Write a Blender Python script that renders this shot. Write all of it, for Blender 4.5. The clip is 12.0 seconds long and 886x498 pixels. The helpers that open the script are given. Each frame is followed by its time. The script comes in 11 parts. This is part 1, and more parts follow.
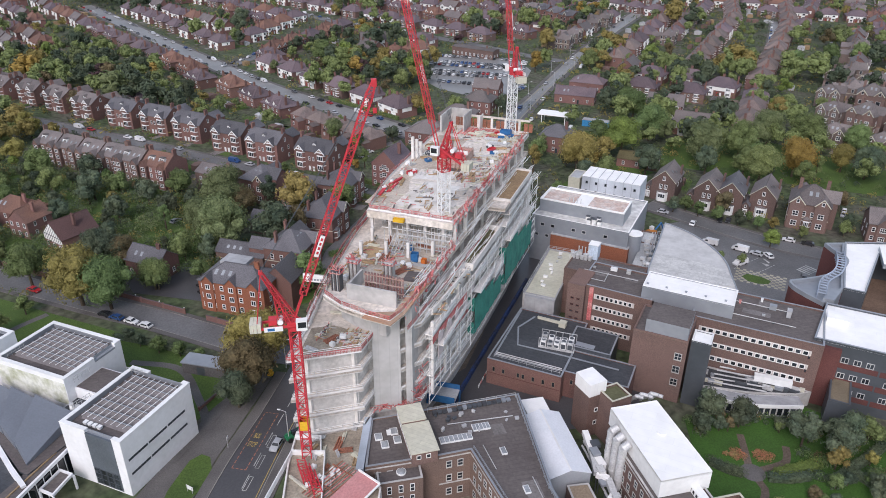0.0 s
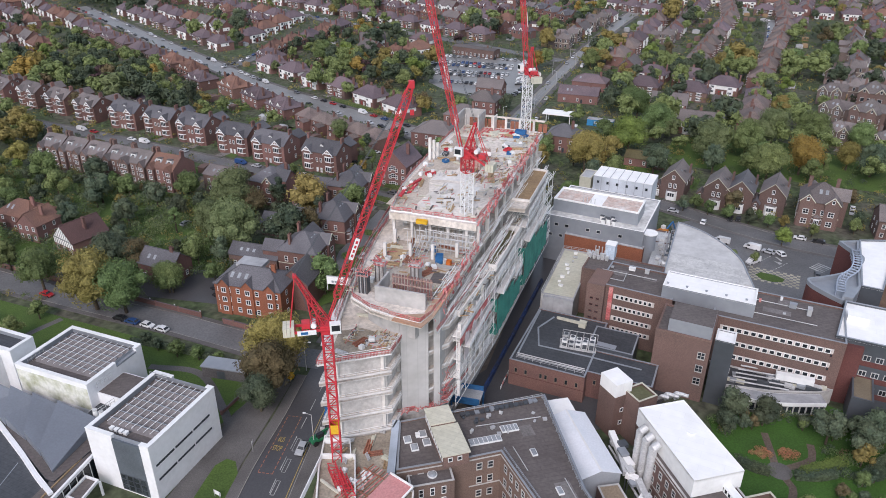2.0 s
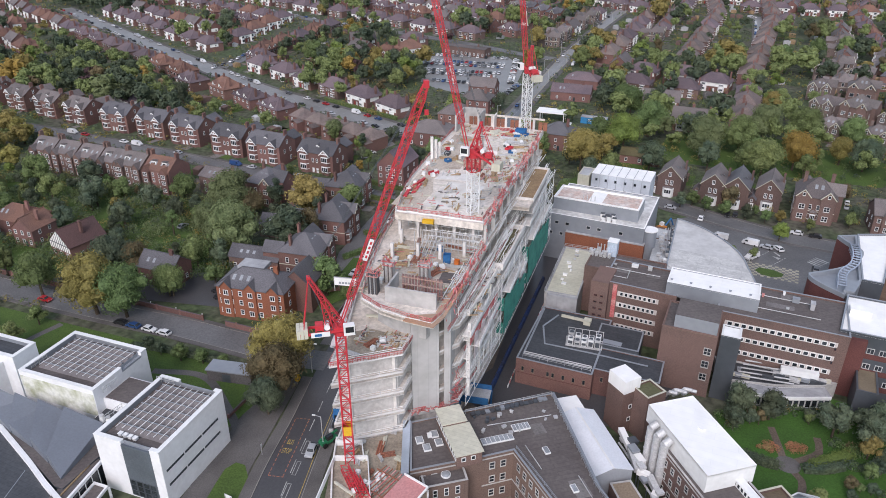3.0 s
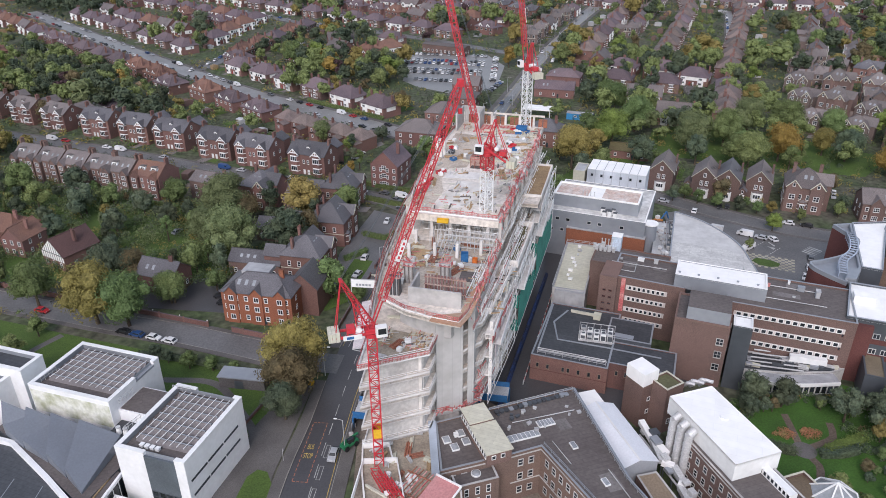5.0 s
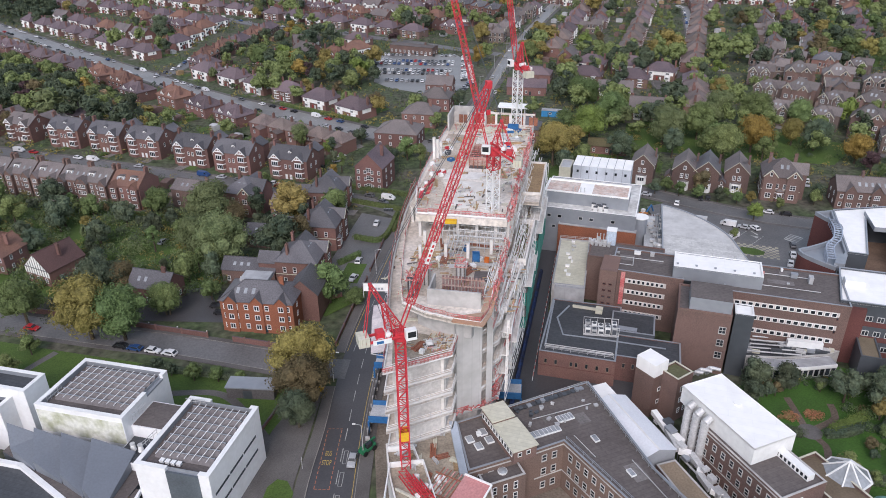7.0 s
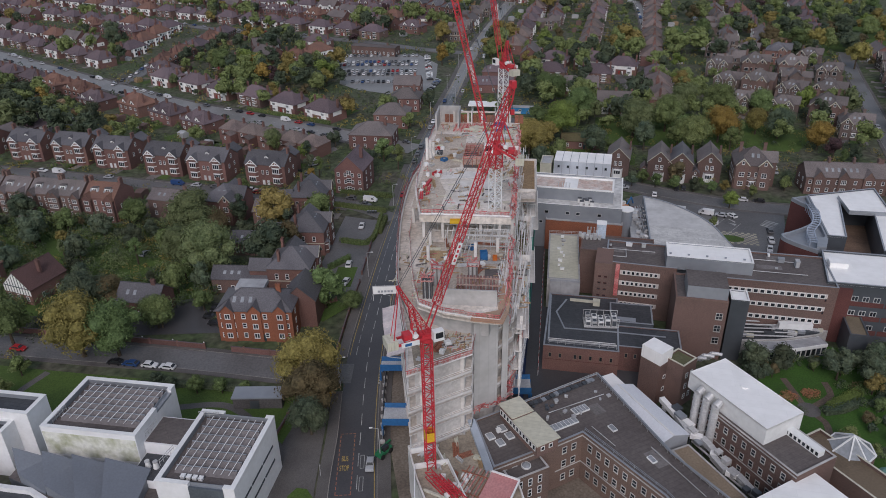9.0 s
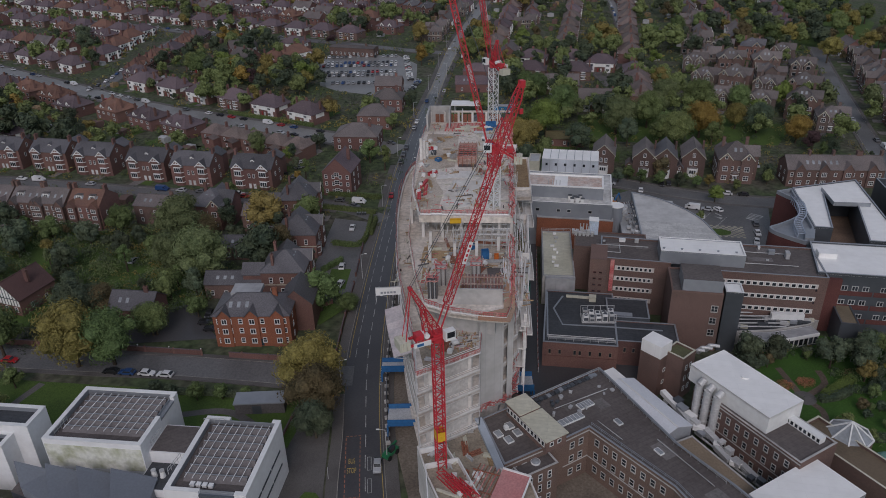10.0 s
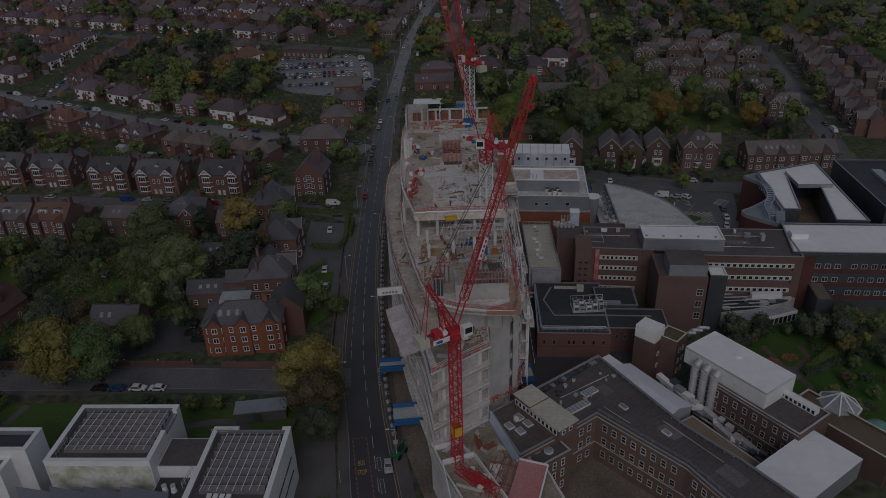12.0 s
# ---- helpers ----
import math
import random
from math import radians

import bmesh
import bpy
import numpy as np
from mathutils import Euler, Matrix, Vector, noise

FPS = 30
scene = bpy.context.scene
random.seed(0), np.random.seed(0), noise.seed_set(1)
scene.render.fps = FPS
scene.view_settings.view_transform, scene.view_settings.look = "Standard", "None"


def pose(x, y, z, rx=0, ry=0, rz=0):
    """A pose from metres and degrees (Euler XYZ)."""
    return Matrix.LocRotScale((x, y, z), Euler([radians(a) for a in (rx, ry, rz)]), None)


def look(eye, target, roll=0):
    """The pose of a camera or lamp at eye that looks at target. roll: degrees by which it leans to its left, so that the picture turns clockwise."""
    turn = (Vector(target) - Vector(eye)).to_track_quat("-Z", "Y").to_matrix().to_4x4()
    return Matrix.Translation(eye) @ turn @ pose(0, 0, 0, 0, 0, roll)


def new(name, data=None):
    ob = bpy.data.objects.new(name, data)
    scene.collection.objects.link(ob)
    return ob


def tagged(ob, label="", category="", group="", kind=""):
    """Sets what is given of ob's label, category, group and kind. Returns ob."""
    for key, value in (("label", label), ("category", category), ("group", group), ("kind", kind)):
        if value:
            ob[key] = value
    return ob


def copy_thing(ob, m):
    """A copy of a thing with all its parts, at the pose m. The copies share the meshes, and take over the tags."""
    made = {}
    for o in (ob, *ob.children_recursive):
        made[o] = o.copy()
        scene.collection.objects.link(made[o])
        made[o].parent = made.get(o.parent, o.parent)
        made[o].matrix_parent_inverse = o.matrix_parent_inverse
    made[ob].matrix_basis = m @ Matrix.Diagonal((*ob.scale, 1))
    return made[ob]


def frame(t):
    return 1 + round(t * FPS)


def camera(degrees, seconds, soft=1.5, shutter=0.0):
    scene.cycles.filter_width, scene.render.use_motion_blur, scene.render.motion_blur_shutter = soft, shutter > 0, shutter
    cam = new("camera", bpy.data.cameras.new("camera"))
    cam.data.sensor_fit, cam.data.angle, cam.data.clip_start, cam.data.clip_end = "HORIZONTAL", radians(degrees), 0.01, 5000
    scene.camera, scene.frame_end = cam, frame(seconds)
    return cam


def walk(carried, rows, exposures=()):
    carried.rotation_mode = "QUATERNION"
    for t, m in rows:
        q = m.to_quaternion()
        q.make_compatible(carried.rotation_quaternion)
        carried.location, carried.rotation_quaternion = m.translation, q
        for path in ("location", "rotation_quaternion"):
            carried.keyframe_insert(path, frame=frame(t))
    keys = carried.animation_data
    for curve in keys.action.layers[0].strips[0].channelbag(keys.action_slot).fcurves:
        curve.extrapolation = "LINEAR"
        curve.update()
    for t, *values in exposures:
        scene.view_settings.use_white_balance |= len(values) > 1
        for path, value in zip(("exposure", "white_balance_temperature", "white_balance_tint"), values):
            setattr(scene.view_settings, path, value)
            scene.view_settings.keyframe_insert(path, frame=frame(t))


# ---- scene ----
cam = camera(63.0, 12.0, soft=0.92)
PATH = [
    (0, (-2.478, -0.063, 111.34), (-2.448, 1.715, 110.425), 0.4),
    (0.5, (-3.815, 0.127, 111.405), (-3.786, 1.905, 110.49), 0.3),
    (1, (-5.644, 0.173, 111.535), (-5.612, 1.951, 110.62), 0.3),
    (1.5, (-7.487, 0.388, 111.483), (-7.449, 2.166, 110.568), 0.3),
    (2, (-9.651, 0.672, 111.453), (-9.598, 2.449, 110.537), 0.3),
    (2.5, (-11.735, 0.844, 111.443), (-11.665, 2.62, 110.526), 0.2),
    (3, (-14.127, 1.103, 111.447), (-14.038, 2.877, 110.529), 0.1),
    (5, (-24.372, 2.159, 111.382), (-24.2, 3.925, 110.461), -0.2),
    (5.5, (-27.03, 2.36, 111.46), (-26.834, 4.124, 110.538), -0.3),
    (6, (-30.087, 2.646, 111.57), (-29.861, 4.406, 110.648), -0.3),
    (6.5, (-32.732, 2.958, 111.836), (-32.479, 4.714, 110.913), -0.5),
    (7, (-35.718, 3.355, 112.026), (-35.433, 5.106, 111.102), -0.6),
    (9, (-47.403, 5.248, 112.724), (-46.993, 6.971, 111.796), -1.1),
    (9.5, (-50.444, 5.774, 112.979), (-50.0, 7.488, 112.049), -1.2),
    (10, (-53.15, 6.395, 113.055), (-52.673, 8.1, 112.125), -1.4),
    (10.5, (-55.988, 6.951, 113.082), (-55.475, 8.645, 112.151), -1.5),
    (11, (-58.504, 7.601, 113.238), (-57.961, 9.284, 112.304), -1.7),
    (11.5, (-61.563, 8.419, 113.554), (-60.982, 10.088, 112.618), -1.8),
    (12, (-64.205, 9.128, 113.634), (-63.591, 10.784, 112.696), -1.9),
]
FADE = [(0.0, 0.0), (7.1, 0.0), (7.5, -0.14), (8.0, -0.33), (8.5, -0.54), (9.0, -0.76), (9.5, -0.99), (10.0, -1.24), (10.5, -1.51), (11.0, -1.81), (11.5, -2.13), (12.0, -2.5)]
walk(cam, [(t, look(eye, target, roll)) for t, eye, target, roll in PATH], FADE)

# ---- daylight: an overcast sky with a wide, weak sun ----
world = bpy.data.worlds.new("overcast_sky")
world.use_nodes = True
scene.world = world
_wn = world.node_tree.nodes
_sky = _wn.new("ShaderNodeTexSky")
_sky.sky_type = "NISHITA"
_sky.sun_disc = False
_sky.sun_elevation = radians(42)
_sky.sun_rotation = radians(200)
_sky.air_density, _sky.dust_density, _sky.ozone_density = 1.0, 1.5, 2.0
_hsv = _wn.new("ShaderNodeHueSaturation")
_hsv.inputs["Saturation"].default_value = 0.62
world.node_tree.links.new(_sky.outputs["Color"], _hsv.inputs["Color"])
world.node_tree.links.new(_hsv.outputs["Color"], _wn["Background"].inputs["Color"])
_wn["Background"].inputs["Strength"].default_value = 0.22
_sun = bpy.data.lights.new("sun", "SUN")
_sun.energy, _sun.angle, _sun.color = 1.6, radians(25), (1.0, 0.895, 0.95)
_sun_ob = new("sun", _sun)
_sun_ob.matrix_world = look((-60, -100, 200), (20, 120, 0))
scene.view_settings.exposure = 0.24


# ---- materials ----
def mat(name, colour, rough=0.8, metal=0.0, vary=0.15, scale=0.5, bump=0.0, second=None, patch=0.08, rnd=0.0, spec=0.35, hue=0.0, sheet=0.0, turn=-27.0, roll=(1.0, 7.0)):
    """A painted, mineral or metal surface: two scales of noise in the colour, a spread from object to object, and fine relief."""
    m = bpy.data.materials.new(name)
    m.use_nodes = True
    nt = m.node_tree
    b = nt.nodes["Principled BSDF"]
    link = nt.links.new
    b.inputs["Roughness"].default_value, b.inputs["Metallic"].default_value = rough, metal
    b.inputs["Specular IOR Level"].default_value = spec
    tc = nt.nodes.new("ShaderNodeNewGeometry")
    small, large = nt.nodes.new("ShaderNodeTexNoise"), nt.nodes.new("ShaderNodeTexNoise")
    small.inputs["Scale"].default_value, large.inputs["Scale"].default_value = scale * 5, patch
    small.inputs["Detail"].default_value, large.inputs["Detail"].default_value = 4, 3
    for n in (small, large):
        link(tc.outputs["Position"], n.inputs["Vector"])
    mix = nt.nodes.new("ShaderNodeMix")
    mix.data_type = "RGBA"
    c2 = second or tuple(c * 0.6 for c in colour)
    mix.inputs["A"].default_value, mix.inputs["B"].default_value = (*colour, 1), (*c2, 1)
    ramp = nt.nodes.new("ShaderNodeMapRange")
    ramp.inputs["From Min"].default_value, ramp.inputs["From Max"].default_value = 0.42, 0.68
    link(large.outputs["Fac"], ramp.inputs["Value"])
    link(ramp.outputs["Result"], mix.inputs["Factor"])
    value = nt.nodes.new("ShaderNodeHueSaturation")
    link(mix.outputs["Result"], value.inputs["Color"])
    spread = nt.nodes.new("ShaderNodeMapRange")
    spread.inputs["To Min"].default_value, spread.inputs["To Max"].default_value = 1 - vary, 1 + vary
    spread.inputs["From Min"].default_value, spread.inputs["From Max"].default_value = 0.3, 0.7
    link(small.outputs["Fac"], spread.inputs["Value"])
    out = spread.outputs["Result"]
    if rnd or hue:
        info = nt.nodes.new("ShaderNodeObjectInfo")
        r = nt.nodes.new("ShaderNodeMapRange")
        r.inputs["To Min"].default_value, r.inputs["To Max"].default_value = 1 - rnd, 1 + rnd
        link(info.outputs["Random"], r.inputs["Value"])
        times = nt.nodes.new("ShaderNodeMath")
        times.operation = "MULTIPLY"
        link(out, times.inputs[0])
        link(r.outputs["Result"], times.inputs[1])
        out = times.outputs[0]
        if hue:
            h = nt.nodes.new("ShaderNodeMapRange")
            h.inputs["To Min"].default_value, h.inputs["To Max"].default_value = 0.5 - hue, 0.5 + hue
            fr = nt.nodes.new("ShaderNodeMath")
            fr.operation = "FRACT"
            mul = nt.nodes.new("ShaderNodeMath")
            mul.operation = "MULTIPLY"
            mul.inputs[1].default_value = 7.3
            link(info.outputs["Random"], mul.inputs[0])
            link(mul.outputs[0], fr.inputs[0])
            link(fr.outputs[0], h.inputs["Value"])
            link(h.outputs["Result"], value.inputs["Hue"])
    if sheet:
        place_at = nt.nodes.new("ShaderNodeMapping")
        place_at.inputs["Rotation"].default_value = (0, 0, radians(-turn))
        link(tc.outputs["Position"], place_at.inputs["Vector"])
        rolls = nt.nodes.new("ShaderNodeTexBrick")
        rolls.inputs["Scale"].default_value = 1.0
        rolls.inputs["Brick Width"].default_value, rolls.inputs["Row Height"].default_value = roll[1], roll[0]
        rolls.inputs["Mortar Size"].default_value = 0.05
        rolls.inputs["Color1"].default_value, rolls.inputs["Color2"].default_value = (1 + sheet * 0.4,) * 3 + (1,), (1 - sheet * 0.5,) * 3 + (1,)
        rolls.inputs["Mortar"].default_value = (1 - sheet * 1.6,) * 3 + (1,)
        link(place_at.outputs["Vector"], rolls.inputs["Vector"])
        by = nt.nodes.new("ShaderNodeMath")
        by.operation = "MULTIPLY"
        link(out, by.inputs[0])
        link(rolls.outputs["Color"], by.inputs[1])
        out = by.outputs[0]
    link(out, value.inputs["Value"])
    link(value.outputs["Color"], b.inputs["Base Color"])
    if bump:
        bp = nt.nodes.new("ShaderNodeBump")
        bp.inputs["Strength"].default_value, bp.inputs["Distance"].default_value = min(1.0, bump), 0.03
        link(small.outputs["Fac"], bp.inputs["Height"])
        link(bp.outputs["Normal"], b.inputs["Normal"])
    return m


ASPHALT = mat("asphalt", (0.082, 0.08, 0.084), 0.3, second=(0.064, 0.062, 0.066), vary=0.12, scale=0.6, patch=0.05)
# base colour lightened to hold the sky's reflection on far wet roads
ASPHALT_SHEEN = mat("pale_wet_asphalt", (0.235, 0.228, 0.222), 0.42, second=(0.18, 0.175, 0.17), vary=0.12, scale=0.4, patch=0.05)
ASPHALT_OLD = mat("worn_asphalt", (0.155, 0.152, 0.152), 0.48, second=(0.11, 0.108, 0.108), vary=0.2, scale=0.4, patch=0.06)
PAVING = mat("paving_slabs", (0.135, 0.126, 0.122), 0.85, second=(0.092, 0.085, 0.082), vary=0.2, scale=1.0, patch=0.1)
KERB = mat("kerb_stone", (0.33, 0.31, 0.28), 0.85, vary=0.2)
GRASS_LUSH = mat("lush_lawn", (0.05, 0.116, 0.019), 0.9, second=(0.04, 0.088, 0.017), vary=0.22, scale=0.6, patch=0.08)
GRASS = mat("lawn", (0.076, 0.125, 0.027), 0.9, second=(0.054, 0.09, 0.022), vary=0.25, scale=0.6, patch=0.08)
SOIL = mat("garden_ground", (0.064, 0.086, 0.04), 0.95, second=(0.1, 0.092, 0.072), vary=0.5, scale=0.09, patch=0.055)
GRAVEL = mat("site_ground", (0.22, 0.185, 0.15), 0.95, second=(0.13, 0.105, 0.085), vary=0.25, scale=0.4, patch=0.1)
CONCRETE = mat("fresh_concrete", (0.72, 0.66, 0.6), 0.85, second=(0.56, 0.49, 0.42), vary=0.2, scale=0.25, patch=0.12, bump=0.2, sheet=0.07, turn=-20.0, roll=(1.25, 2.5))
CONCRETE_PALE = mat("pale_concrete", (0.76, 0.73, 0.7), 0.8, second=(0.6, 0.57, 0.54), vary=0.1, scale=0.2, patch=0.15, bump=0.15, sheet=0.05, turn=-20.0, roll=(1.25, 2.5))
CONCRETE_GREY = mat("grey_concrete", (0.5, 0.485, 0.47), 0.8, second=(0.36, 0.35, 0.34), vary=0.12, scale=0.15, patch=0.2, bump=0.15)
GALLERY_WHITE = mat("bright_white_render", (0.79, 0.79, 0.8), 0.75, second=(0.72, 0.72, 0.72), vary=0.04, scale=0.2, patch=0.2)
DUST = mat("dusty_slab", (0.36, 0.31, 0.245), 0.95, second=(0.25, 0.21, 0.165), vary=0.25, scale=0.4, patch=0.25)
WHITE = mat("white_paint", (0.8, 0.8, 0.79), 0.6, second=(0.7, 0.7, 0.69), vary=0.05, scale=0.2)
STUCCO = mat("white_render", (0.82, 0.81, 0.79), 0.8, second=(0.72, 0.71, 0.67), vary=0.05, scale=0.15, patch=0.3)
RENDER_STAINED = mat("algae_stained_render", (0.7, 0.7, 0.64), 0.85, second=(0.42, 0.43, 0.3), vary=0.12, scale=0.25, patch=0.35)
MEMBRANE = mat("white_roof_membrane", (0.9, 0.89, 0.875), 0.5, second=(0.85, 0.84, 0.82), vary=0.035, scale=0.1, patch=0.15, sheet=0.035, roll=(2.0, 9.0))
ROOF_PALE = mat("pale_flat_roof_sheet", (0.56, 0.55, 0.54), 0.55, second=(0.47, 0.46, 0.45), vary=0.08, scale=0.15, patch=0.2, sheet=0.06, roll=(2.0, 9.0))
MEMBRANE_GREY = mat("pale_grey_roof_membrane", (0.42, 0.42, 0.43), 0.55, second=(0.3, 0.3, 0.31), vary=0.16, scale=0.1, patch=0.1, sheet=0.12, roll=(2.0, 9.0))
FELT_DARK = mat("dark_roof_felt", (0.066, 0.07, 0.078), 0.6, second=(0.05, 0.052, 0.058), vary=0.2, scale=0.3, patch=0.09, sheet=0.14)
FELT_BROWN = mat("brown_roof_felt", (0.136, 0.118, 0.113), 0.85, second=(0.108, 0.092, 0.089), vary=0.15, scale=0.3, patch=0.08, sheet=0.12, turn=13.0)
FELT_CREAM = mat("cream_roof_felt", (0.6, 0.58, 0.48), 0.7, second=(0.5, 0.48, 0.38), vary=0.08, scale=0.2, sheet=0.1)
GREY_METAL = mat("grey_cladding", (0.33, 0.35, 0.38), 0.45, metal=0.3, second=(0.29, 0.31, 0.34), vary=0.06, scale=0.1)
DARK_METAL = mat("dark_cladding", (0.1, 0.11, 0.125), 0.45, metal=0.3, second=(0.08, 0.09, 0.1), vary=0.08, scale=0.1)
SILVER = mat("galvanised_steel", (0.6, 0.6, 0.6), 0.5, metal=0.2, vary=0.15, scale=0.6)
BRICK = mat("red_brick", (0.195, 0.106, 0.09), 0.9, second=(0.155, 0.09, 0.08), vary=0.22, scale=0.9, patch=0.15, rnd=0.22, hue=0.006, bump=0.3)
BRICK_BROWN = mat("brown_brick", (0.178, 0.114, 0.098), 0.9, second=(0.14, 0.096, 0.084), vary=0.22, scale=0.9, patch=0.12, rnd=0.1, bump=0.3)
BRICK_BUFF = mat("brown_buff_brick", (0.2, 0.138, 0.112), 0.9, second=(0.16, 0.112, 0.094), vary=0.2, scale=0.9, patch=0.12, bump=0.3)
BRICK_ORANGE = mat("orange_brick", (0.28, 0.105, 0.06), 0.9, second=(0.22, 0.088, 0.054), vary=0.2, scale=0.9, patch=0.15, bump=0.3)
BRICK_DARK = mat("dark_red_brick", (0.125, 0.048, 0.043), 0.85, second=(0.1, 0.04, 0.038), vary=0.18, scale=0.9, patch=0.12)
TILE_RED = mat("brown_red_roof_tiles", (0.145, 0.108, 0.117), 0.8, second=(0.112, 0.088, 0.1), vary=0.28, scale=0.7, patch=0.1, rnd=0.25, hue=0.01, bump=0.4)
TILE_ORANGE = mat("orange_roof_tiles", (0.2, 0.108, 0.08), 0.85, second=(0.15, 0.088, 0.072), vary=0.25, scale=0.7, patch=0.15, rnd=0.2, bump=0.4)
SLATE = mat("grey_slate", (0.118, 0.113, 0.122), 0.55, second=(0.09, 0.086, 0.094), vary=0.28, scale=0.7, patch=0.12, rnd=0.25, hue=0.01, bump=0.35)
SLATE_BROWN = mat("weathered_slate", (0.165, 0.14, 0.135), 0.7, second=(0.125, 0.11, 0.108), vary=0.28, scale=0.7, patch=0.12, rnd=0.25, hue=0.01, bump=0.35)
GLASS = mat("window_glass", (0.035, 0.042, 0.05), 0.12, vary=0.3, scale=0.25, spec=0.6, rnd=0.5)
ROOF_GLASS = mat("rooflight_glass", (0.36, 0.38, 0.4), 0.15, vary=0.15, scale=0.3, spec=0.6)
RED = mat("red_crane_paint", (0.55, 0.04, 0.055), 0.5, second=(0.46, 0.045, 0.055), vary=0.12, scale=0.4, spec=0.4)
RED_FADED = mat("red_barrier_mesh", (0.5, 0.13, 0.13), 0.7, second=(0.6, 0.33, 0.3), vary=0.3, scale=0.6, patch=0.4)
RUST = mat("rusty_steel", (0.3, 0.12, 0.075), 0.85, second=(0.22, 0.1, 0.07), vary=0.3, scale=0.9, patch=0.4)
TIMBER = mat("formwork_timber", (0.4, 0.28, 0.16), 0.85, second=(0.32, 0.22, 0.13), vary=0.25, scale=0.6, patch=0.5, rnd=0.25)
ORANGE_PLY = mat("orange_ply", (0.46, 0.25, 0.15), 0.8, second=(0.42, 0.3, 0.22), vary=0.15, scale=0.5, rnd=0.15)
BLUE = mat("blue_steel", (0.03, 0.13, 0.32), 0.5, second=(0.04, 0.15, 0.32), vary=0.15, scale=0.3)
GREEN_NET = mat("green_debris_netting", (0.05, 0.235, 0.185), 0.8, second=(0.035, 0.17, 0.14), vary=0.2, scale=0.5, patch=0.3)
YELLOW = mat("yellow_paint", (0.7, 0.42, 0.03), 0.6, vary=0.1)
GREEN = mat("green_paint", (0.03, 0.2, 0.09), 0.5, vary=0.15)
PINK_SHEET = mat("pale_plastic_sheeting", (0.62, 0.55, 0.55), 0.45, second=(0.5, 0.44, 0.45), vary=0.12, scale=0.4, patch=0.4, bump=0.5)
RUBBER = mat("tyre_rubber", (0.02, 0.02, 0.02), 0.85, vary=0.1)
CAR_GLASS = mat("car_glass", (0.03, 0.033, 0.038), 0.1, vary=0.1, spec=0.6)
CAR_PAINTS = [mat(n, c, 0.3, vary=0.04, spec=0.6) for n, c in (
    ("white_car_paint", (0.75, 0.75, 0.75)), ("silver_car_paint", (0.42, 0.43, 0.45)), ("black_car_paint", (0.02, 0.02, 0.023)),
    ("grey_car_paint", (0.13, 0.135, 0.145)), ("blue_car_paint", (0.03, 0.08, 0.22)), ("red_car_paint", (0.4, 0.02, 0.025)))]
LINE_WHITE = mat("white_road_paint", (0.5, 0.5, 0.48), 0.8, second=(0.26, 0.26, 0.25), vary=0.25, scale=0.6, patch=0.3)
LINE_YELLOW = mat("yellow_road_paint", (0.5, 0.36, 0.1), 0.8, second=(0.36, 0.27, 0.1), vary=0.25, scale=0.6, patch=0.3)
BARK = mat("bark", (0.09, 0.07, 0.05), 0.95, vary=0.3, scale=1.0)
LEAF = {
    "green": mat("green_leaves", (0.131, 0.17, 0.064), 0.75, second=(0.096, 0.128, 0.05), vary=0.45, scale=0.35, patch=0.2, rnd=0.3, hue=0.025, spec=0.2),
    "dark": mat("dark_leaves", (0.088, 0.108, 0.064), 0.75, second=(0.06, 0.085, 0.058), vary=0.45, scale=0.35, patch=0.2, rnd=0.3, hue=0.02, spec=0.2),
    "olive": mat("olive_leaves", (0.236, 0.2, 0.064), 0.75, second=(0.178, 0.153, 0.052), vary=0.4, scale=0.35, patch=0.25, rnd=0.22, hue=0.015, spec=0.2),
    "pale": mat("grey_green_leaves", (0.148, 0.176, 0.08), 0.75, second=(0.106, 0.134, 0.06), vary=0.4, scale=0.35, patch=0.2, rnd=0.2, hue=0.01, spec=0.2),
    "amber": mat("amber_leaves", (0.282, 0.192, 0.051), 0.75, second=(0.203, 0.141, 0.041), vary=0.4, scale=0.35, patch=0.25, rnd=0.15, spec=0.2),
    "bronze": mat("bronze_leaves", (0.135, 0.105, 0.055), 0.8, second=(0.098, 0.088, 0.048), vary=0.4, scale=0.35, patch=0.2, rnd=0.2, spec=0.2),
    "lime": mat("lime_leaves", (0.15, 0.2, 0.05), 0.75, second=(0.115, 0.155, 0.044), vary=0.35, scale=0.35, patch=0.2, rnd=0.2, spec=0.2),
    "plum": mat("plum_leaves", (0.085, 0.051, 0.054), 0.8, vary=0.4, scale=0.35, rnd=0.2, spec=0.2),
}


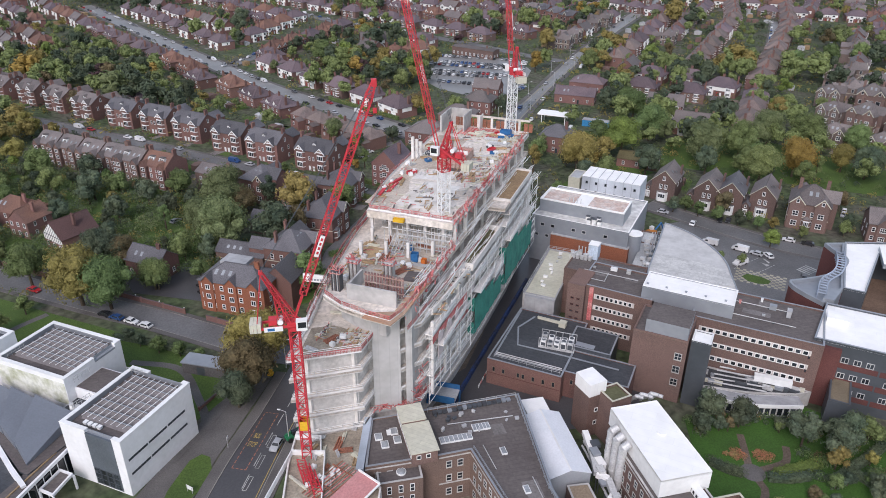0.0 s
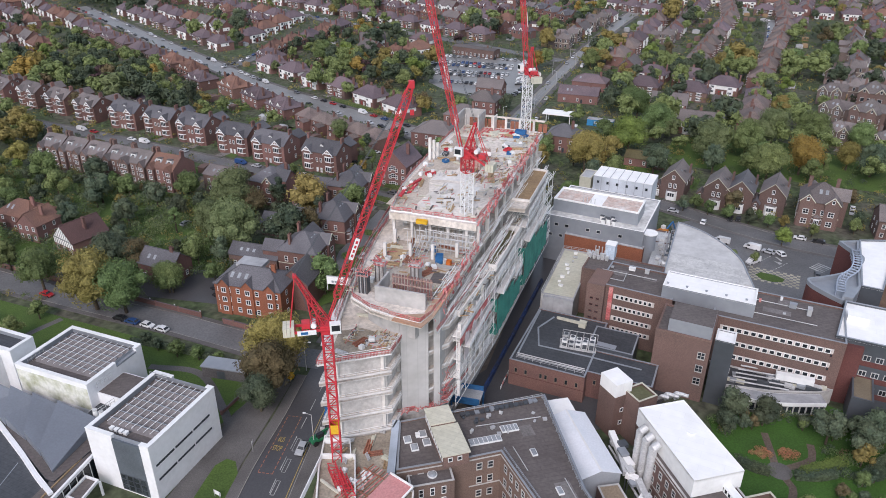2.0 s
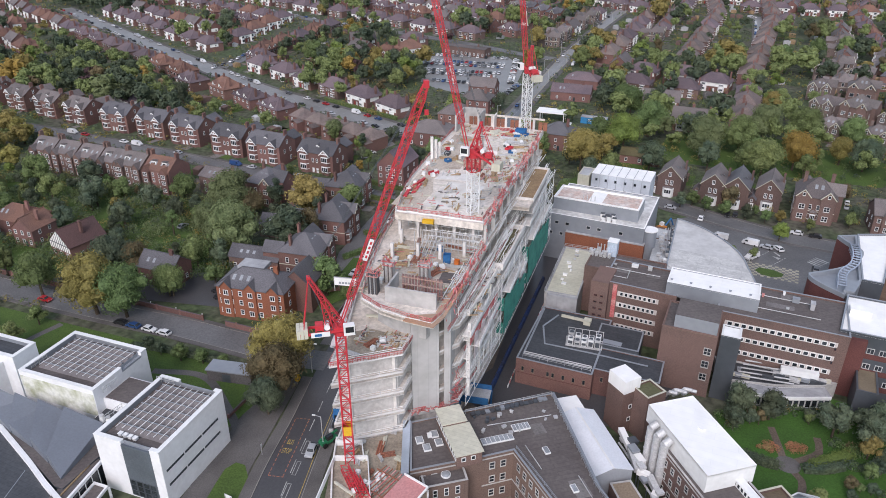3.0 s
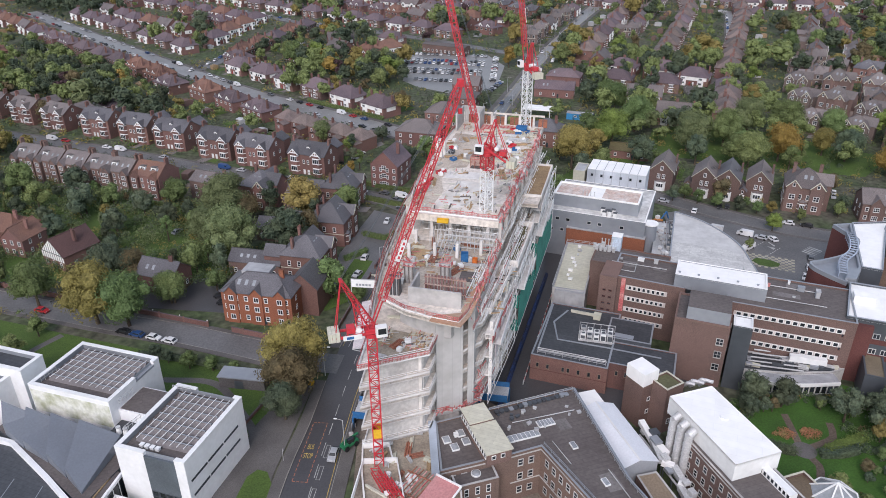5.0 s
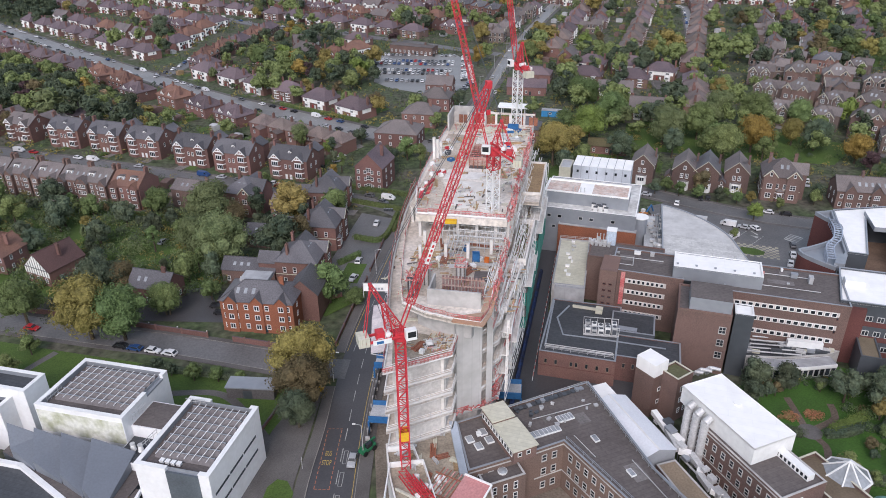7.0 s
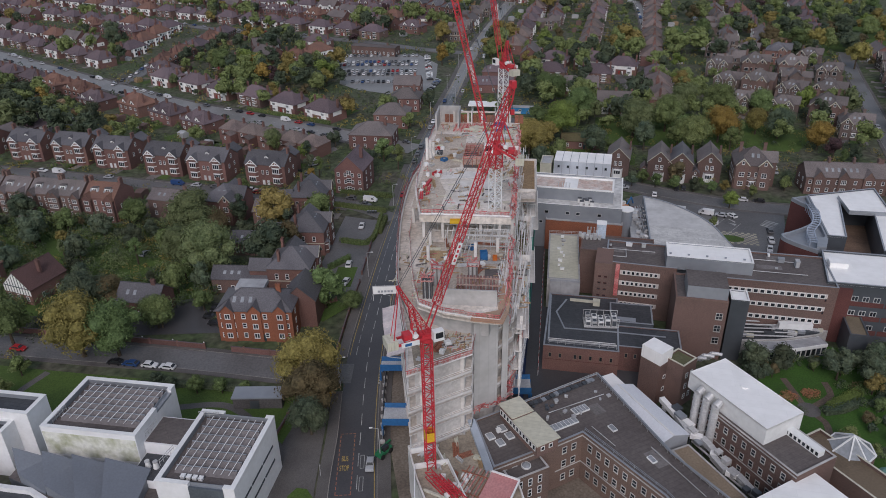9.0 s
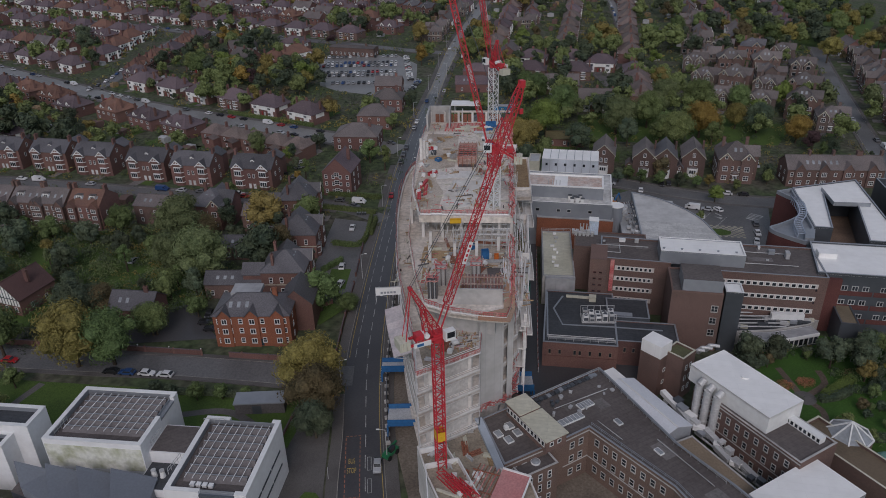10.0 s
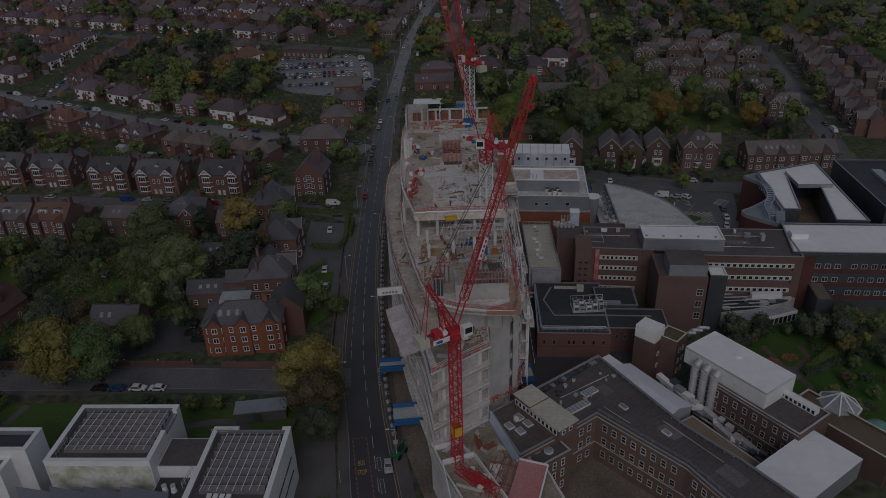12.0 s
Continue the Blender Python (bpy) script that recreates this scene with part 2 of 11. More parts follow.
# ---- mesh tools ----
class Geo:
    """Vertices and faces of one mesh, each face with a material number."""

    def __init__(self):
        self.v, self.f, self.m = [], [], []

    def add(self, verts, faces, mi=0):
        k = len(self.v)
        self.v += [tuple(p) for p in verts]
        self.f += [tuple(k + i for i in face) for face in faces]
        self.m += [mi] * len(faces)
        return self

    def box(self, x0, x1, y0, y1, z0, z1, mi=0, top=None):
        self.add([(x, y, z) for z in (z0, z1) for y in (y0, y1) for x in (x0, x1)],
                 [(0, 2, 3, 1), (0, 1, 5, 4), (1, 3, 7, 5), (3, 2, 6, 7), (2, 0, 4, 6), (4, 5, 7, 6)], mi)
        if top is not None:
            self.m[-1] = top
        return self

    def prism(self, poly, z0, z1, mi=0, top=None):
        n = len(poly)
        if sum(poly[i - 1][0] * poly[i][1] - poly[i][0] * poly[i - 1][1] for i in range(n)) < 0:
            poly = poly[::-1]
        self.add([(x, y, z0) for x, y in poly] + [(x, y, z1) for x, y in poly],
                 [tuple(range(n))[::-1]] + [(i, (i + 1) % n, n + (i + 1) % n, n + i) for i in range(n)] + [tuple(range(n, 2 * n))], mi)
        if top is not None:
            self.m[-1] = top
        return self

    def beam(self, a, b, w, h=None, mi=0):
        """A square bar from a to b."""
        a, b = Vector(a), Vector(b)
        d = b - a
        side = d.cross(Vector((0, 0, 1)))
        side = Vector((1, 0, 0)) if side.length < 1e-6 else side.normalized()
        up = side.cross(d).normalized()
        s, u = side * (w / 2), up * ((h or w) / 2)
        return self.add([p + i * s + j * u for p in (a, b) for i, j in ((-1, -1), (1, -1), (1, 1), (-1, 1))],
                        [(0, 1, 2, 3), (7, 6, 5, 4), (0, 4, 5, 1), (1, 5, 6, 2), (2, 6, 7, 3), (3, 7, 4, 0)], mi)

    def tube(self, a, b, r0, r1=None, n=8, mi=0):
        a, b, r1 = Vector(a), Vector(b), r0 if r1 is None else r1
        d = (b - a).normalized()
        s = d.orthogonal().normalized()
        u = d.cross(s)
        ring = [(math.cos(i * math.tau / n), math.sin(i * math.tau / n)) for i in range(n)]
        return self.add([a + r0 * (c * s + q * u) for c, q in ring] + [b + r1 * (c * s + q * u) for c, q in ring],
                        [(i, (i + 1) % n, n + (i + 1) % n, n + i) for i in range(n)] + [tuple(range(n))[::-1], tuple(range(n, 2 * n))], mi)

    def strip(self, left, right, z0, z1, mi=0, top=None):
        """A raised band between two lines of points."""
        n = len(left)
        v = [(*p, z1) for p in left] + [(*p, z1) for p in right] + [(*p, z0) for p in left] + [(*p, z0) for p in right]
        f = []
        for i in range(n - 1):
            f += [(n + i, n + i + 1, i + 1, i), (2 * n + i, i, i + 1, 2 * n + i + 1), (3 * n + i + 1, n + i + 1, n + i, 3 * n + i)]
        f += [(0, 2 * n, 3 * n, n), (n - 1, 2 * n - 1, 4 * n - 1, 3 * n - 1)]
        return self.add(v, f, mi)


def part(name, geo, mats, parent=None, label="", m=None):
    """Links a Geo as one mesh object, under a thing or a part."""
    me = bpy.data.meshes.new(name)
    me.from_pydata(geo.v, [], geo.f)
    for x in mats if isinstance(mats, (list, tuple)) else (mats,):
        me.materials.append(x)
    me.polygons.foreach_set("material_index", geo.m)
    me.update()
    ob = new(name, me)
    ob.parent = parent
    if m is not None:
        ob.matrix_basis = m
    if label:
        tagged(ob, label)
    return ob


def share(name, ob, parent, m, label=""):
    """One more part on the mesh of ob."""
    o = new(name, ob.data)
    o.parent = parent
    o.matrix_basis = m
    if label:
        tagged(o, label)
    return o


def thing(name, label, category, group="", m=None):
    ob = new(name)
    ob.empty_display_size = 0.5
    if m is not None:
        ob.matrix_basis = m
    return tagged(ob, label, category, group)


def stack_geo(x, y, w, d, z0, z1, cap=0.08, deep=0.15):
    """A chimney stack with an oversailing cap, as one closed shape."""
    g, n = Geo(), 0
    for z, o in ((z0, 0), (z1, 0), (z1, cap), (z1 + deep, cap)):
        g.v += [(x - w / 2 - o, y - d / 2 - o, z), (x + w / 2 + o, y - d / 2 - o, z), (x + w / 2 + o, y + d / 2 + o, z), (x - w / 2 - o, y + d / 2 + o, z)]
    for i in range(3):
        g.f += [(4 * i + j, 4 * i + (j + 1) % 4, 4 * i + 4 + (j + 1) % 4, 4 * i + 4 + j) for j in range(4)]
    g.f += [(3, 2, 1, 0), (12, 13, 14, 15)]
    g.m = [0] * len(g.f)
    return g


def smooth(line, step=6.0):
    """A line of points made into a smooth curve with points about every step metres."""
    p = [Vector((*q, 0)) for q in line]
    p = [2 * p[0] - p[1]] + p + [2 * p[-1] - p[-2]]
    out = []
    for i in range(1, len(p) - 2):
        n = max(1, round((p[i + 1] - p[i]).length / step))
        for k in range(n):
            t = k / n
            a, b, c, d = p[i - 1 : i + 3]
            q = 0.5 * (2 * b + (c - a) * t + (2 * a - 5 * b + 4 * c - d) * t * t + (3 * b - a - 3 * c + d) * t**3)
            out.append((q.x, q.y))
    return out + [tuple(line[-1])]


def offset(line, d):
    """A line moved sideways by d, to the left of its run where d is positive."""
    out = []
    for i, (x, y) in enumerate(line):
        a, b = line[max(0, i - 1)], line[min(len(line) - 1, i + 1)]
        n = math.hypot(b[0] - a[0], b[1] - a[1]) or 1
        out.append((x - d * (b[1] - a[1]) / n, y + d * (b[0] - a[0]) / n))
    return out

# ---- the ground, roads and pavements ----
g = Geo()
N = 40
for i in range(N + 1):
    for j in range(N + 1):
        g.v.append((-2500 + 5000 * i / N, -2000 + 5000 * j / N, -0.25))
g.f = [(i * (N + 1) + j, (i + 1) * (N + 1) + j, (i + 1) * (N + 1) + j + 1, i * (N + 1) + j + 1) for i in range(N) for j in range(N)]
g.m = [0] * len(g.f)
tagged(part("ground", g, SOIL), "flat garden ground of grass, soil and hedges", "ground", kind="structure")

MAIN_R = smooth([(-44, 70), (-39.5, 95), (-36.7, 112.7), (-33.9, 129.3), (-30.4, 147), (-25.1, 168.4), (-16.5, 197.7), (-4.1, 235.6), (15.7, 286.4), (42.5, 361.3), (77.9, 449.8), (129.4, 564.7), (189.4, 684.5), (300, 890)])
MAIN_L = smooth([(-53.5, 70), (-49.5, 95), (-46.1, 116.7), (-42.3, 132.9), (-39.8, 146), (-36.2, 163), (-30.2, 182.9), (-21.0, 211.5), (-8.5, 248.1), (8.3, 297.2), (30, 352), (58, 418), (97, 513.6), (152, 630), (185, 700), (290, 896)])
ROADS = []          # centre lines and half widths, to keep trees and hedges off them


def resample(line, n):
    d = [0.0]
    for a, b in zip(line, line[1:]):
        d.append(d[-1] + math.dist(a, b))
    at = np.linspace(0, d[-1], n)
    return list(zip(np.interp(at, d, [p[0] for p in line]).tolist(), np.interp(at, d, [p[1] for p in line]).tolist()))


def road(name, label, left, right, z=-0.16, material=None, thick=0.06):
    n = max(len(left), len(right))
    left, right = resample(left, n), resample(right, n)
    mid = [((a + c) / 2, (b + d) / 2) for (a, b), (c, d) in zip(left, right)]
    ROADS.append((mid, math.dist(left[n // 2], right[n // 2]) / 2))
    g = Geo().strip(left, right, z - thick, z)
    return tagged(part(name, g, material or ASPHALT), label, "road", kind="structure")


def pavement(line, width, side=1, z=-0.04):
    """A raised pavement along a kerb line: side 1 lies to the left of the line's run."""
    far = offset(line, side * width)
    left, right = (far, line) if side > 0 else (line, far)
    tagged(part("pavement", Geo().strip(left, right, -0.3, z), PAVING), "grey slab pavement beside the road", "pavement", kind="structure")
    near = offset(line, side * 0.14)
    left, right = (near, line) if side > 0 else (line, near)
    tagged(part("kerb", Geo().strip(left, right, -0.3, z + 0.012), KERB), "pale stone kerb along the road", "kerb", kind="structure")


def street(label, line, width, pave=1.8, material=None, z=-0.16, start=0.0):
    """A street with pavements, which begin a little way in where it leaves another road."""
    line = smooth(line)
    left, right = offset(line, width / 2), offset(line, -width / 2)
    road("road", label, left, right, z, material)
    if pave:
        far = [math.dist(p, line[0]) >= start for p in line]
        pavement([p for p, ok in zip(left, far) if ok], pave, 1)
        pavement([p for p, ok in zip(right, far) if ok], pave, -1)


road("road", "dark wet asphalt main road with faded markings", MAIN_L, MAIN_R, -0.15)
# far stretch laid over in a lighter colour: grazing sky reflection, painted
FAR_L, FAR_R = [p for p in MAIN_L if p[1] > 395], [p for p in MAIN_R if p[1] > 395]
tagged(part("road", Geo().strip(resample(FAR_L, 60), resample(FAR_R, 60), -0.2, -0.144), ASPHALT_SHEEN), "wet asphalt stretch of the main road, pale with painted sky sheen", "road", kind="structure")
pavement(MAIN_R, 3.0, -1)
for y0, y1 in ((0, 150.0), (161.5, 239), (253, 297), (326, 1000)):
    pavement([p for p in resample(MAIN_L, 700) if y0 < p[1] < y1][:: 2], 2.6, 1)
SIDE_1 = [(-36, 155), (-44, 157), (-60, 164.5), (-81, 174), (-105, 183.5), (-150, 203), (-210, 232)]
street("worn asphalt side street with parked cars", SIDE_1, 8.0, 1.6, ASPHALT_OLD, -0.145, 10)
SIDE_2 = [(-9, 243), (-22, 259), (-46, 274.5), (-65, 285), (-100, 303), (-150, 331), (-230, 372)]
street("asphalt side street between hedges", SIDE_2, 7.0, 1.6, ASPHALT_OLD, -0.143, 14)
DIAG = [(14, 314), (0, 328), (-30, 357), (-66, 392), (-106, 433), (-149, 487), (-200, 551), (-260, 628), (-335, 726)]
street("wide asphalt suburban road, pale with painted sky sheen", DIAG, 12.5, 2.4, ASPHALT_SHEEN, -0.141, 24)
street("suburban street with parked cars", [(-137, 478), (-128, 500), (-122, 528), (-112, 560), (-100, 600), (-84, 640), (-70, 668)], 7.0, 1.6, ASPHALT_OLD, -0.139)
street("suburban street behind the car park", [(-215, 768), (-140, 704), (-80, 640), (-20, 595), (30, 550), (64, 515), (86, 497)], 7.5, 1.6, ASPHALT_OLD, -0.137)
street("narrow street between brick terraces", [(196, 428), (232, 505), (262, 570), (300, 655)], 6.0, 1.4, ASPHALT_SHEEN, -0.135)
street("narrow cul-de-sac between semi-detached houses", [(150, 358), (157, 384), (164, 408), (196, 428)], 7.5, 1.2, PAVING, -0.133)
street("residential road past brick terraces", [(330, 418), (292, 364), (264, 322), (231.5, 274), (208.7, 239.3), (197, 221.6), (182, 196)], 7.0, 1.6, ASPHALT_OLD, -0.131)
street("access road past the hospital entrance", [(80, 254), (96, 238), (112, 223), (124, 215), (140, 207), (160, 199), (192, 186), (240, 170)], 8.0, 1.6, ASPHALT_OLD, -0.129)
for poly, label, m, z in (
        ([(84, 178), (90, 168), (104, 172), (116, 190), (133, 214), (112, 226), (96, 240), (80, 236), (76, 214), (84, 204)], "asphalt forecourt with parked vans and road paint", ASPHALT_OLD, -0.125),
        ([(-6, 440), (4, 516), (56, 502), (62, 470), (54, 440), (44, 408), (24, 404), (2, 424)], "asphalt car park with rows of parked cars", ASPHALT_SHEEN, -0.123),
        ([(-4, 141), (4, 131), (18, 126), (40, 128), (50, 140), (22, 172), (38, 212), (28, 214), (6, 150)], "wet asphalt service lane beside the site", ASPHALT, -0.108),
        ([(-27.2, 147), (-21.9, 168.4), (-13.3, 197.7), (-1.2, 233), (24, 225), (32, 215), (8, 150), (14, 124), (24, 62), (-34, 62), (-33, 100), (-31.4, 128)], "muddy pale ground of the building site", GRAVEL, -0.119),
        ([(-54.6, 82), (-48.9, 118), (-42.6, 146), (-46, 150), (-52, 142), (-59, 118), (-70, 82)], "paved forecourt beside the white gallery", PAVING, -0.117),
        ([(-29, 195), (-12, 241), (-26, 250), (-38, 216), (-40, 196)], "paved front yards with parked cars", ASPHALT_OLD, -0.115),
        ([(-69, 183), (-92, 188), (-104, 204), (-76, 204)], "dark asphalt parking court behind a brick wall", ASPHALT, -0.113)):
    tagged(part("forecourt", Geo().prism(poly, -0.3, z), m), label, "yard", kind="structure")
for poly, label in (
        ([(-48.6, 150), (-110, 176), (-165, 200), (-165, 172), (-112, 152), (-70, 136), (-58, 128), (-50, 142)], "bright green lawn behind the white gallery"),
        ([(-182, 206), (-126, 208), (-98, 198), (-70, 206), (-76, 250), (-118, 272), (-182, 296)], "rough grass of large back gardens"),
        ([(56, 130), (78, 140), (100, 124), (80, 88), (52, 96)], "green garden lawn with winding paths"),
        ([(-41, 181), (-33, 187), (-36, 192), (-46, 188)], "small front lawn beside the pavement"),
        ([(-31, 198), (-27, 210), (-33, 212), (-37, 200)], "small front lawn beside the pavement"),
        ([(-55.4, 113.6), (-54.4, 117.6), (-52.4, 119.5), (-50.3, 118.6), (-48.8, 114.4), (-49.6, 109.6), (-52, 105), (-56.4, 103), (-56.4, 109)], "patch of lawn beside the gallery"),
        ([(-2, 308), (8, 330), (22, 366), (14, 366), (-4, 330)], "long lawn before the flats"),
        ([(-112, 208), (-96, 214), (-104, 232), (-122, 226)], "back garden lawn"),
        ([(-84, 210), (-72, 216), (-80, 226), (-92, 220)], "back garden lawn"),
        ([(96, 300), (128, 282), (176, 262), (200, 282), (160, 326), (112, 334)], "rough grass under garden trees"),
        ([(300, 420), (345, 395), (430, 470), (470, 560), (400, 600), (330, 520)], "rough grass under far trees"),
        ([(322, 266), (420, 252), (520, 420), (430, 466), (356, 394), (340, 330)], "rough grass among far garden trees"),
        ([(62, 258), (92, 288), (74, 300), (50, 274)], "open lawn beside a low brick house"),
        ([(95.2, 197.6), (97.5, 199.2), (101.2, 197.2), (103.2, 194.4), (101.6, 192.6), (98.6, 192.8), (96, 194.6)], "kidney-shaped lawn in the forecourt")):
    tagged(part("lawn", Geo().prism(poly, -0.32, -0.135 if label.startswith("rough") else -0.105), GRASS_LUSH if "garden lawn with" in label else GRASS), label, "lawn", kind="structure")


def paint(label, geo, m):
    tagged(part("road_marking", geo, m), label, "road marking", kind="structure")


def dashes(line, on, off, w, z=-0.138):
    g = Geo()
    d, pts = 0.0, resample(line, max(2, int(sum(math.dist(a, b) for a, b in zip(line, line[1:])) / 0.5)))
    for a, b in zip(pts, pts[1:]):
        if d % (on + off) < on:
            n = math.dist(a, b) or 1
            nx, ny = -(b[1] - a[1]) / n * w / 2, (b[0] - a[0]) / n * w / 2
            g.add([(a[0] + nx, a[1] + ny, z), (a[0] - nx, a[1] - ny, z), (b[0] - nx, b[1] - ny, z), (b[0] + nx, b[1] + ny, z)], [(0, 1, 2, 3)])
        d += math.dist(a, b)
    return g


def centre(a, b, k, n=400):
    return [((1 - k) * p[0] + k * q[0], (1 - k) * p[1] + k * q[1]) for p, q in zip(resample(a, n), resample(b, n))]


paint("faded white dashes along the middle of the road", dashes(centre(MAIN_L, MAIN_R, 0.58), 4, 2.6, 0.16), LINE_WHITE)
paint("double yellow lines along the kerb", dashes(offset(MAIN_R, 0.5), 900, 0.1, 0.14), LINE_YELLOW)
paint("yellow line along the kerb", dashes([p for p in offset(MAIN_L, -0.6) if p[1] > 160], 900, 0.1, 0.14), LINE_YELLOW)
paint("white cycle lane line", dashes([p for p in offset(MAIN_L, -2.2) if 162 < p[1] < 420], 4, 1.5, 0.12), LINE_WHITE)
paint("white dashes along the suburban road", dashes(smooth(DIAG), 3, 4, 0.15, -0.13), LINE_WHITE)
# the bus stop's cage, its words and the arrow boxes
BUS = pose(-44.9, 115.4, -0.137, 0, 0, -11)


def on_road(geo, m):
    geo.v = [tuple(m @ Vector(p)) for p in geo.v]
    return geo


g = Geo()
for y0 in np.arange(0, 18.0, 1.4):
    g.box(3.05, 3.2, y0, y0 + 0.9, 0, 0.006)
    g.box(-0.1, 0.05, y0, y0 + 0.9, 0, 0.006)
for x0 in np.arange(0, 3.0, 0.9):
    g.box(x0, x0 + 0.6, -0.1, 0.05, 0, 0.006)
    g.box(x0, x0 + 0.6, 18.1, 18.25, 0, 0.006)
paint("red and yellow dashed bus stop cage", on_road(g, BUS), mat("red_road_paint", (0.4, 0.16, 0.1), 0.8, second=(0.35, 0.24, 0.1), vary=0.2))
for word, y in (("BUS", 9.6), ("STOP", 6.8)):
    c = bpy.data.curves.new(word.lower(), "FONT")
    c.body, c.size, c.align_x = word, 1.0, "CENTER"
    ob = new("road_lettering", c)
    ob.matrix_basis = BUS @ Matrix.Translation((1.35, y, 0.008)) @ Matrix.Diagonal((0.85, 2.2, 1, 1))
    c.materials.append(LINE_YELLOW)
    tagged(ob, "worn yellow road lettering that reads " + word, "road marking", kind="structure")
g = Geo()
for k in range(4):
    y0 = -12 + 6.4 * k
    for a, b, c, d in ((4.7, 5.6, y0, y0 + 0.12), (4.7, 5.6, y0 + 3.9, y0 + 4.02), (4.7, 4.82, y0, y0 + 4), (5.5, 5.62, y0, y0 + 4)):
        g.box(a, b, c, d, 0, 0.006)
paint("white hatched boxes on the road's middle", on_road(g, BUS), LINE_WHITE)
g = Geo()
for k in range(7):
    g.box(-0.3, 0.1, 44 + 1.1 * k, 44.5 + 1.1 * k, 0, 0.006)
    g.box(0.8, 1.2, 44 + 1.1 * k, 44.5 + 1.1 * k, 0, 0.006)
paint("white square dots of a crossing at the side street", on_road(g, BUS @ pose(5, -8, 0, 0, 0, -4)), LINE_WHITE)
g = Geo()
for k in range(5):
    g.box(k * 1.2, k * 1.2 + 0.6, 0, 4.5, 0, 0.006)
for k in range(9):
    g.box(-16 + 1.5 * k, -15 + 1.5 * k, 10, 10.25, 0, 0.006)
    g.box(-16 + 1.5 * k, -15 + 1.5 * k, 16, 16.25, 0, 0.006)
g.add([(-6, 11, 0.006), (-4.4, 11, 0.006), (-5.2, 14, 0.006)], [(0, 1, 2)])
g.add([(-3.6, 12, 0.006), (-2.9, 12, 0.006), (-1.9, 14.6, 0.006), (-2.3, 15, 0.006)], [(0, 1, 2, 3)])
paint("white zebra stripes, dashes and arrows in the forecourt", on_road(g, pose(117.0, 198.2, -0.112, 0, 0, 34)), LINE_WHITE)
g = Geo()
for k in range(15):
    for j in range(9):
        if (k + j) % 2 == 0:
            g.box(k * 1.0, k * 1.0 + 1.0, j * 1.0, j + 1.0, 0, 0.005)
tagged(part("paving_pattern", on_road(g, pose(91.6, 195.4, -0.118, 0, 0, -28)), mat("pale_paving", (0.45, 0.42, 0.33), 0.9)), "pale and brown chequered paving beside the lawn", "paving", kind="structure")
# garden paths
tagged(part("garden_patio", Geo().tube((65.2, 113.2, -0.3), (65.2, 113.2, -0.085), 2.6, 2.6, 20), PAVING), "round paved patio where the garden paths meet", "patio", kind="structure")
path_z = -0.1
for line in ([(67, 125), (65.8, 118.4), (64.9, 113.4), (65.9, 108.6), (63.6, 104), (62, 99)], [(64.9, 113.4), (68.8, 114.4), (73.8, 116.5), (75.6, 121)]):
    c = smooth(line, 2)
    path_z += 0.004
    tagged(part("garden_path", Geo().strip(offset(c, 0.8), offset(c, -0.8), -0.3, path_z), mat("gravel_path", (0.15, 0.115, 0.09), 0.95, vary=0.25)), "narrow gravel garden path", "path", kind="structure")
for line in ([(-51, 121), (-53.4, 128), (-58.2, 137.8), (-66.6, 150), (-80, 153)], [(-112, 176), (-118, 168), (-122, 158)], [(-58, 118), (-54, 128), (-50, 143)]):
    c = smooth(line, 2)
    path_z += 0.004
    tagged(part("garden_path", Geo().strip(offset(c, 1.0), offset(c, -1.0), -0.3, path_z), PAVING), "grey paved path across the lawn", "path", kind="structure")

# ---- windows and flat-roofed blocks ----
_cache = {}


def window_mesh(w, h, bars=1, rails=0, frame_m=None, pane_m=None, sill=0.0):
    """A framed window, its face towards -y: bars upright mullions, rails cross bars."""
    frame_m, pane_m = frame_m or WHITE, pane_m or GLASS
    key = (round(w, 2), round(h, 2), bars, rails, frame_m.name, pane_m.name, sill)
    if key not in _cache:
        g = Geo()
        b = min(0.14, w * 0.12)
        cut = lambda size, n, t: [0.0, b] + [c for i in range(n) for c in (size * (i + 1) / (n + 1) - t, size * (i + 1) / (n + 1) + t)] + [size - b, size]
        xs, zs = [x - w / 2 for x in cut(w, bars, b / 2.5)], cut(h, rails, b / 3)
        if sill:
            zs[0] = -sill
        nx, nz = len(xs), len(zs)
        g.v = [(x, -0.09, z) for z in zs for x in xs]
        for j in range(nz - 1):
            for i in range(nx - 1):
                q = (j * nx + i, j * nx + i + 1, (j + 1) * nx + i + 1, (j + 1) * nx + i)
                if i % 2 and j % 2:
                    k = len(g.v)
                    g.v += [(g.v[c][0], -0.03, g.v[c][2]) for c in q]
                    g.f += [(k, k + 1, k + 2, k + 3)] + [(q[c], q[(c + 1) % 4], k + (c + 1) % 4, k + c) for c in range(4)]
                    g.m += [1, 0, 0, 0, 0]
                else:
                    g.f.append(q)
                    g.m.append(0)
        rim = list(range(nx)) + [j * nx + nx - 1 for j in range(1, nz)] + [(nz - 1) * nx + i for i in range(nx - 2, -1, -1)] + [j * nx for j in range(nz - 2, 0, -1)]
        k = len(g.v)
        g.v += [(g.v[c][0], 0.02, g.v[c][2]) for c in rim]
        for c in range(len(rim)):
            d = (c + 1) % len(rim)
            g.f.append((rim[d], rim[c], k + c, k + d))
            g.m.append(0)
        me = bpy.data.meshes.new("window")
        me.from_pydata(g.v, [], g.f)
        me.materials.append(frame_m)
        me.materials.append(pane_m)
        me.polygons.foreach_set("material_index", g.m)
        _cache[key] = me
    return _cache[key]


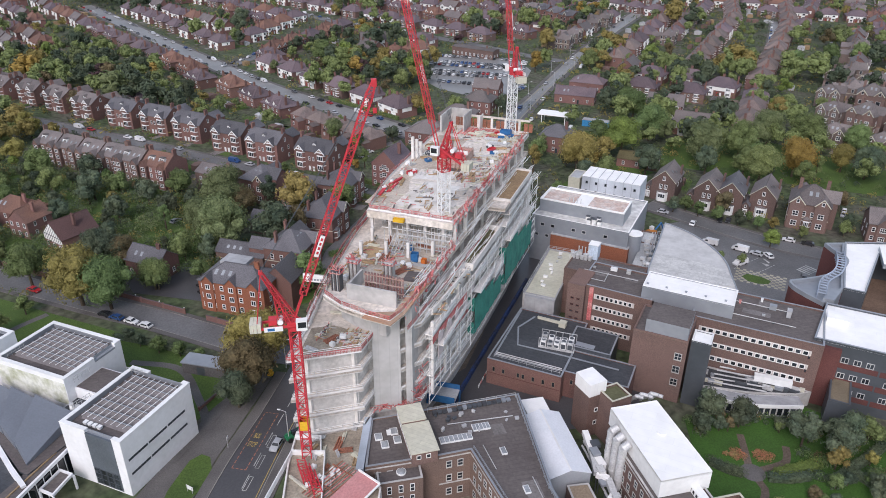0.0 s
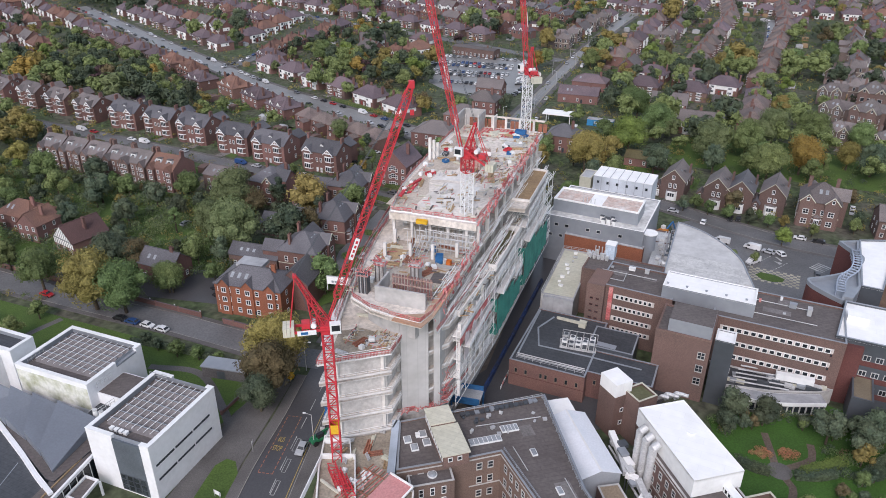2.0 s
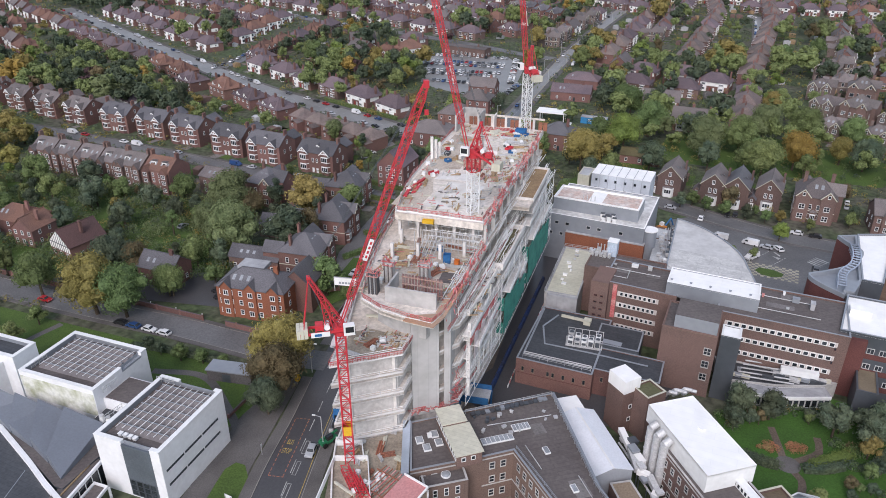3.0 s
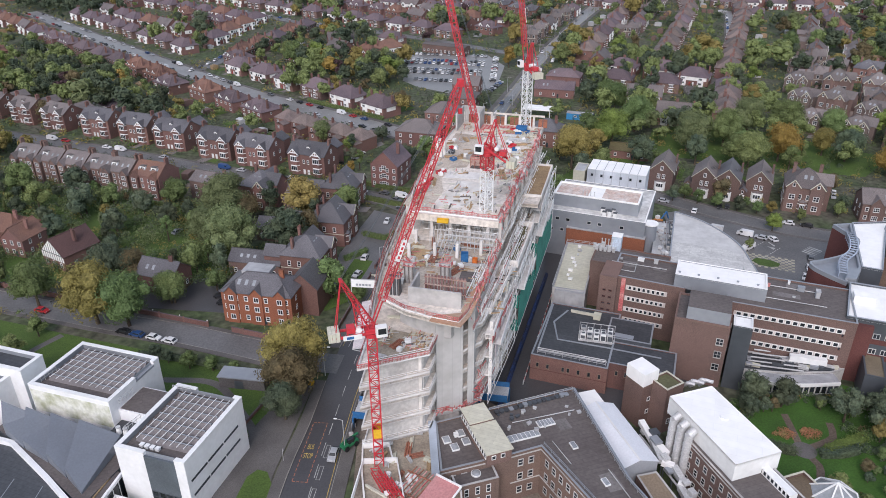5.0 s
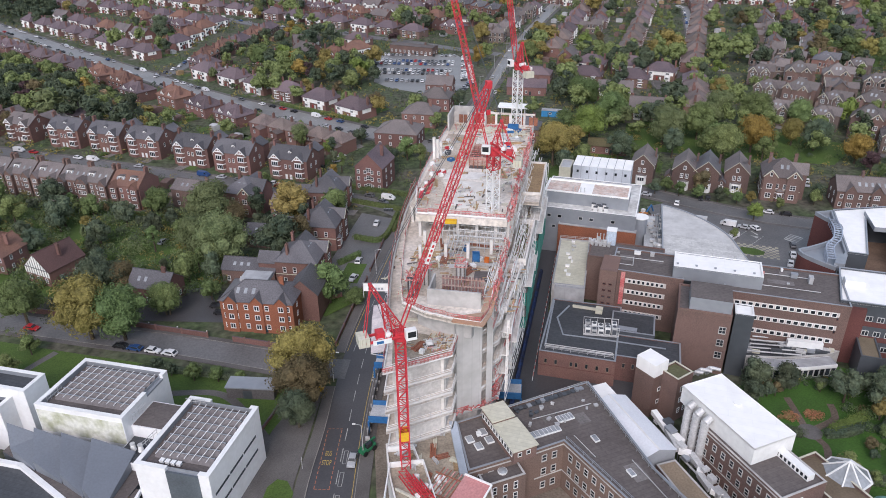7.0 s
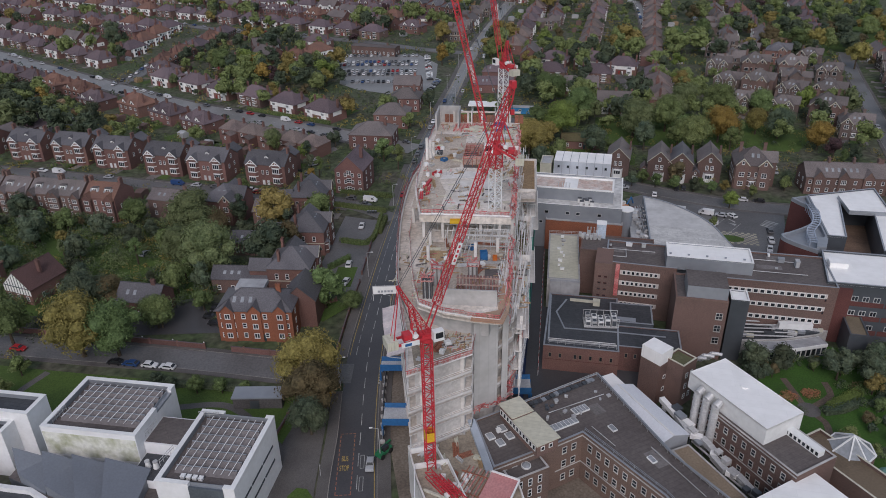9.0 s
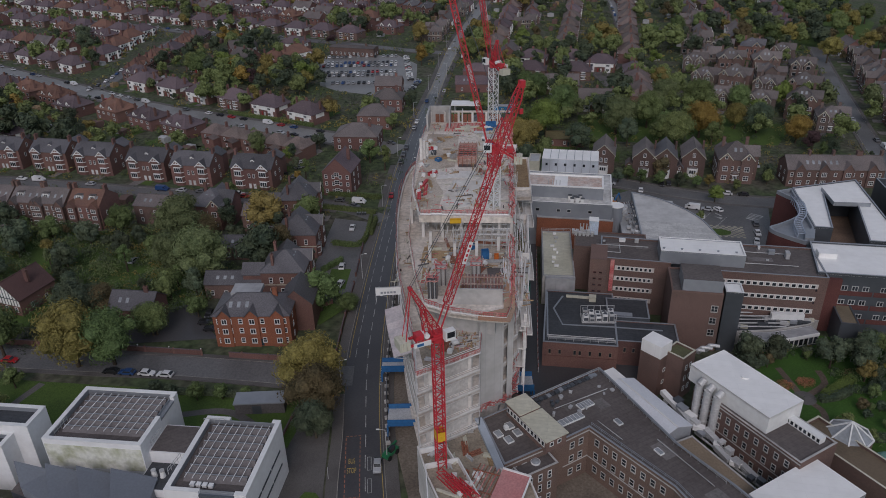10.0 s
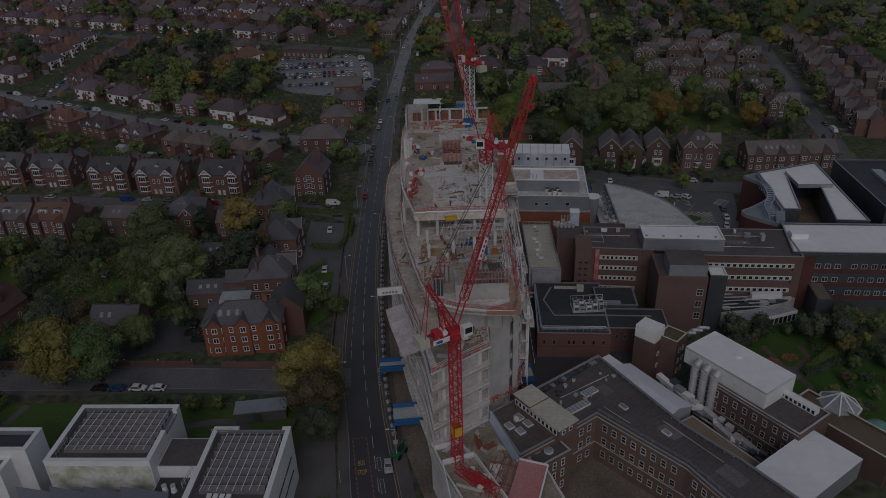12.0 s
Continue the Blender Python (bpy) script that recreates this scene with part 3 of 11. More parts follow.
def put(name, me, parent, m, label=""):
    o = new(name, me)
    o.parent = parent
    o.matrix_basis = m
    if label:
        tagged(o, label)
    return o


def along(p, q, s, z, out=0.0):
    """The pose on the wall from p to q (which keeps its outside on the right hand), s metres along it: x along the wall, -y outwards."""
    d = math.dist(p, q)
    ex, ey = (q[0] - p[0]) / d, (q[1] - p[1]) / d
    return pose(p[0] + ex * s + ey * out, p[1] + ey * s - ex * out, z, 0, 0, math.degrees(math.atan2(ey, ex)))


def windows(parent, p, q, levels, w, h, pitch, inset=1.0, bars=1, rails=0, frame_m=None, sill=0.0, pane_m=None, skip=(), out=0.01):
    d = math.dist(p, q) - 2 * inset
    n = max(1, int((d + pitch - w) / pitch))
    me = window_mesh(w, h, bars, rails, frame_m, pane_m, sill)
    start = inset + (d - (n - 1) * pitch) / 2
    for z in levels:
        for k in range(n):
            if k not in skip:
                put("window", me, parent, along(p, q, start + k * pitch, z, out))


def band(parent, p, q, z, h, m, name="cladding_band", inset=0.5, thick=0.05):
    d = math.dist(p, q)
    part(name, Geo().box(inset, d - inset, -thick, 0.0, 0, h), m, parent, "", along(p, q, 0, z))


def rect(x, y, ang, w, d):
    """The corners of a rectangle, anticlockwise from its front left corner."""
    c, s = math.cos(radians(ang)), math.sin(radians(ang))
    return [(x, y), (x + w * c, y + w * s), (x + w * c - d * s, y + w * s + d * c), (x - d * s, y + d * c)]


def ring(poly, width, z0, z1, mi=0):
    """A kerb or parapet round a polygon, anticlockwise."""
    g = Geo()
    n = len(poly)
    inner = []
    for i in range(n):
        a, b, c = Vector(poly[i - 1]), Vector(poly[i]), Vector(poly[(i + 1) % n])
        e0, e1 = (b - a).normalized(), (c - b).normalized()
        n0, n1 = Vector((-e0.y, e0.x)), Vector((-e1.y, e1.x))
        mid = (n0 + n1)
        inner.append(tuple(b + mid * (width / max(0.3, mid.dot(n0)))))
    v = [(*p, z0) for p in poly] + [(*p, z1) for p in poly] + [(*p, z1) for p in inner] + [(*p, z0) for p in inner]
    f = []
    for i in range(n):
        j = (i + 1) % n
        f += [(i, j, n + j, n + i), (n + i, n + j, 2 * n + j, 2 * n + i), (2 * n + i, 2 * n + j, 3 * n + j, 3 * n + i)]
    return g.add(v, f, mi)


def block(name, label, poly, z1, wall_m, roof_m, parapet=0.5, cap_m=None, z0=-0.3, category="building", width=0.35):
    """A flat-roofed building: wall, sunken roof and capped parapet."""
    if sum(poly[i - 1][0] * poly[i][1] - poly[i][0] * poly[i - 1][1] for i in range(len(poly))) < 0:
        poly = poly[::-1]
    t = thing(name, label, category)
    part("wall", Geo().prism(poly, z0, z1), wall_m, t)
    part("roof", Geo().prism([tuple(p) for p in poly], z1 - 0.01, z1 + 0.04), roof_m, t) if not parapet else None
    if parapet:
        part("roof", Geo().prism(poly, z1 - 0.02, z1 + 0.03), roof_m, t)
        part("parapet", ring(poly, width, z1 - 0.05, z1 + parapet), wall_m, t)
        out = [tuple(p) for p in poly]
        part("coping", ring(out, width + 0.06, z1 + parapet, z1 + parapet + 0.08), cap_m or wall_m, t)
    return t, poly


def roof_box(name, label, x, y, z, ang, w, d, h, m, category="roof plant", lid=None, legs=True):
    """A plant cabinet on a roof: body, overhanging lid and feet."""
    t = thing(name, label, category, "", pose(x, y, z, 0, 0, ang))
    part("body", Geo().box(-w / 2, w / 2, -d / 2, d / 2, 0.15 if legs else 0, h), m, t)
    part("lid", Geo().box(-w / 2 - 0.06, w / 2 + 0.06, -d / 2 - 0.06, d / 2 + 0.06, h, h + 0.08), lid or m, t)
    if legs:
        part("plinth", Geo().box(-w / 2 + 0.1, w / 2 - 0.1, -d / 2 + 0.1, d / 2 - 0.1, 0, 0.16), DARK_METAL, t)
    return t


def rail(label, line, z, h=1.1, m=None, step=2.0, name="guard_rail", r=0.045):
    """A tubular guard rail: posts and two rails."""
    m = m or SILVER
    t = thing(name, label, "railing")
    post = None
    for a, b in zip(line, line[1:]):
        d = math.dist(a, b)
        k = max(1, int(d / step))
        for i in range(k + 1):
            x, y = a[0] + (b[0] - a[0]) * i / k, a[1] + (b[1] - a[1]) * i / k
            if post is None:
                post = part("post", Geo().beam((0, 0, 0), (0, 0, h), r * 1.6), m, t, "", pose(x, y, z))
            else:
                share("post", post, t, pose(x, y, z))
    for zz in (h, h * 0.55):
        g = Geo()
        for a, b in zip(line, line[1:]):
            g.beam((*a, z + zz), (*b, z + zz), r * 1.6)
        part("rail", g, m, t)
    return t


A = -27.0
FRAME_OLD = mat("weathered_white_frame", (0.56, 0.55, 0.53), 0.7, vary=0.12)
PANEL_OLD = mat("weathered_window_panel", (0.6, 0.55, 0.52), 0.7, second=(0.46, 0.42, 0.4), vary=0.15, scale=0.3, patch=0.3)
STAINED_ROOF = mat("stained_pale_roof", (0.66, 0.65, 0.63), 0.55, second=(0.4, 0.39, 0.38), vary=0.18, scale=0.12, patch=0.35, sheet=0.06)
STREAKED_ROOF = mat("streaked_grey_roof_sheet", (0.58, 0.57, 0.55), 0.5, second=(0.46, 0.45, 0.44), vary=0.14, scale=0.3, patch=0.3, sheet=0.16, roll=(1.6, 6.0))
FELT_PATCH = mat("greyer_felt_patch", (0.19, 0.175, 0.17), 0.85, second=(0.13, 0.118, 0.115), vary=0.2, scale=0.4, patch=0.12)
# the long brick wing with strips of white windows
long_wing, P = block("hospital_wing", "long brown brick hospital wing with strips of white windows", rect(60.6, 148.2, A + 0.5, 29.5, 17), 16.3, BRICK_BROWN, FELT_BROWN, 0.5, GREY_METAL)
for z in (13.2, 9.4, 5.6, 1.8):
    band(long_wing, P[0], P[1], z + 0.05, 1.4, PANEL_OLD, inset=2.2)
    windows(long_wing, P[0], P[1], (z + 0.12,), 1.25, 1.2, 1.62, inset=2.4, bars=0, out=0.055)
for z in (12.5, 8.7):
    windows(long_wing, P[0], P[1], (z,), 0.5, 0.9, 24.5, inset=2.0, bars=0, frame_m=BRICK_DARK)
strip_wing, P = block("hospital_wing", "brick hospital wing with strips of small white windows", rect(36.2, 164.2, A - 1.5, 19.0, 13.5), 16.3, BRICK_BROWN, FELT_BROWN, 0.5, GREY_METAL)
for z in (13.2, 9.9, 6.6, 3.3):
    band(strip_wing, P[0], P[1], z + 0.05, 1.4, PANEL_OLD, inset=4.2)
    windows(strip_wing, P[0], P[1], (z + 0.2,), 0.86, 1.1, 1.2, inset=4.4, bars=0, out=0.055)
part("stair_pier", Geo().prism(rect(33.2, 164.2, A - 1.5, 4.6, 9), -0.3, 16.9), BRICK_BROWN, strip_wing)
part("red_pipe_casing", Geo().prism(rect(38.6, 162.5, A - 1.5, 1.1, 0.8), 6.5, 16.4), RED_FADED, strip_wing, "faded red pipe casing")
windows(strip_wing, rect(33.2, 164.2, A - 1.5, 4.6, 9)[0], rect(33.2, 164.2, A - 1.5, 4.6, 9)[1], (4.5, 6.5, 8.5, 10.5, 12.5), 0.9, 0.5, 1.6, inset=0.3, bars=0, frame_m=BRICK_DARK)
tower, P = block("stair_tower", "brick stair tower with a grey metal top storey", rect(44.8, 141.8, A, 12.6, 12.5), 16.8, BRICK_BROWN, FELT_BROWN, 0.4)
for z in (4.6, 8.2, 11.8):
    put("window", window_mesh(1.7, 1.9, 1, 1, FRAME_OLD, GLASS, 0.15), tower, along(P[0], P[1], 10.9, z, 0.01))
part("plant_storey", Geo().prism(rect(47.3, 141.1, A, 9.7, 8.4), 16.7, 20.5, 0, 1), [GREY_METAL, FELT_BROWN], tower, "grey metal top storey")
fin, P = block("stair_fin", "tall dark metal-clad stair fin with a white cap", rect(56.8, 136.4, A, 4.3, 5.0), 17.4, DARK_METAL, MEMBRANE, 0.25, WHITE)
pent, P = block("roof_storey", "white-roofed grey plant storey on the brick wing", rect(50.6, 157.2, A, 22.0, 8.5), 19.7, GREY_METAL, MEMBRANE, 0.3, MEMBRANE, z0=16.2)
for k in range(0, 14, 3):
    roof_box("roof_vent", "small grey vent on the white roof", *((Vector(P[0]) + (Vector(P[1]) - Vector(P[0])) * (k + 0.5) / 14 + Vector((1.0 + 2.2 * (k % 3), 1.6 + 2 * (k % 3))))[:]), 19.73, A, 0.5, 0.3, 0.3, GREY_METAL, legs=False)
# the block with a curved end
curve = [(59.0, 180.2), (57.5, 176.5), (66.5, 172.0), (80.4, 166.2), (81.6, 172.5)] + smooth([(82.4, 177), (83.9, 186), (83.0, 195), (80.0, 204), (76, 210), (73.5, 212.6)], 2)
curved, P = block("curved_hospital_block", "hospital block with a pale flat roof and a curved side", curve, 11.3, GREY_METAL, ROOF_PALE, 0.25, GREY_METAL)
part("roof_sheet", Geo().prism([(60.0, 181.5), (64.6, 191.4), (79.6, 183.4), (82.2, 177.5), (81.0, 171.0), (67, 173.8), (60.6, 177.4)], 11.3, 11.5), STREAKED_ROOF, curved, "streaked grey raised roof sheet")
for k in range(6):
    t = thing("pipe_run", "grey pipe along the plant deck", "pipe", "pipes on the plant deck", pose(0, 0, 0))
    part("pipe", Geo().tube((59.2 + 1.0 * k, 185.0 - 0.5 * k, 9.9 + 0.25 * (k % 3)), (68.6 + 0.75 * k, 208.5 - 0.4 * k, 9.9 + 0.25 * (k % 3)), 0.2, 0.2, 8), (SILVER, MEMBRANE_GREY, DARK_METAL)[k % 3], t)
    for q in (0.1, 0.5, 0.9):
        part("bracket", Geo().box(-0.15, 0.15, -0.15, 0.15, 9.35, 9.9), DARK_METAL, t, "", pose(59.2 + 1.0 * k + q * (9.4 - 0.25 * k), 185.0 - 0.5 * k + q * (23.5 + 0.1 * k), 0))
for k in range(12):
    roof_box("condenser", "dark-fanned silver condenser on the plant deck", 61.2 + 0.85 * k + (1.8 if k % 2 else 0.0), 186.5 + 1.75 * k - (0.9 if k % 2 else 0.0), 9.4, A + 93, 1.3, 1.1, 1.0 + 0.35 * (k % 3), SILVER, lid=DARK_METAL if k % 3 else MEMBRANE)
roof_box("roof_plant", "long grey roof plant with pipes beside the curved roof", 63.5, 196, -0.3, A + 93, 28, 5.5, 9.4, GREY_METAL, lid=SILVER, legs=False)
for k in range(7):
    roof_box("roof_vent", "small silver ventilation unit on the plant deck", 60.0 + 1.15 * k + random.uniform(-1, 1), 188 + 2.9 * k, 9.3, A, random.uniform(0.8, 1.6), 1.2, random.uniform(0.6, 1.3), SILVER)
rail("grey pipes and rails on the plant deck", [(60.5, 184), (70, 208), (73, 207), (63, 182)], 9.4, 1.2)
PIPE_SPOTS = ([(63, 153.5), (72, 149), (84, 143)], [(64, 160.5), (85, 150)], [(39, 172), (52, 165.5)], [(37.5, 168.0), (43, 165.2), (45, 169.5)], [(70, 158.2), (73.5, 165)])
for line in PIPE_SPOTS:
    t = thing("pipe_run", "thin grey pipe run across the brown felt roof", "pipe", "pipes on the brown roofs", pose(0, 0, 16.33))
    for a, b in zip(line, line[1:]):
        part("pipe", Geo().tube((*a, 0.32), (*b, 0.32), 0.1, 0.1, 8), SILVER, t)
        n = max(2, round(math.dist(a, b) / 3))
        for k in range(n):
            part("bracket", Geo().box(-0.14, 0.14, -0.14, 0.14, 0, 0.24), DARK_METAL, t, "", pose(a[0] + (b[0] - a[0]) * (k + 0.5) / n, a[1] + (b[1] - a[1]) * (k + 0.5) / n, 0))
for x, y, w, d, h, m in ((68, 155, 0.7, 0.6, 0.6, WHITE), (75, 154.5, 0.5, 0.5, 0.9, RED_FADED), (78.5, 148.5, 0.6, 0.6, 0.4, SILVER), (82, 151.5, 1.6, 1.1, 1.3, GREY_METAL), (84.5, 148.2, 1.0, 1.8, 1.9, MEMBRANE_GREY), (80.8, 155.2, 0.5, 0.9, 0.8, WHITE), (47, 171.5, 1.7, 1.1, 0.8, WHITE), (42, 173.0, 0.6, 0.6, 0.5, SILVER), (50.5, 169.5, 1.1, 0.8, 1.2, SILVER), (65.2, 150.4, 0.5, 0.5, 0.5, MEMBRANE_GREY), (71.5, 152.2, 0.4, 0.4, 0.5, WHITE)):
    roof_box("roof_vent", "small vent cabinet on the brown felt roof", x, y, 16.33, A, w, d, h, m)
for x, y, w, d in ((66, 152, 4.6, 3.0), (74, 150.5, 6.5, 2.2), (79, 153, 3.2, 3.4), (41, 169.8, 4.0, 3.0), (48.6, 166.4, 3.4, 2.0)):
    part("felt_patch", Geo().prism(rect(x, y, A, w, d), 16.32, 16.345), FELT_PATCH, long_wing if x > 60 else strip_wing, "newer felt patch")
# the low block with a dark roof
P0 = rect(10.9, 144.2, A + 2, 18.6, 25.5)
dark, P = block("low_clinic_block", "low red brick clinic block with a dark felt roof", P0, 7.0, BRICK, FELT_DARK, 0.25, GREY_METAL)
BROWN_FRAME = mat("brown_window_frame", (0.3, 0.22, 0.17), 0.7, vary=0.12)
windows(dark, P[0], P[1], (3.9,), 0.75, 1.35, 1.25, inset=1.4, bars=0, skip=(1, 3, 4, 7, 9, 11), frame_m=BROWN_FRAME, sill=0.12)
rail("thin grey rail along the dark roof's front", [(12.6, 144.6), (27.6, 137.6)], 7.2, 0.9)
for off_y in (1.0, 1.7):
    t = thing("pipe_run", "long grey pipe along the dark roof's front", "pipe", "pipes on the dark roof", pose(0, 0, 0))
    part("pipe", Geo().tube((13.2, 145.0 + off_y, 7.3), (28.4, 138.0 + off_y, 7.3), 0.12, 0.12, 8), SILVER, t)
    part("bracket", Geo().box(16.0, 16.3, 143.4 + off_y, 144.0 + off_y, 7.0, 7.25).box(24.0, 24.3, 139.7 + off_y, 140.3 + off_y, 7.0, 7.25), DARK_METAL, t)
band(dark, P[0], P[1], 3.2, 0.12, BRICK_DARK, inset=0, thick=0.04)
dark2, P = block("low_clinic_block", "low red brick clinic wing with a dark felt roof", rect(28.6, 139.0, A + 2, 15.5, 9.5), 6.9, BRICK, FELT_DARK, 0.25, GREY_METAL)
windows(dark2, P[0], P[1], (3.9,), 0.75, 1.35, 2.2, inset=1.2, bars=0, frame_m=BROWN_FRAME, sill=0.12)
dark3, P = block("low_clinic_block", "dark flat-roofed link block between brick wings", rect(31.0, 148.6, A + 2, 11.0, 9.5), 7.8, DARK_METAL, FELT_DARK, 0.2, GREY_METAL)
for line in ([(13.0, 146), (21.8, 166.5)], [(13.0, 146), (27.3, 139.6)], [(20, 158), (19, 150), (30, 145.2), (42, 139.4)], [(20, 158), (25, 163)]):
    part("roof_walkway", Geo().strip(offset(line, 0.22), offset(line, -0.22), 7.03, 7.16), GREY_METAL, dark, "pale raised walkway strip")
ahu = thing("air_handling_unit", "framed rows of white air handling cabinets on the dark roof", "air handling unit", "", pose(25.0, 151.0, 7.03, 0, 0, A + 8))
part("base_frame", Geo().box(-0.3, 8.6, -2.2, -1.9, 0, 0.4).box(-0.3, 8.6, 1.9, 2.2, 0, 0.4).box(-0.3, 0.0, -1.9, 1.9, 0, 0.4).box(8.3, 8.6, -1.9, 1.9, 0, 0.4), SILVER, ahu)
for i in range(5):
    for j in range(2):
        x0, y0 = 0.1 + 1.66 * i, -1.8 + 1.9 * j
        h = (1.9, 2.3, 1.5, 2.4, 1.7)[(2 * i + 3 * j) % 5]
        cab = part("cabinet", Geo().box(x0, x0 + 1.34, y0, y0 + 1.6, 0.2, h), (WHITE, SILVER, WHITE)[(i + j) % 3], ahu)
        part("fan", Geo().tube((x0 + 0.67, y0 + 0.8, h), (x0 + 0.67, y0 + 0.8, h + 0.14), 0.52, 0.48, 14), DARK_METAL, cab, "dark fan grille")
        part("louvre", Geo().box(x0 + 0.15, x0 + 1.2, y0 - 0.04, y0, 0.5, h - 0.5), DARK_METAL, cab, "dark louvre")
for y0 in (-2.1, 2.1):
    part("top_rail", Geo().box(-0.3, 8.6, y0 - 0.06, y0 + 0.06, 2.7, 2.82), SILVER, ahu)
    for i in range(6):
        part("frame_post", Geo().box(-0.3 + 1.75 * i, -0.18 + 1.75 * i, y0 - 0.06, y0 + 0.06, 0.4, 2.7), SILVER, ahu)
roof_box("air_handling_unit", "low white ducting box at the roof's edge", 35.6, 148.4, 7.0, A, 4.6, 1.6, 0.9, SILVER, lid=GREY_METAL)
roof_box("roof_hatch", "cream roof hatch beside the brick pier", 28.5, 160.6, 7.03, A, 6.5, 0.5, 0.7, FELT_CREAM)
roof_box("roof_hatch", "cream access box beside the brick pier", 31.6, 158.2, 7.03, A, 1.8, 1.8, 1.4, FELT_CREAM)
# the flat white-roofed block along the service lane
wr, P = block("theatre_block", "long low block with a pale flat roof", rect(22.6, 171.8, A + 4.5, 9.2, 29.0), 8.8, CONCRETE_GREY, FELT_CREAM, 0.5, MEMBRANE_GREY)
part("end_box", Geo().prism(rect(22.9, 170.4, A + 4.5, 8.4, 2.0), 3.5, 9.2), MEMBRANE_GREY, wr)
band(wr, P[3], P[0], 6.0, 1.2, GREY_METAL, inset=1)
rail("thin white guard rail round the pale roof", [P[0], P[3], P[2]], 9.3, 1.0)
for k in range(9):
    roof_box("roof_vent", "small pale vent on the flat roof", 27.5 + 1.0 * k + random.uniform(-0.6, 2.0), 176 + 2.4 * k, 8.83, A, random.uniform(0.4, 1.3), random.uniform(0.4, 0.9), random.uniform(0.4, 0.9), random.choice([WHITE, SILVER, MEMBRANE]))
mid_roof, P = block("link_block", "brown-roofed link block with rooftop plant", rect(34.5, 177.0, A, 21.0, 10.5), 14.0, BRICK_BROWN, FELT_BROWN, 0.3)
roof_box("cooling_tower", "white and blue cooling tower on a steel deck", 44.0, 183.5, 14.0, A, 2.8, 3.0, 4.6, mat("pale_blue_metal", (0.5, 0.58, 0.68), 0.5), lid=MEMBRANE)
for k in range(4):
    t = thing("flue", "slim steel flue on the roof", "flue", "flues on the link block", pose(39.6 + 0.85 * k, 183.6 - 0.4 * k, 14.0))
    part("pipe", Geo().tube((0, 0, 0), (0, 0, 3.6), 0.13, 0.13, 10), SILVER, t)
    part("cowl", Geo().tube((0, 0, 3.55), (0, 0, 3.8), 0.2, 0.2, 10), SILVER, t)
for k in range(10):
    roof_box("roof_plant", "silver pipework cabinet on the plant deck", 38.2 + (k % 5) * 1.1, 183.5 + (k // 5) * 1.8 - 0.5 * (k % 5), 14.0, A, 0.8, 0.9, random.uniform(1.0, 2.2), SILVER)
rail("steel rail round the rooftop plant", [(37, 183), (42.5, 180.5), (46.5, 186)], 14.3, 1.3)
# the grey clad block with brick base
P0 = rect(29.6, 210.4, A, 31.0, 27.0)
grey, P = block("clinic_building", "grey metal-clad clinic building with a brick base and set-back top storey", P0, 15.3, GREY_METAL, STAINED_ROOF, 0.4, MEMBRANE)
windows(grey, P[0], P[1], (12.3,), 1.35, 1.15, 3.4, inset=1.4, bars=0, frame_m=SILVER, skip=(2, 5, 7))
windows(grey, P[0], P[1], (8.6,), 1.2, 1.1, 3.4, inset=1.0, bars=0, frame_m=SILVER, skip=(2, 3, 4, 5, 6, 7))
part("top_storey", Geo().prism(rect(32.4, 214.2, A, 27.2, 10.5), 15.2, 19.3, 0, 1), [GREY_METAL, MEMBRANE], grey)
part("top_parapet", ring(rect(32.4, 214.2, A, 27.2, 10.5), 0.5, 19.2, 19.7), MEMBRANE, grey)
part("brick_base", Geo().prism(rect(35.2, 206.0, A, 24.6, 3.6), -0.3, 10.6, 0, 1), [BRICK_ORANGE, MEMBRANE_GREY], grey, "orange brick base with rounded corner")
part("base_coping", ring(rect(35.2, 206.0, A, 24.6, 3.6), 0.3, 10.55, 10.9), MEMBRANE_GREY, grey)
part("stair_drum", Geo().tube((59.6, 198.0, -0.3), (59.6, 198.0, 14.6), 2.1, 2.1, 20), GREY_METAL, grey)
part("drum_roof", Geo().tube((59.6, 198.0, 14.6), (59.6, 198.0, 14.9), 2.4, 2.4, 20), MEMBRANE, grey)
for k in range(6):
    roof_box("air_handling_unit", "white air handling unit on the grey roof", 46.4 + (k % 3) * 1.5, 203.6 - 0.7 * (k % 3) + (k // 3) * 1.7, 15.33, A, 1.2, 1.2, 1.5 + 0.4 * (k % 2), WHITE, lid=DARK_METAL)
for k in range(4):
    t = thing("flue", "slim steel flue on the top storey", "flue", "flues on the clinic", pose(41.4 + 1.1 * k, 211.6 - 0.55 * k, 15.33))
    part("pipe", Geo().tube((0, 0, 0), (0, 0, 5.6), 0.16, 0.16, 8), SILVER, t)
PINK_DECK = mat("pinkish_stained_roof", (0.56, 0.42, 0.36), 0.8, second=(0.66, 0.6, 0.56), vary=0.2, scale=0.25, patch=0.35)
part("pink_deck", Geo().prism(rect(33.4, 214.6, A, 10.2, 8.6), 19.3, 19.36), PINK_DECK, grey, "pinkish stained roof deck")
part("pink_deck", Geo().prism(rect(46.5, 208.0, A, 11.2, 8.6), 19.3, 19.36), PINK_DECK, grey, "pinkish stained roof deck")
low_annex, P = block("annex", "small brick annex with a grey roof", rect(62.0, 203.5, A, 6.5, 9), 9.0, BRICK_BROWN, MEMBRANE_GREY, 0.3)
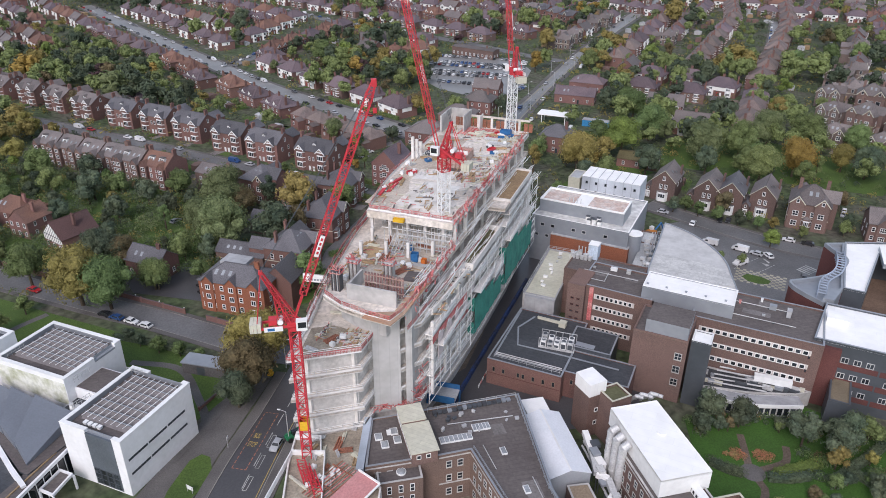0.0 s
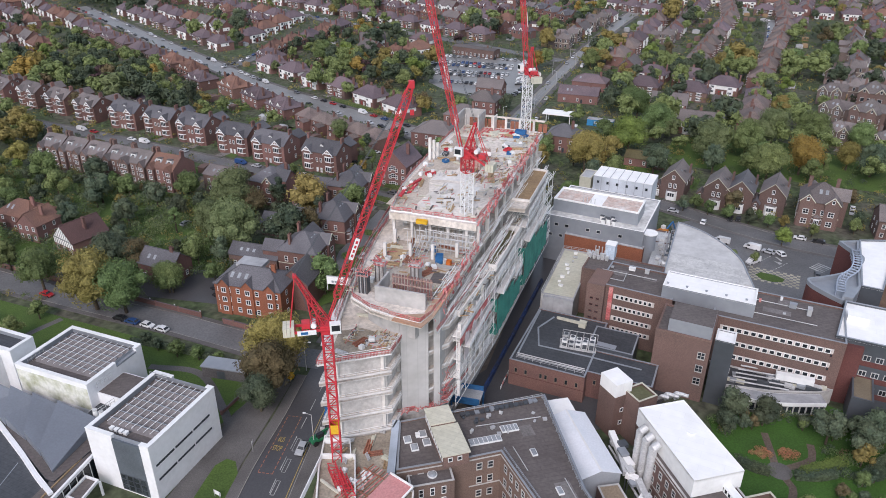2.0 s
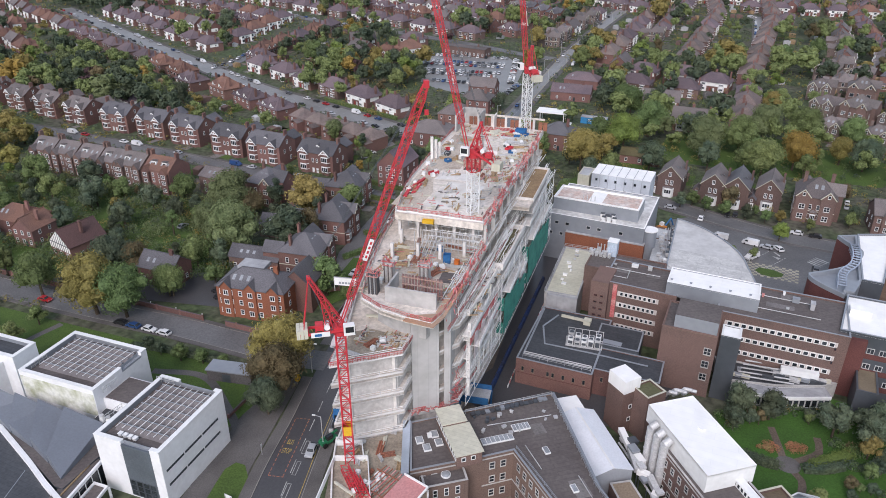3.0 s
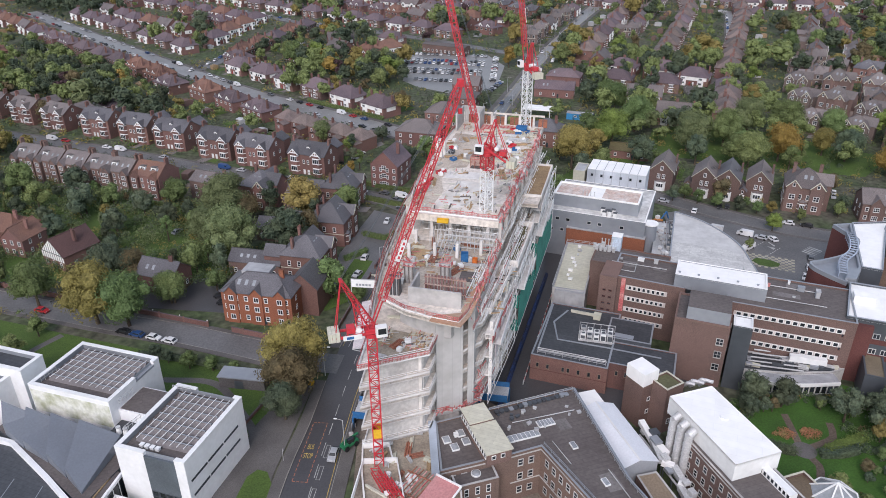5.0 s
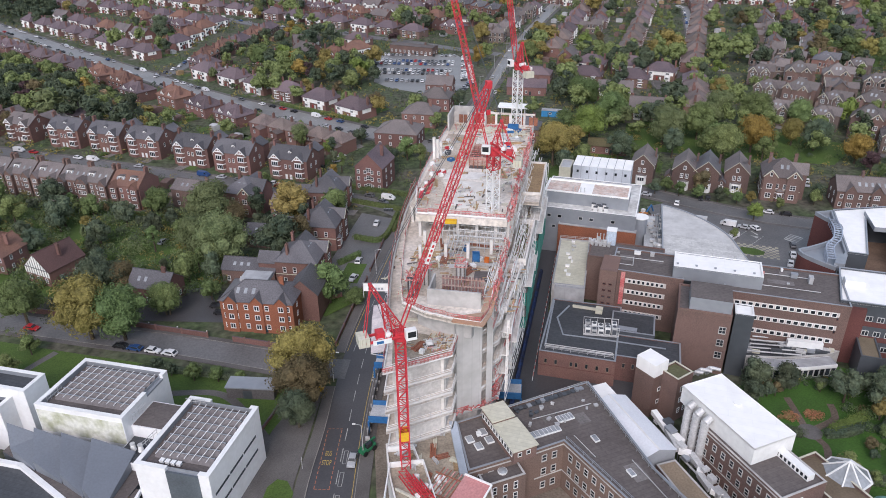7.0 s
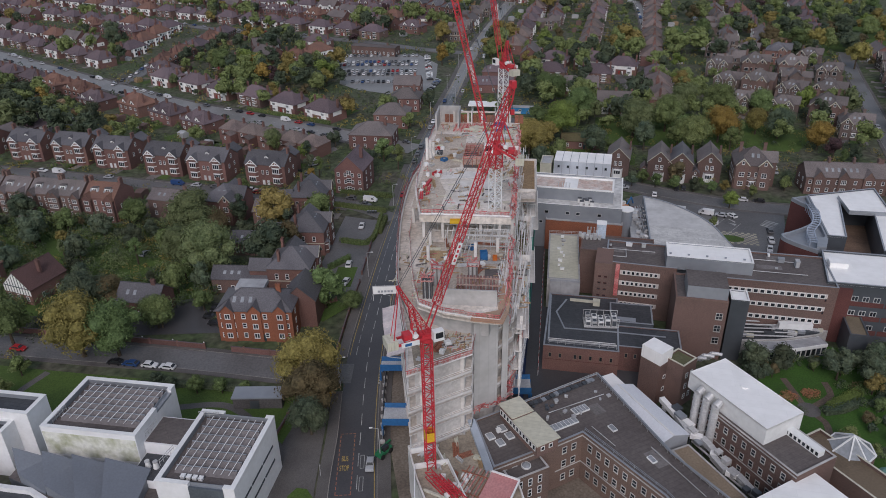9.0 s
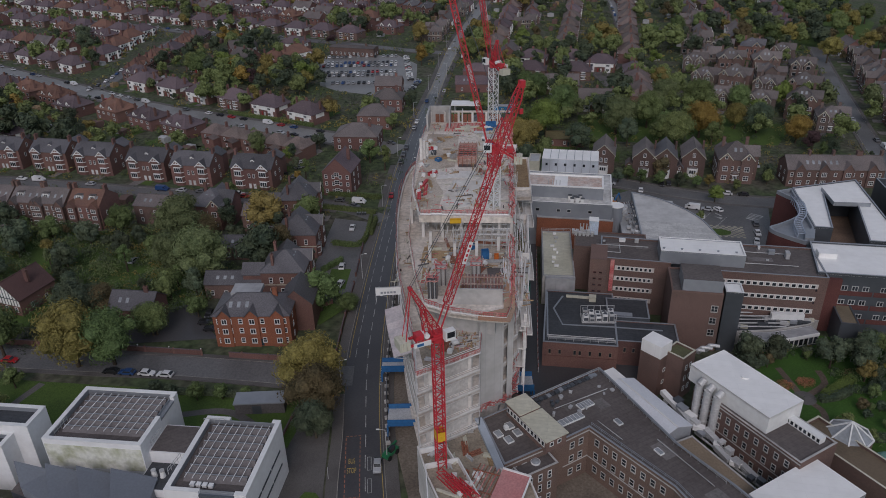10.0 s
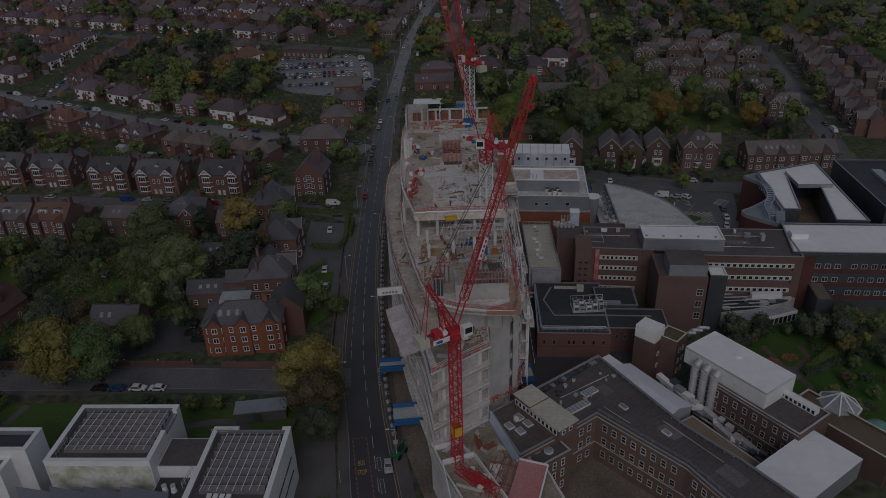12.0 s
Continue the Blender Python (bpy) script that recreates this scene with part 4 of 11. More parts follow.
# white stacked site cabins
P0 = rect(50.8, 239.0, A - 0.5, 20.6, 10.5)
cabins, P = block("site_cabins", "white stacked modular cabins with small square windows", P0, 17.4, mat("white_cabin_panel", (0.66, 0.7, 0.76), 0.5, vary=0.05), MEMBRANE, 0.1, MEMBRANE)
for z in (14.9, 11.6, 8.3, 5.0):
    windows(cabins, P[0], P[1], (z,), 0.95, 1.1, 3.4, inset=1.2, bars=0, frame_m=GREY_METAL)
    windows(cabins, P[3], P[0], (z,), 0.95, 1.1, 4.4, inset=1.2, bars=0, frame_m=GREY_METAL)
for k in range(1, 7):
    a, b = Vector(P[0]).lerp(Vector(P[1]), k / 7), Vector(P[3]).lerp(Vector(P[2]), k / 7)
    part("panel_joint", Geo().beam((*a, 17.58), (*b, 17.58), 0.16, 0.08), GREY_METAL, cabins)
    part("panel_joint", Geo().beam((*a, 0), (*a, 17.4), 0.1, 0.1), GREY_METAL, cabins)
rail("dark steel access stair of the cabins", [(57, 232.5), (62, 230), (66, 228.5)], 11.5, 1.4, DARK_METAL)
stair, P = block("stair_cabin", "narrow cream stair cabin beside the stacked cabins", rect(46.4, 241.4, A, 4.2, 8.5), 16.0, FELT_CREAM, MEMBRANE_GREY, 0.15)
# the brick building with the white plant box, its tower, ducts and shed
B2 = 13.0
wing, P = block("ward_building", "brown brick ward building with sash windows", rect(33.6, 113.5, B2 - 90, 27, 11.0), 10.3, BRICK_BROWN, FELT_BROWN, 0.4, CONCRETE_GREY)
W = P
for i in range(4):
    p, q = W[i], W[(i + 1) % 4]
    if math.dist(p, q) > 20:
        windows(wing, p, q, (1.2, 4.6, 7.6), 1.1, 1.6, 2.4, inset=1.5, bars=0, rails=1, sill=0.12, frame_m=FRAME_OLD)
        band(wing, p, q, 3.9, 0.25, CONCRETE_GREY, inset=0, thick=0.04)
        band(wing, p, q, 10.0, 0.3, CONCRETE_GREY, inset=0, thick=0.04)
plant = thing("plant_room", "large white metal plant room on the ward building's roof", "plant room")
P = rect(34.2, 116.6, B2 - 90, 20.8, 10.4)
part("shell", Geo().prism(P, 10.4, 14.4), WHITE, plant)
part("roof_sheet", Geo().prism([tuple(Vector(p) * 1.0) for p in P], 14.38, 14.55), MEMBRANE, plant)
part("edge_trim", ring(P, 0.25, 14.2, 14.62), MEMBRANE, plant)
part("hatch", Geo().tube((42.5, 109, 14.5), (42.5, 109, 14.85), 0.8, 0.8, 14), MEMBRANE, plant)
for k in range(3):
    t = thing("air_duct", "tall round silver air duct on the brick wall", "duct", "ducts on the ward building", pose(33.6 + 0.56 * k, 111.9 - 2.45 * k, 0.0))
    part("riser", Geo().tube((0, 0, 2.4), (0, 0, 12.6), 0.85, 0.85, 16), SILVER, t)
    part("elbow", Geo().tube((0, 0, 12.5), (1.3, 0.3, 13.4), 0.85, 0.8, 16), SILVER, t)
    for z in (4.6, 7.2, 9.8):
        part("collar", Geo().tube((0, 0, z), (0, 0, z + 0.2), 0.93, 0.93, 16), SILVER, t)
    part("foot_bend", Geo().tube((0, 0, 2.5), (-1.4, -0.6, 1.8), 0.8, 0.8, 14), SILVER, t)
for k in range(13):
    roof_box("duct_box", "pale grey ducting box above the alley", 30.8 + 0.24 * k + random.uniform(-0.5, 0.9), 118 - 2.4 * k, random.uniform(3.4, 5.4), B2, random.uniform(0.8, 1.8), random.uniform(1.0, 2.4), random.uniform(0.6, 1.4), random.choice([SILVER, SILVER, MEMBRANE, GREY_METAL, DARK_METAL]), category="duct")
trunk = thing("trunk_duct", "zigzag pale metal trunk duct along the alley", "duct")
line = [(30.4, 120.0), (30.8, 114.0), (30.6, 108.0), (32.6, 106.6), (32.9, 102.6), (31.9, 101.4), (32.2, 97.2), (34.0, 95.6), (34.6, 88.0)]
for i, (a, b) in enumerate(zip(line, line[1:])):
    part("section", Geo().beam((*a, 5.2 - 0.15 * i), (*b, 5.05 - 0.15 * i), 1.3, 1.1), (MEMBRANE, SILVER)[i % 2], trunk)
    part("hanger", Geo().box(a[0] - 0.1, a[0] + 0.1, a[1] - 0.1, a[1] + 0.1, -0.3, 4.0), DARK_METAL, trunk)
for k in range(9):
    t = thing("pipe_run", "grey pipe run along the alley", "pipe", "pipes in the alley", pose(29.6 + 0.5 * k, 118 - 3.4 * k, 0))
    part("pipe", Geo().tube((0, 0, 3.2 + 0.3 * (k % 3)), (1.0, -4.4, 3.2 + 0.3 * (k % 3)), 0.22, 0.22, 8), SILVER, t)
    part("bracket", Geo().beam((0, 0, -0.3), (0, 0, 3.3), 0.18), DARK_METAL, t)
tw, P = block("lift_tower", "brick lift tower with a white metal cap", rect(31.6, 124.2, B2 + 12, 4.4, 5.4), 11.0, BRICK_BROWN, MEMBRANE, 0.0)
part("cap", Geo().prism(P, 11.0, 14.3), MEMBRANE, tw, "white metal cap")
windows(tw, P[0], P[1], (3.0, 6.5), 0.9, 1.1, 2.0, inset=0.8, bars=0)
tw2, P = block("stair_block", "brick stair block with a sunken mossy roof", rect(36.0, 121.6, B2 + 12, 5.2, 5.2), 11.4, BRICK_BROWN, mat("mossy_roof", (0.13, 0.13, 0.07), 0.9), 0.5, FELT_CREAM)
windows(tw2, P[0], P[1], (2.0, 5.0, 8.0), 0.9, 1.4, 1.8, inset=0.8, bars=0, rails=1)
for k in range(5):
    t = thing("steel_duct", "curved silver duct on the roof behind the plant room", "duct", "", pose(41.4 + 1.1 * k, 126.4 + 0.1 * k, 8.6 + 0.5 * (k % 2)))
    part("pipe", Geo().tube((0, 0, 0), (0.6, -1.6, 2.4), 0.4, 0.4, 12).tube((0.6, -1.6, 2.4), (1.9, -2.4, 2.5), 0.4, 0.4, 12), SILVER, t)
S0 = pose(21.0, 123.4, 0, 0, 0, B2 - 1.7)
shed = thing("metal_shed", "long pale metal shed with a shallow pitched roof", "shed", "", S0)
SW, SL = 4.3, 18.4
part("wall", Geo().add([(-SW, 0, 0), (SW, 0, 0), (SW, 0, 7.0), (0, 0, 8.5), (-SW, 0, 7.0), (-SW, -SL, 0), (SW, -SL, 0), (SW, -SL, 7.0), (0, -SL, 8.5), (-SW, -SL, 7.0)],
     [(4, 3, 2, 1, 0), (5, 6, 7, 8, 9), (0, 5, 9, 4), (6, 1, 2, 7)]), mat("grey_shed_panel", (0.4, 0.42, 0.45), 0.5, vary=0.05), shed)
for s in (-1, 1):
    part("roof_slope", Geo().add([(0, 0.2, 8.6), (s * (SW + 0.2), 0.2, 7.05), (s * (SW + 0.2), -SL - 0.2, 7.05), (0, -SL - 0.2, 8.6), (0, 0.2, 8.5), (s * (SW + 0.2), 0.2, 6.95), (s * (SW + 0.2), -SL - 0.2, 6.95), (0, -SL - 0.2, 8.5)],
         [(0, 1, 2, 3), (4, 5, 6, 7), (1, 2, 6, 5), (2, 3, 7, 6), (0, 1, 5, 4)]), mat("pale_metal_roof", (0.77, 0.79, 0.83), 0.5, second=(0.7, 0.73, 0.77), vary=0.05, patch=0.2), shed)
part("ridge_cap", Geo().beam((0, 0.2, 8.62), (0, -SL - 0.2, 8.62), 0.4, 0.08), WHITE, shed)
part("porch", Geo().box(-2.6, 2.4, 0.0, 5.2, 0, 7.3), GREY_METAL, shed)
part("porch_roof", Geo().box(-2.7, 2.5, 0.2, 5.3, 7.3, 7.45), MEMBRANE, shed, "pale metal porch roof")
low_flat, P = block("service_block", "low service block with a brown flat roof", [(23.8, 104.2), (26.4, 85.5), (31.8, 86.5), (28.2, 104.8)], 5.6, BRICK_BROWN, mat("moss_brown_felt", (0.27, 0.21, 0.15), 0.9, vary=0.15), 0.08, CONCRETE_GREY)
plant2 = thing("plant_room", "white metal plant room roof near the brick ward building", "plant room")
P = rect(26.6, 84.9, B2 + 0.5, 18.6, -11.0)
part("shell", Geo().prism(P, 4.0, 9.0), GREY_METAL, plant2)
part("roof_sheet", Geo().prism(P, 9.0, 9.15), MEMBRANE, plant2)
glass_house = thing("glazed_lantern", "white-framed faceted glass lantern roof", "glass roof", "", pose(59.2, 94.8, 0))
part("base", Geo().tube((0, 0, -0.3), (0, 0, 6.2), 4.6, 4.6, 8), BRICK_BROWN, glass_house)
pts = [(4.6 * math.cos(i * math.tau / 8), 4.6 * math.sin(i * math.tau / 8), 6.2) for i in range(8)]
part("pane", Geo().add(pts + [(0, 0, 9.4)], [(i, (i + 1) % 8, 8) for i in range(8)]), ROOF_GLASS, glass_house)
g = Geo()
for i in range(8):
    g.beam(pts[i], (0, 0, 9.5), 0.28).beam(pts[i], pts[(i + 1) % 8], 0.3)
part("glazing_bar", g, WHITE, glass_house)
deck, P = block("roof_terrace", "lower roof terrace with pale parapets beside the garden", rect(49.0, 99.0, B2 - 90, 22, 7.5), 6.4, BRICK_BROWN, mat("moss_brown_felt", (0.17, 0.13, 0.09), 0.9, vary=0.15), 0.7, FELT_CREAM)
win_strip = thing("rooflight_strip", "long rooflight with white frames and dark glass", "rooflight", "", pose(45.0, 99.4, 10.33, 0, 0, B2 - 90))
part("kerb_frame", Geo().box(0, 9, 0, 1.6, 0, 1.4), WHITE, win_strip)
for k in range(9):
    put("window", window_mesh(0.85, 1.1, 0, 0), win_strip, pose(0.5 + k, 0, 0.15))

dome_house = thing("green_dome", "small copper-green domed roof on a round brick base", "dome", "", pose(64.0, 88.0, 0))
part("base", Geo().tube((0, 0, -0.3), (0, 0, 3.4), 2.6, 2.6, 14), BRICK_BROWN, dome_house)
part("copper_roof", Geo().tube((0, 0, 3.4), (0, 0, 4.3), 2.9, 1.9, 14).tube((0, 0, 4.3), (0, 0, 4.9), 1.9, 0.5, 14), mat("verdigris_copper", (0.22, 0.42, 0.36), 0.7, vary=0.12), dome_house)
small_block, P = block("garden_pavilion", "small brick pavilion with a white flat roof", rect(55.0, 77.0, B2, 6.0, 6.5), 5.6, BRICK_BROWN, MEMBRANE, 0.3, WHITE)

# ---- the near brick block ----
NEAR = [(-15.0, 116.4), (-15.2, 102.6), (-6.0, 104.6), (-1.2, 105.6), (5.0, 107.2), (12.6, 88.0), (16, 60), (29, 60), (23.5, 85.0), (19.6, 97.0), (16.2, 124.4)]
near, P = block("outpatient_block", "brick outpatient block with a brown felt roof and white sash windows", NEAR, 11.8, BRICK_BUFF, FELT_BROWN, 0.35, GREY_METAL)
for i in range(len(P)):
    p, q = P[i], P[(i + 1) % len(P)]
    if math.dist(p, q) > 6 and (p[1] < 110 or q[1] < 110):
        windows(near, p, q, (1.6, 5.2, 8.7), 1.2, 1.7, 2.3, inset=1.0, bars=0, rails=1, sill=0.12, frame_m=FRAME_OLD)
        band(near, p, q, 4.5, 0.3, CONCRETE_GREY, inset=0, thick=0.04)
        band(near, p, q, 11.3, 0.3, CONCRETE_GREY, inset=0, thick=0.05)
low, P = block("stair_bay", "brick stair bay with a lower flat roof and a round rooflight", [(-13.6, 105.2), (-12.6, 99.8), (-4.2, 101.6), (-5.0, 106.0)], 10.2, BRICK_BUFF, FELT_BROWN, 0.25, CONCRETE_GREY)
windows(low, P[1] if P[1][1] < 103 else P[0], P[2] if P[2][1] < 103 else P[1], (1.6, 4.8, 7.6), 0.9, 1.9, 2.2, inset=0.6, bars=0, rails=1)
dome = thing("round_rooflight", "round white rooflight on the stair bay", "rooflight", "", pose(-8.4, 103.2, 10.22))
part("upstand", Geo().tube((0, 0, 0), (0, 0, 0.35), 0.95, 0.95, 20), WHITE, dome)
part("dome", Geo().tube((0, 0, 0.35), (0, 0, 0.6), 0.85, 0.45, 20), ROOF_GLASS, dome)
edge = thing("roof_fascia", "pale blue metal fascia along the roof's edge", "fascia", "", pose(-15.9, 109.6, 11.9, 0, 0, -2))
part("panel", Geo().box(-0.75, 0.75, -7.6, 7.0, -0.6, 0.5), mat("pale_blue_fascia", (0.5, 0.56, 0.64), 0.5, vary=0.05), edge)
lan = thing("roof_lantern", "cream clerestory roof lantern in two steps", "roof lantern", "", pose(-7.4, 116.4, 11.85, 0, 0, 14.5))
part("upper_box", Geo().box(-2.2, 2.4, -4.6, 0.2, 0, 3.4), BRICK_BROWN, lan)
part("upper_roof", Geo().box(-2.5, 2.7, -4.7, 0.5, 3.4, 3.6), FELT_CREAM, lan)
part("lower_box", Geo().box(-2.2, 2.8, -13.0, -4.6, 0, 2.9), BRICK_BROWN, lan)
part("lower_roof", Geo().box(-2.5, 3.1, -13.3, -4.7, 2.9, 3.1), FELT_CREAM, lan)
for k in range(11):
    put("window", window_mesh(0.95, 1.3, 0, 0), lan, pose(-2.23, -0.5 - 1.15 * k, 1.2, 0, 0, -90))
for k in range(2):
    put("window", window_mesh(0.9, 1.0, 0, 0), lan, pose(-0.9 + 1.9 * k, -13.02, 1.3))


def rooflight(x, y, z, ang, w, d, panes, label):
    t = thing("rooflight", label, "rooflight", "rooflights on the brick block", pose(x, y, z, 0, 0, ang))
    part("kerb_frame", Geo().box(-w / 2, w / 2, -d / 2, d / 2, 0, 0.32), WHITE, t)
    for k in range(panes):
        a = -w / 2 + 0.12 + (w - 0.12) * k / panes
        part("pane", Geo().box(a, a + (w - 0.12) / panes - 0.12, -d / 2 + 0.12, d / 2 - 0.12, 0.32, 0.36), ROOF_GLASS, t)


for x, y in ((-12.6, 110.6), (-11.2, 108.4), (-9.6, 112.2), (-8.8, 109.8)):
    rooflight(x - 0.6, y + 0.5, 11.84, 12, 1.5, 1.9, 1, "square white-framed rooflight on brown felt")
roof_box("roof_plant", "white fan unit between the rooflights", -11.2, 112.0, 11.84, 12, 0.8, 0.8, 0.8, WHITE)
rail("grey pipe rails along the brown roof's edge", [(15.4, 123.0), (18.7, 97.0), (22.4, 85.4), (26.6, 66)], 12.15, 0.9, GREY_METAL, 2.4)
rail("thin grey pipe rails along the inner roof edge", [(5.6, 107.6), (13.2, 88.4), (16.4, 66)], 12.15, 0.8, GREY_METAL, 2.4)
for line in ([(0.6, 114.6), (14.2, 117.2)], [(7.5, 108.5), (9.6, 102.0)], [(16.2, 100), (19.6, 86)]):
    t = thing("pipe_run", "thin grey pipe run across the near brown roof", "pipe", "pipes on the brown roofs", pose(0, 0, 11.84))
    part("pipe", Geo().tube((*line[0], 0.3), (*line[1], 0.3), 0.09, 0.09, 8), SILVER, t)
    for q in (0.1, 0.4, 0.7, 0.95):
        part("bracket", Geo().box(-0.13, 0.13, -0.13, 0.13, 0, 0.22), DARK_METAL, t, "", pose(line[0][0] + (line[1][0] - line[0][0]) * q, line[0][1] + (line[1][1] - line[0][1]) * q, 0))
for x, y, w, d in ((3.0, 113.4, 3.0, 1.6), (10.0, 111.6, 2.6, 3.2), (15.0, 94.6, 3.0, 4.5), (18.0, 80.0, 3.4, 5.2)):
    part("felt_patch", Geo().prism(rect(x, y, 13, w, d), 11.82, 11.845), FELT_PATCH, near, "newer felt patch")
rooflight(2.2, 110.6, 11.84, 13, 6.6, 1.8, 7, "long rooflight of seven panes")
rooflight(7.4, 114.0, 11.84, 13, 3.6, 1.9, 5, "rooflight of five panes")
rooflight(11.4, 107.0, 11.84, 13, 1.1, 1.9, 1, "single white rooflight on brown felt")
rooflight(14.8, 97.0, 11.84, 13, 1.1, 1.9, 1, "single white rooflight on brown felt")
for k in range(14):
    roof_box("roof_vent", "small grey roof vent and cowl", random.uniform(-2, 15), random.uniform(112, 119), 11.84, random.uniform(0, 90), random.uniform(0.3, 0.9), random.uniform(0.3, 0.7), random.uniform(0.25, 0.8), random.choice([SILVER, DARK_METAL, MEMBRANE_GREY]))
rail("steel guard rail along the flat roof's edge", [(-3.5, 118.6), (15.4, 123.6), (18.6, 98), (22, 86)], 11.9, 1.1)
for k in range(16):
    roof_box("condenser_unit", "small dark condenser unit along the roof's edge", -2.0 + 1.05 * k, 118.0 + 0.29 * k, 11.84, 15, 0.8, 0.9, random.uniform(0.3, 0.7), random.choice([GREY_METAL, FELT_DARK, DARK_METAL, DARK_METAL]), category="roof plant")

# ---- the modern building with white roofs and a curved brick wall ----
modern, P = block("modern_wing", "modern dark-clad wing with a white flat roof", [(86.0, 138.2), (99, 131.6), (150, 107), (160, 122), (96.4, 153.6)], 16.6, DARK_METAL, MEMBRANE, 0.5, GREY_METAL)
for i in range(len(P)):
    p, q = P[i], P[(i + 1) % len(P)]
    if math.dist(p, q) > 12:
        for z in (12.2, 8.0, 3.8):
            band(modern, p, q, z - 1.5, 1.4, BRICK_DARK, inset=0.2)
            windows(modern, p, q, (z,), 1.6, 1.5, 2.6, inset=1.0, bars=1, frame_m=SILVER, out=0.055)
part("brick_end", Geo().prism(rect(85.6, 137.2, A, 6.0, 2.0), -0.3, 15.8), BRICK_DARK, modern)
m2, P = block("modern_wing", "modern wing with a white flat roof round a courtyard", [(118.5, 187.6), (104.5, 161.0), (109, 158.5), (124.5, 180.0), (133, 176.5), (112.5, 148.5), (121, 144.0), (143, 186.4)], 16.6, DARK_METAL, MEMBRANE, 0.4, GREY_METAL)
part("roof_box", Geo().prism(rect(121, 172, A + 3, 11, 12), 16.6, 18.0, 0, 1), [GREY_METAL, MEMBRANE], m2)
court, P = block("courtyard_roof", "low brown courtyard roof with pale units", [(96.4, 153.6), (105, 161.0), (124.5, 180.0), (133, 176.5), (112.5, 147.5)], 9.0, GREY_METAL, mat("brown_deck", (0.22, 0.15, 0.11), 0.9, vary=0.2), 0.0)
roof_box("air_handling_unit", "pale unit on the courtyard roof", 106.0, 158.8, 9.05, A, 2.6, 2.2, 1.8, MEMBRANE_GREY)
roof_box("air_handling_unit", "pale unit on the courtyard roof", 109.0, 157.0, 9.05, A, 2.6, 2.2, 1.8, MEMBRANE_GREY)
roof_box("roof_plant", "white roof access box on the white roof", 95.0, 145.5, 16.65, A, 4.6, 3.0, 1.4, MEMBRANE, legs=False)
curve_wall = smooth([(96.0, 154.0), (93.6, 158.5), (92.0, 163.0), (92.6, 165.8), (96, 166.4), (104, 168.8), (110, 172.5), (113.8, 177.5), (113.0, 183.0), (112.5, 187.5)], 1.5)
cw = thing("curved_brick_wing", "curved dark red brick wing with a metal parapet", "building")
inner = [(118.5, 187.6), (104.5, 161.0)]
part("wall", Geo().prism(curve_wall + inner, -0.3, 15.6, 0, 1), [BRICK_DARK, GREY_METAL], cw)
part("parapet", ring(curve_wall[::-1] + inner[::-1] if sum((curve_wall + inner)[i - 1][0] * (curve_wall + inner)[i][1] - (curve_wall + inner)[i][0] * (curve_wall + inner)[i - 1][1] for i in range(len(curve_wall) + 2)) < 0 else curve_wall + inner, 0.6, 15.6, 16.8), GREY_METAL, cw)
g = Geo()
brace_line = smooth([(97, 157.5), (101, 164.0), (106.5, 168.5), (110.5, 174.0), (113.5, 181.0)], 1.6)
o1, o2 = offset(brace_line, 1.0), offset(brace_line, -1.0)
for i in range(len(o1) - 1):
    g.beam((*o1[i], 17.6), (*o1[i + 1], 17.6), 0.28).beam((*o2[i], 17.6), (*o2[i + 1], 17.6), 0.28).beam((*o1[i], 17.6), (*o2[i], 17.6), 0.24)
    g.beam((*o1[i], 15.6), (*o1[i], 17.6), 0.2)
part("steel_canopy", g, mat("pale_blue_steel", (0.38, 0.43, 0.52), 0.45, vary=0.08), cw, "pale steel ladder frame along the curved parapet")
part("grey_screen", Geo().prism([(96.2, 155.2), (100.5, 160.2), (103, 159.0), (98.6, 154.2)], 13.0, 17.4), GREY_METAL, cw)
far_block, P = block("far_office", "dark glazed office block beyond the courtyard", [(149.4, 184.5), (131.9, 148.1), (152, 137), (190, 165)], 16.8, DARK_METAL, FELT_DARK, 0.6, GREY_METAL)
roof_box("rooflight", "bright glazed rooflight on the dark office roof", 151, 165, 16.85, A + 90, 14, 3.0, 0.9, ROOF_GLASS, category="rooflight", legs=False)
# service yard below the long wing
YARD = [(62, 137.4), (72, 134.8), (83, 134.0), (87, 135.0), (61.5, 147.4)]
yard, P = block("service_deck", "grey plant deck below the brick wing", YARD, 3.5, CONCRETE_GREY, FELT_DARK, 0.3)
for k in range(26):
    f = random.random()
    x = 63 + 22 * f
    y = 138.2 - 3.6 * f + random.random() * (7.5 - 7.0 * f)
    roof_box("service_plant", "pale pipework and plant units in the service yard", x, y, 3.55, A, random.uniform(0.8, 2.8), random.uniform(0.5, 1.0), random.uniform(0.4, 1.3), random.choice([SILVER, GREY_METAL, GREY_METAL, DARK_METAL, FELT_CREAM]))
for k in range(5):
    t = thing("pipe_run", "long pale pipe run over the plant deck", "pipe", "pipes over the plant deck", pose(63.5 + 1.2 * k, 138.4 + 1.4 * k, 4.6, 0, 0, A + 8))
    part("pipe", Geo().tube((0, 0, 0), (13 - k, 0, 0), 0.2, 0.2, 8), SILVER, t)
    part("bracket", Geo().box(1, 1.15, -0.1, 0.1, -1.1, 0).box(9, 9.15, -0.1, 0.1, -1.1, 0), DARK_METAL, t)
duct = thing("large_duct", "long white horizontal duct in the service yard", "duct", "", pose(78.5, 137.4, 4.6, 0, 0, A + 6))
part("casing", Geo().box(-4.2, 4.2, -0.7, 0.7, 0, 1.7), WHITE, duct)
part("leg", Geo().box(-4.0, -3.8, -0.4, 0.4, -1.1, 0), DARK_METAL, duct)
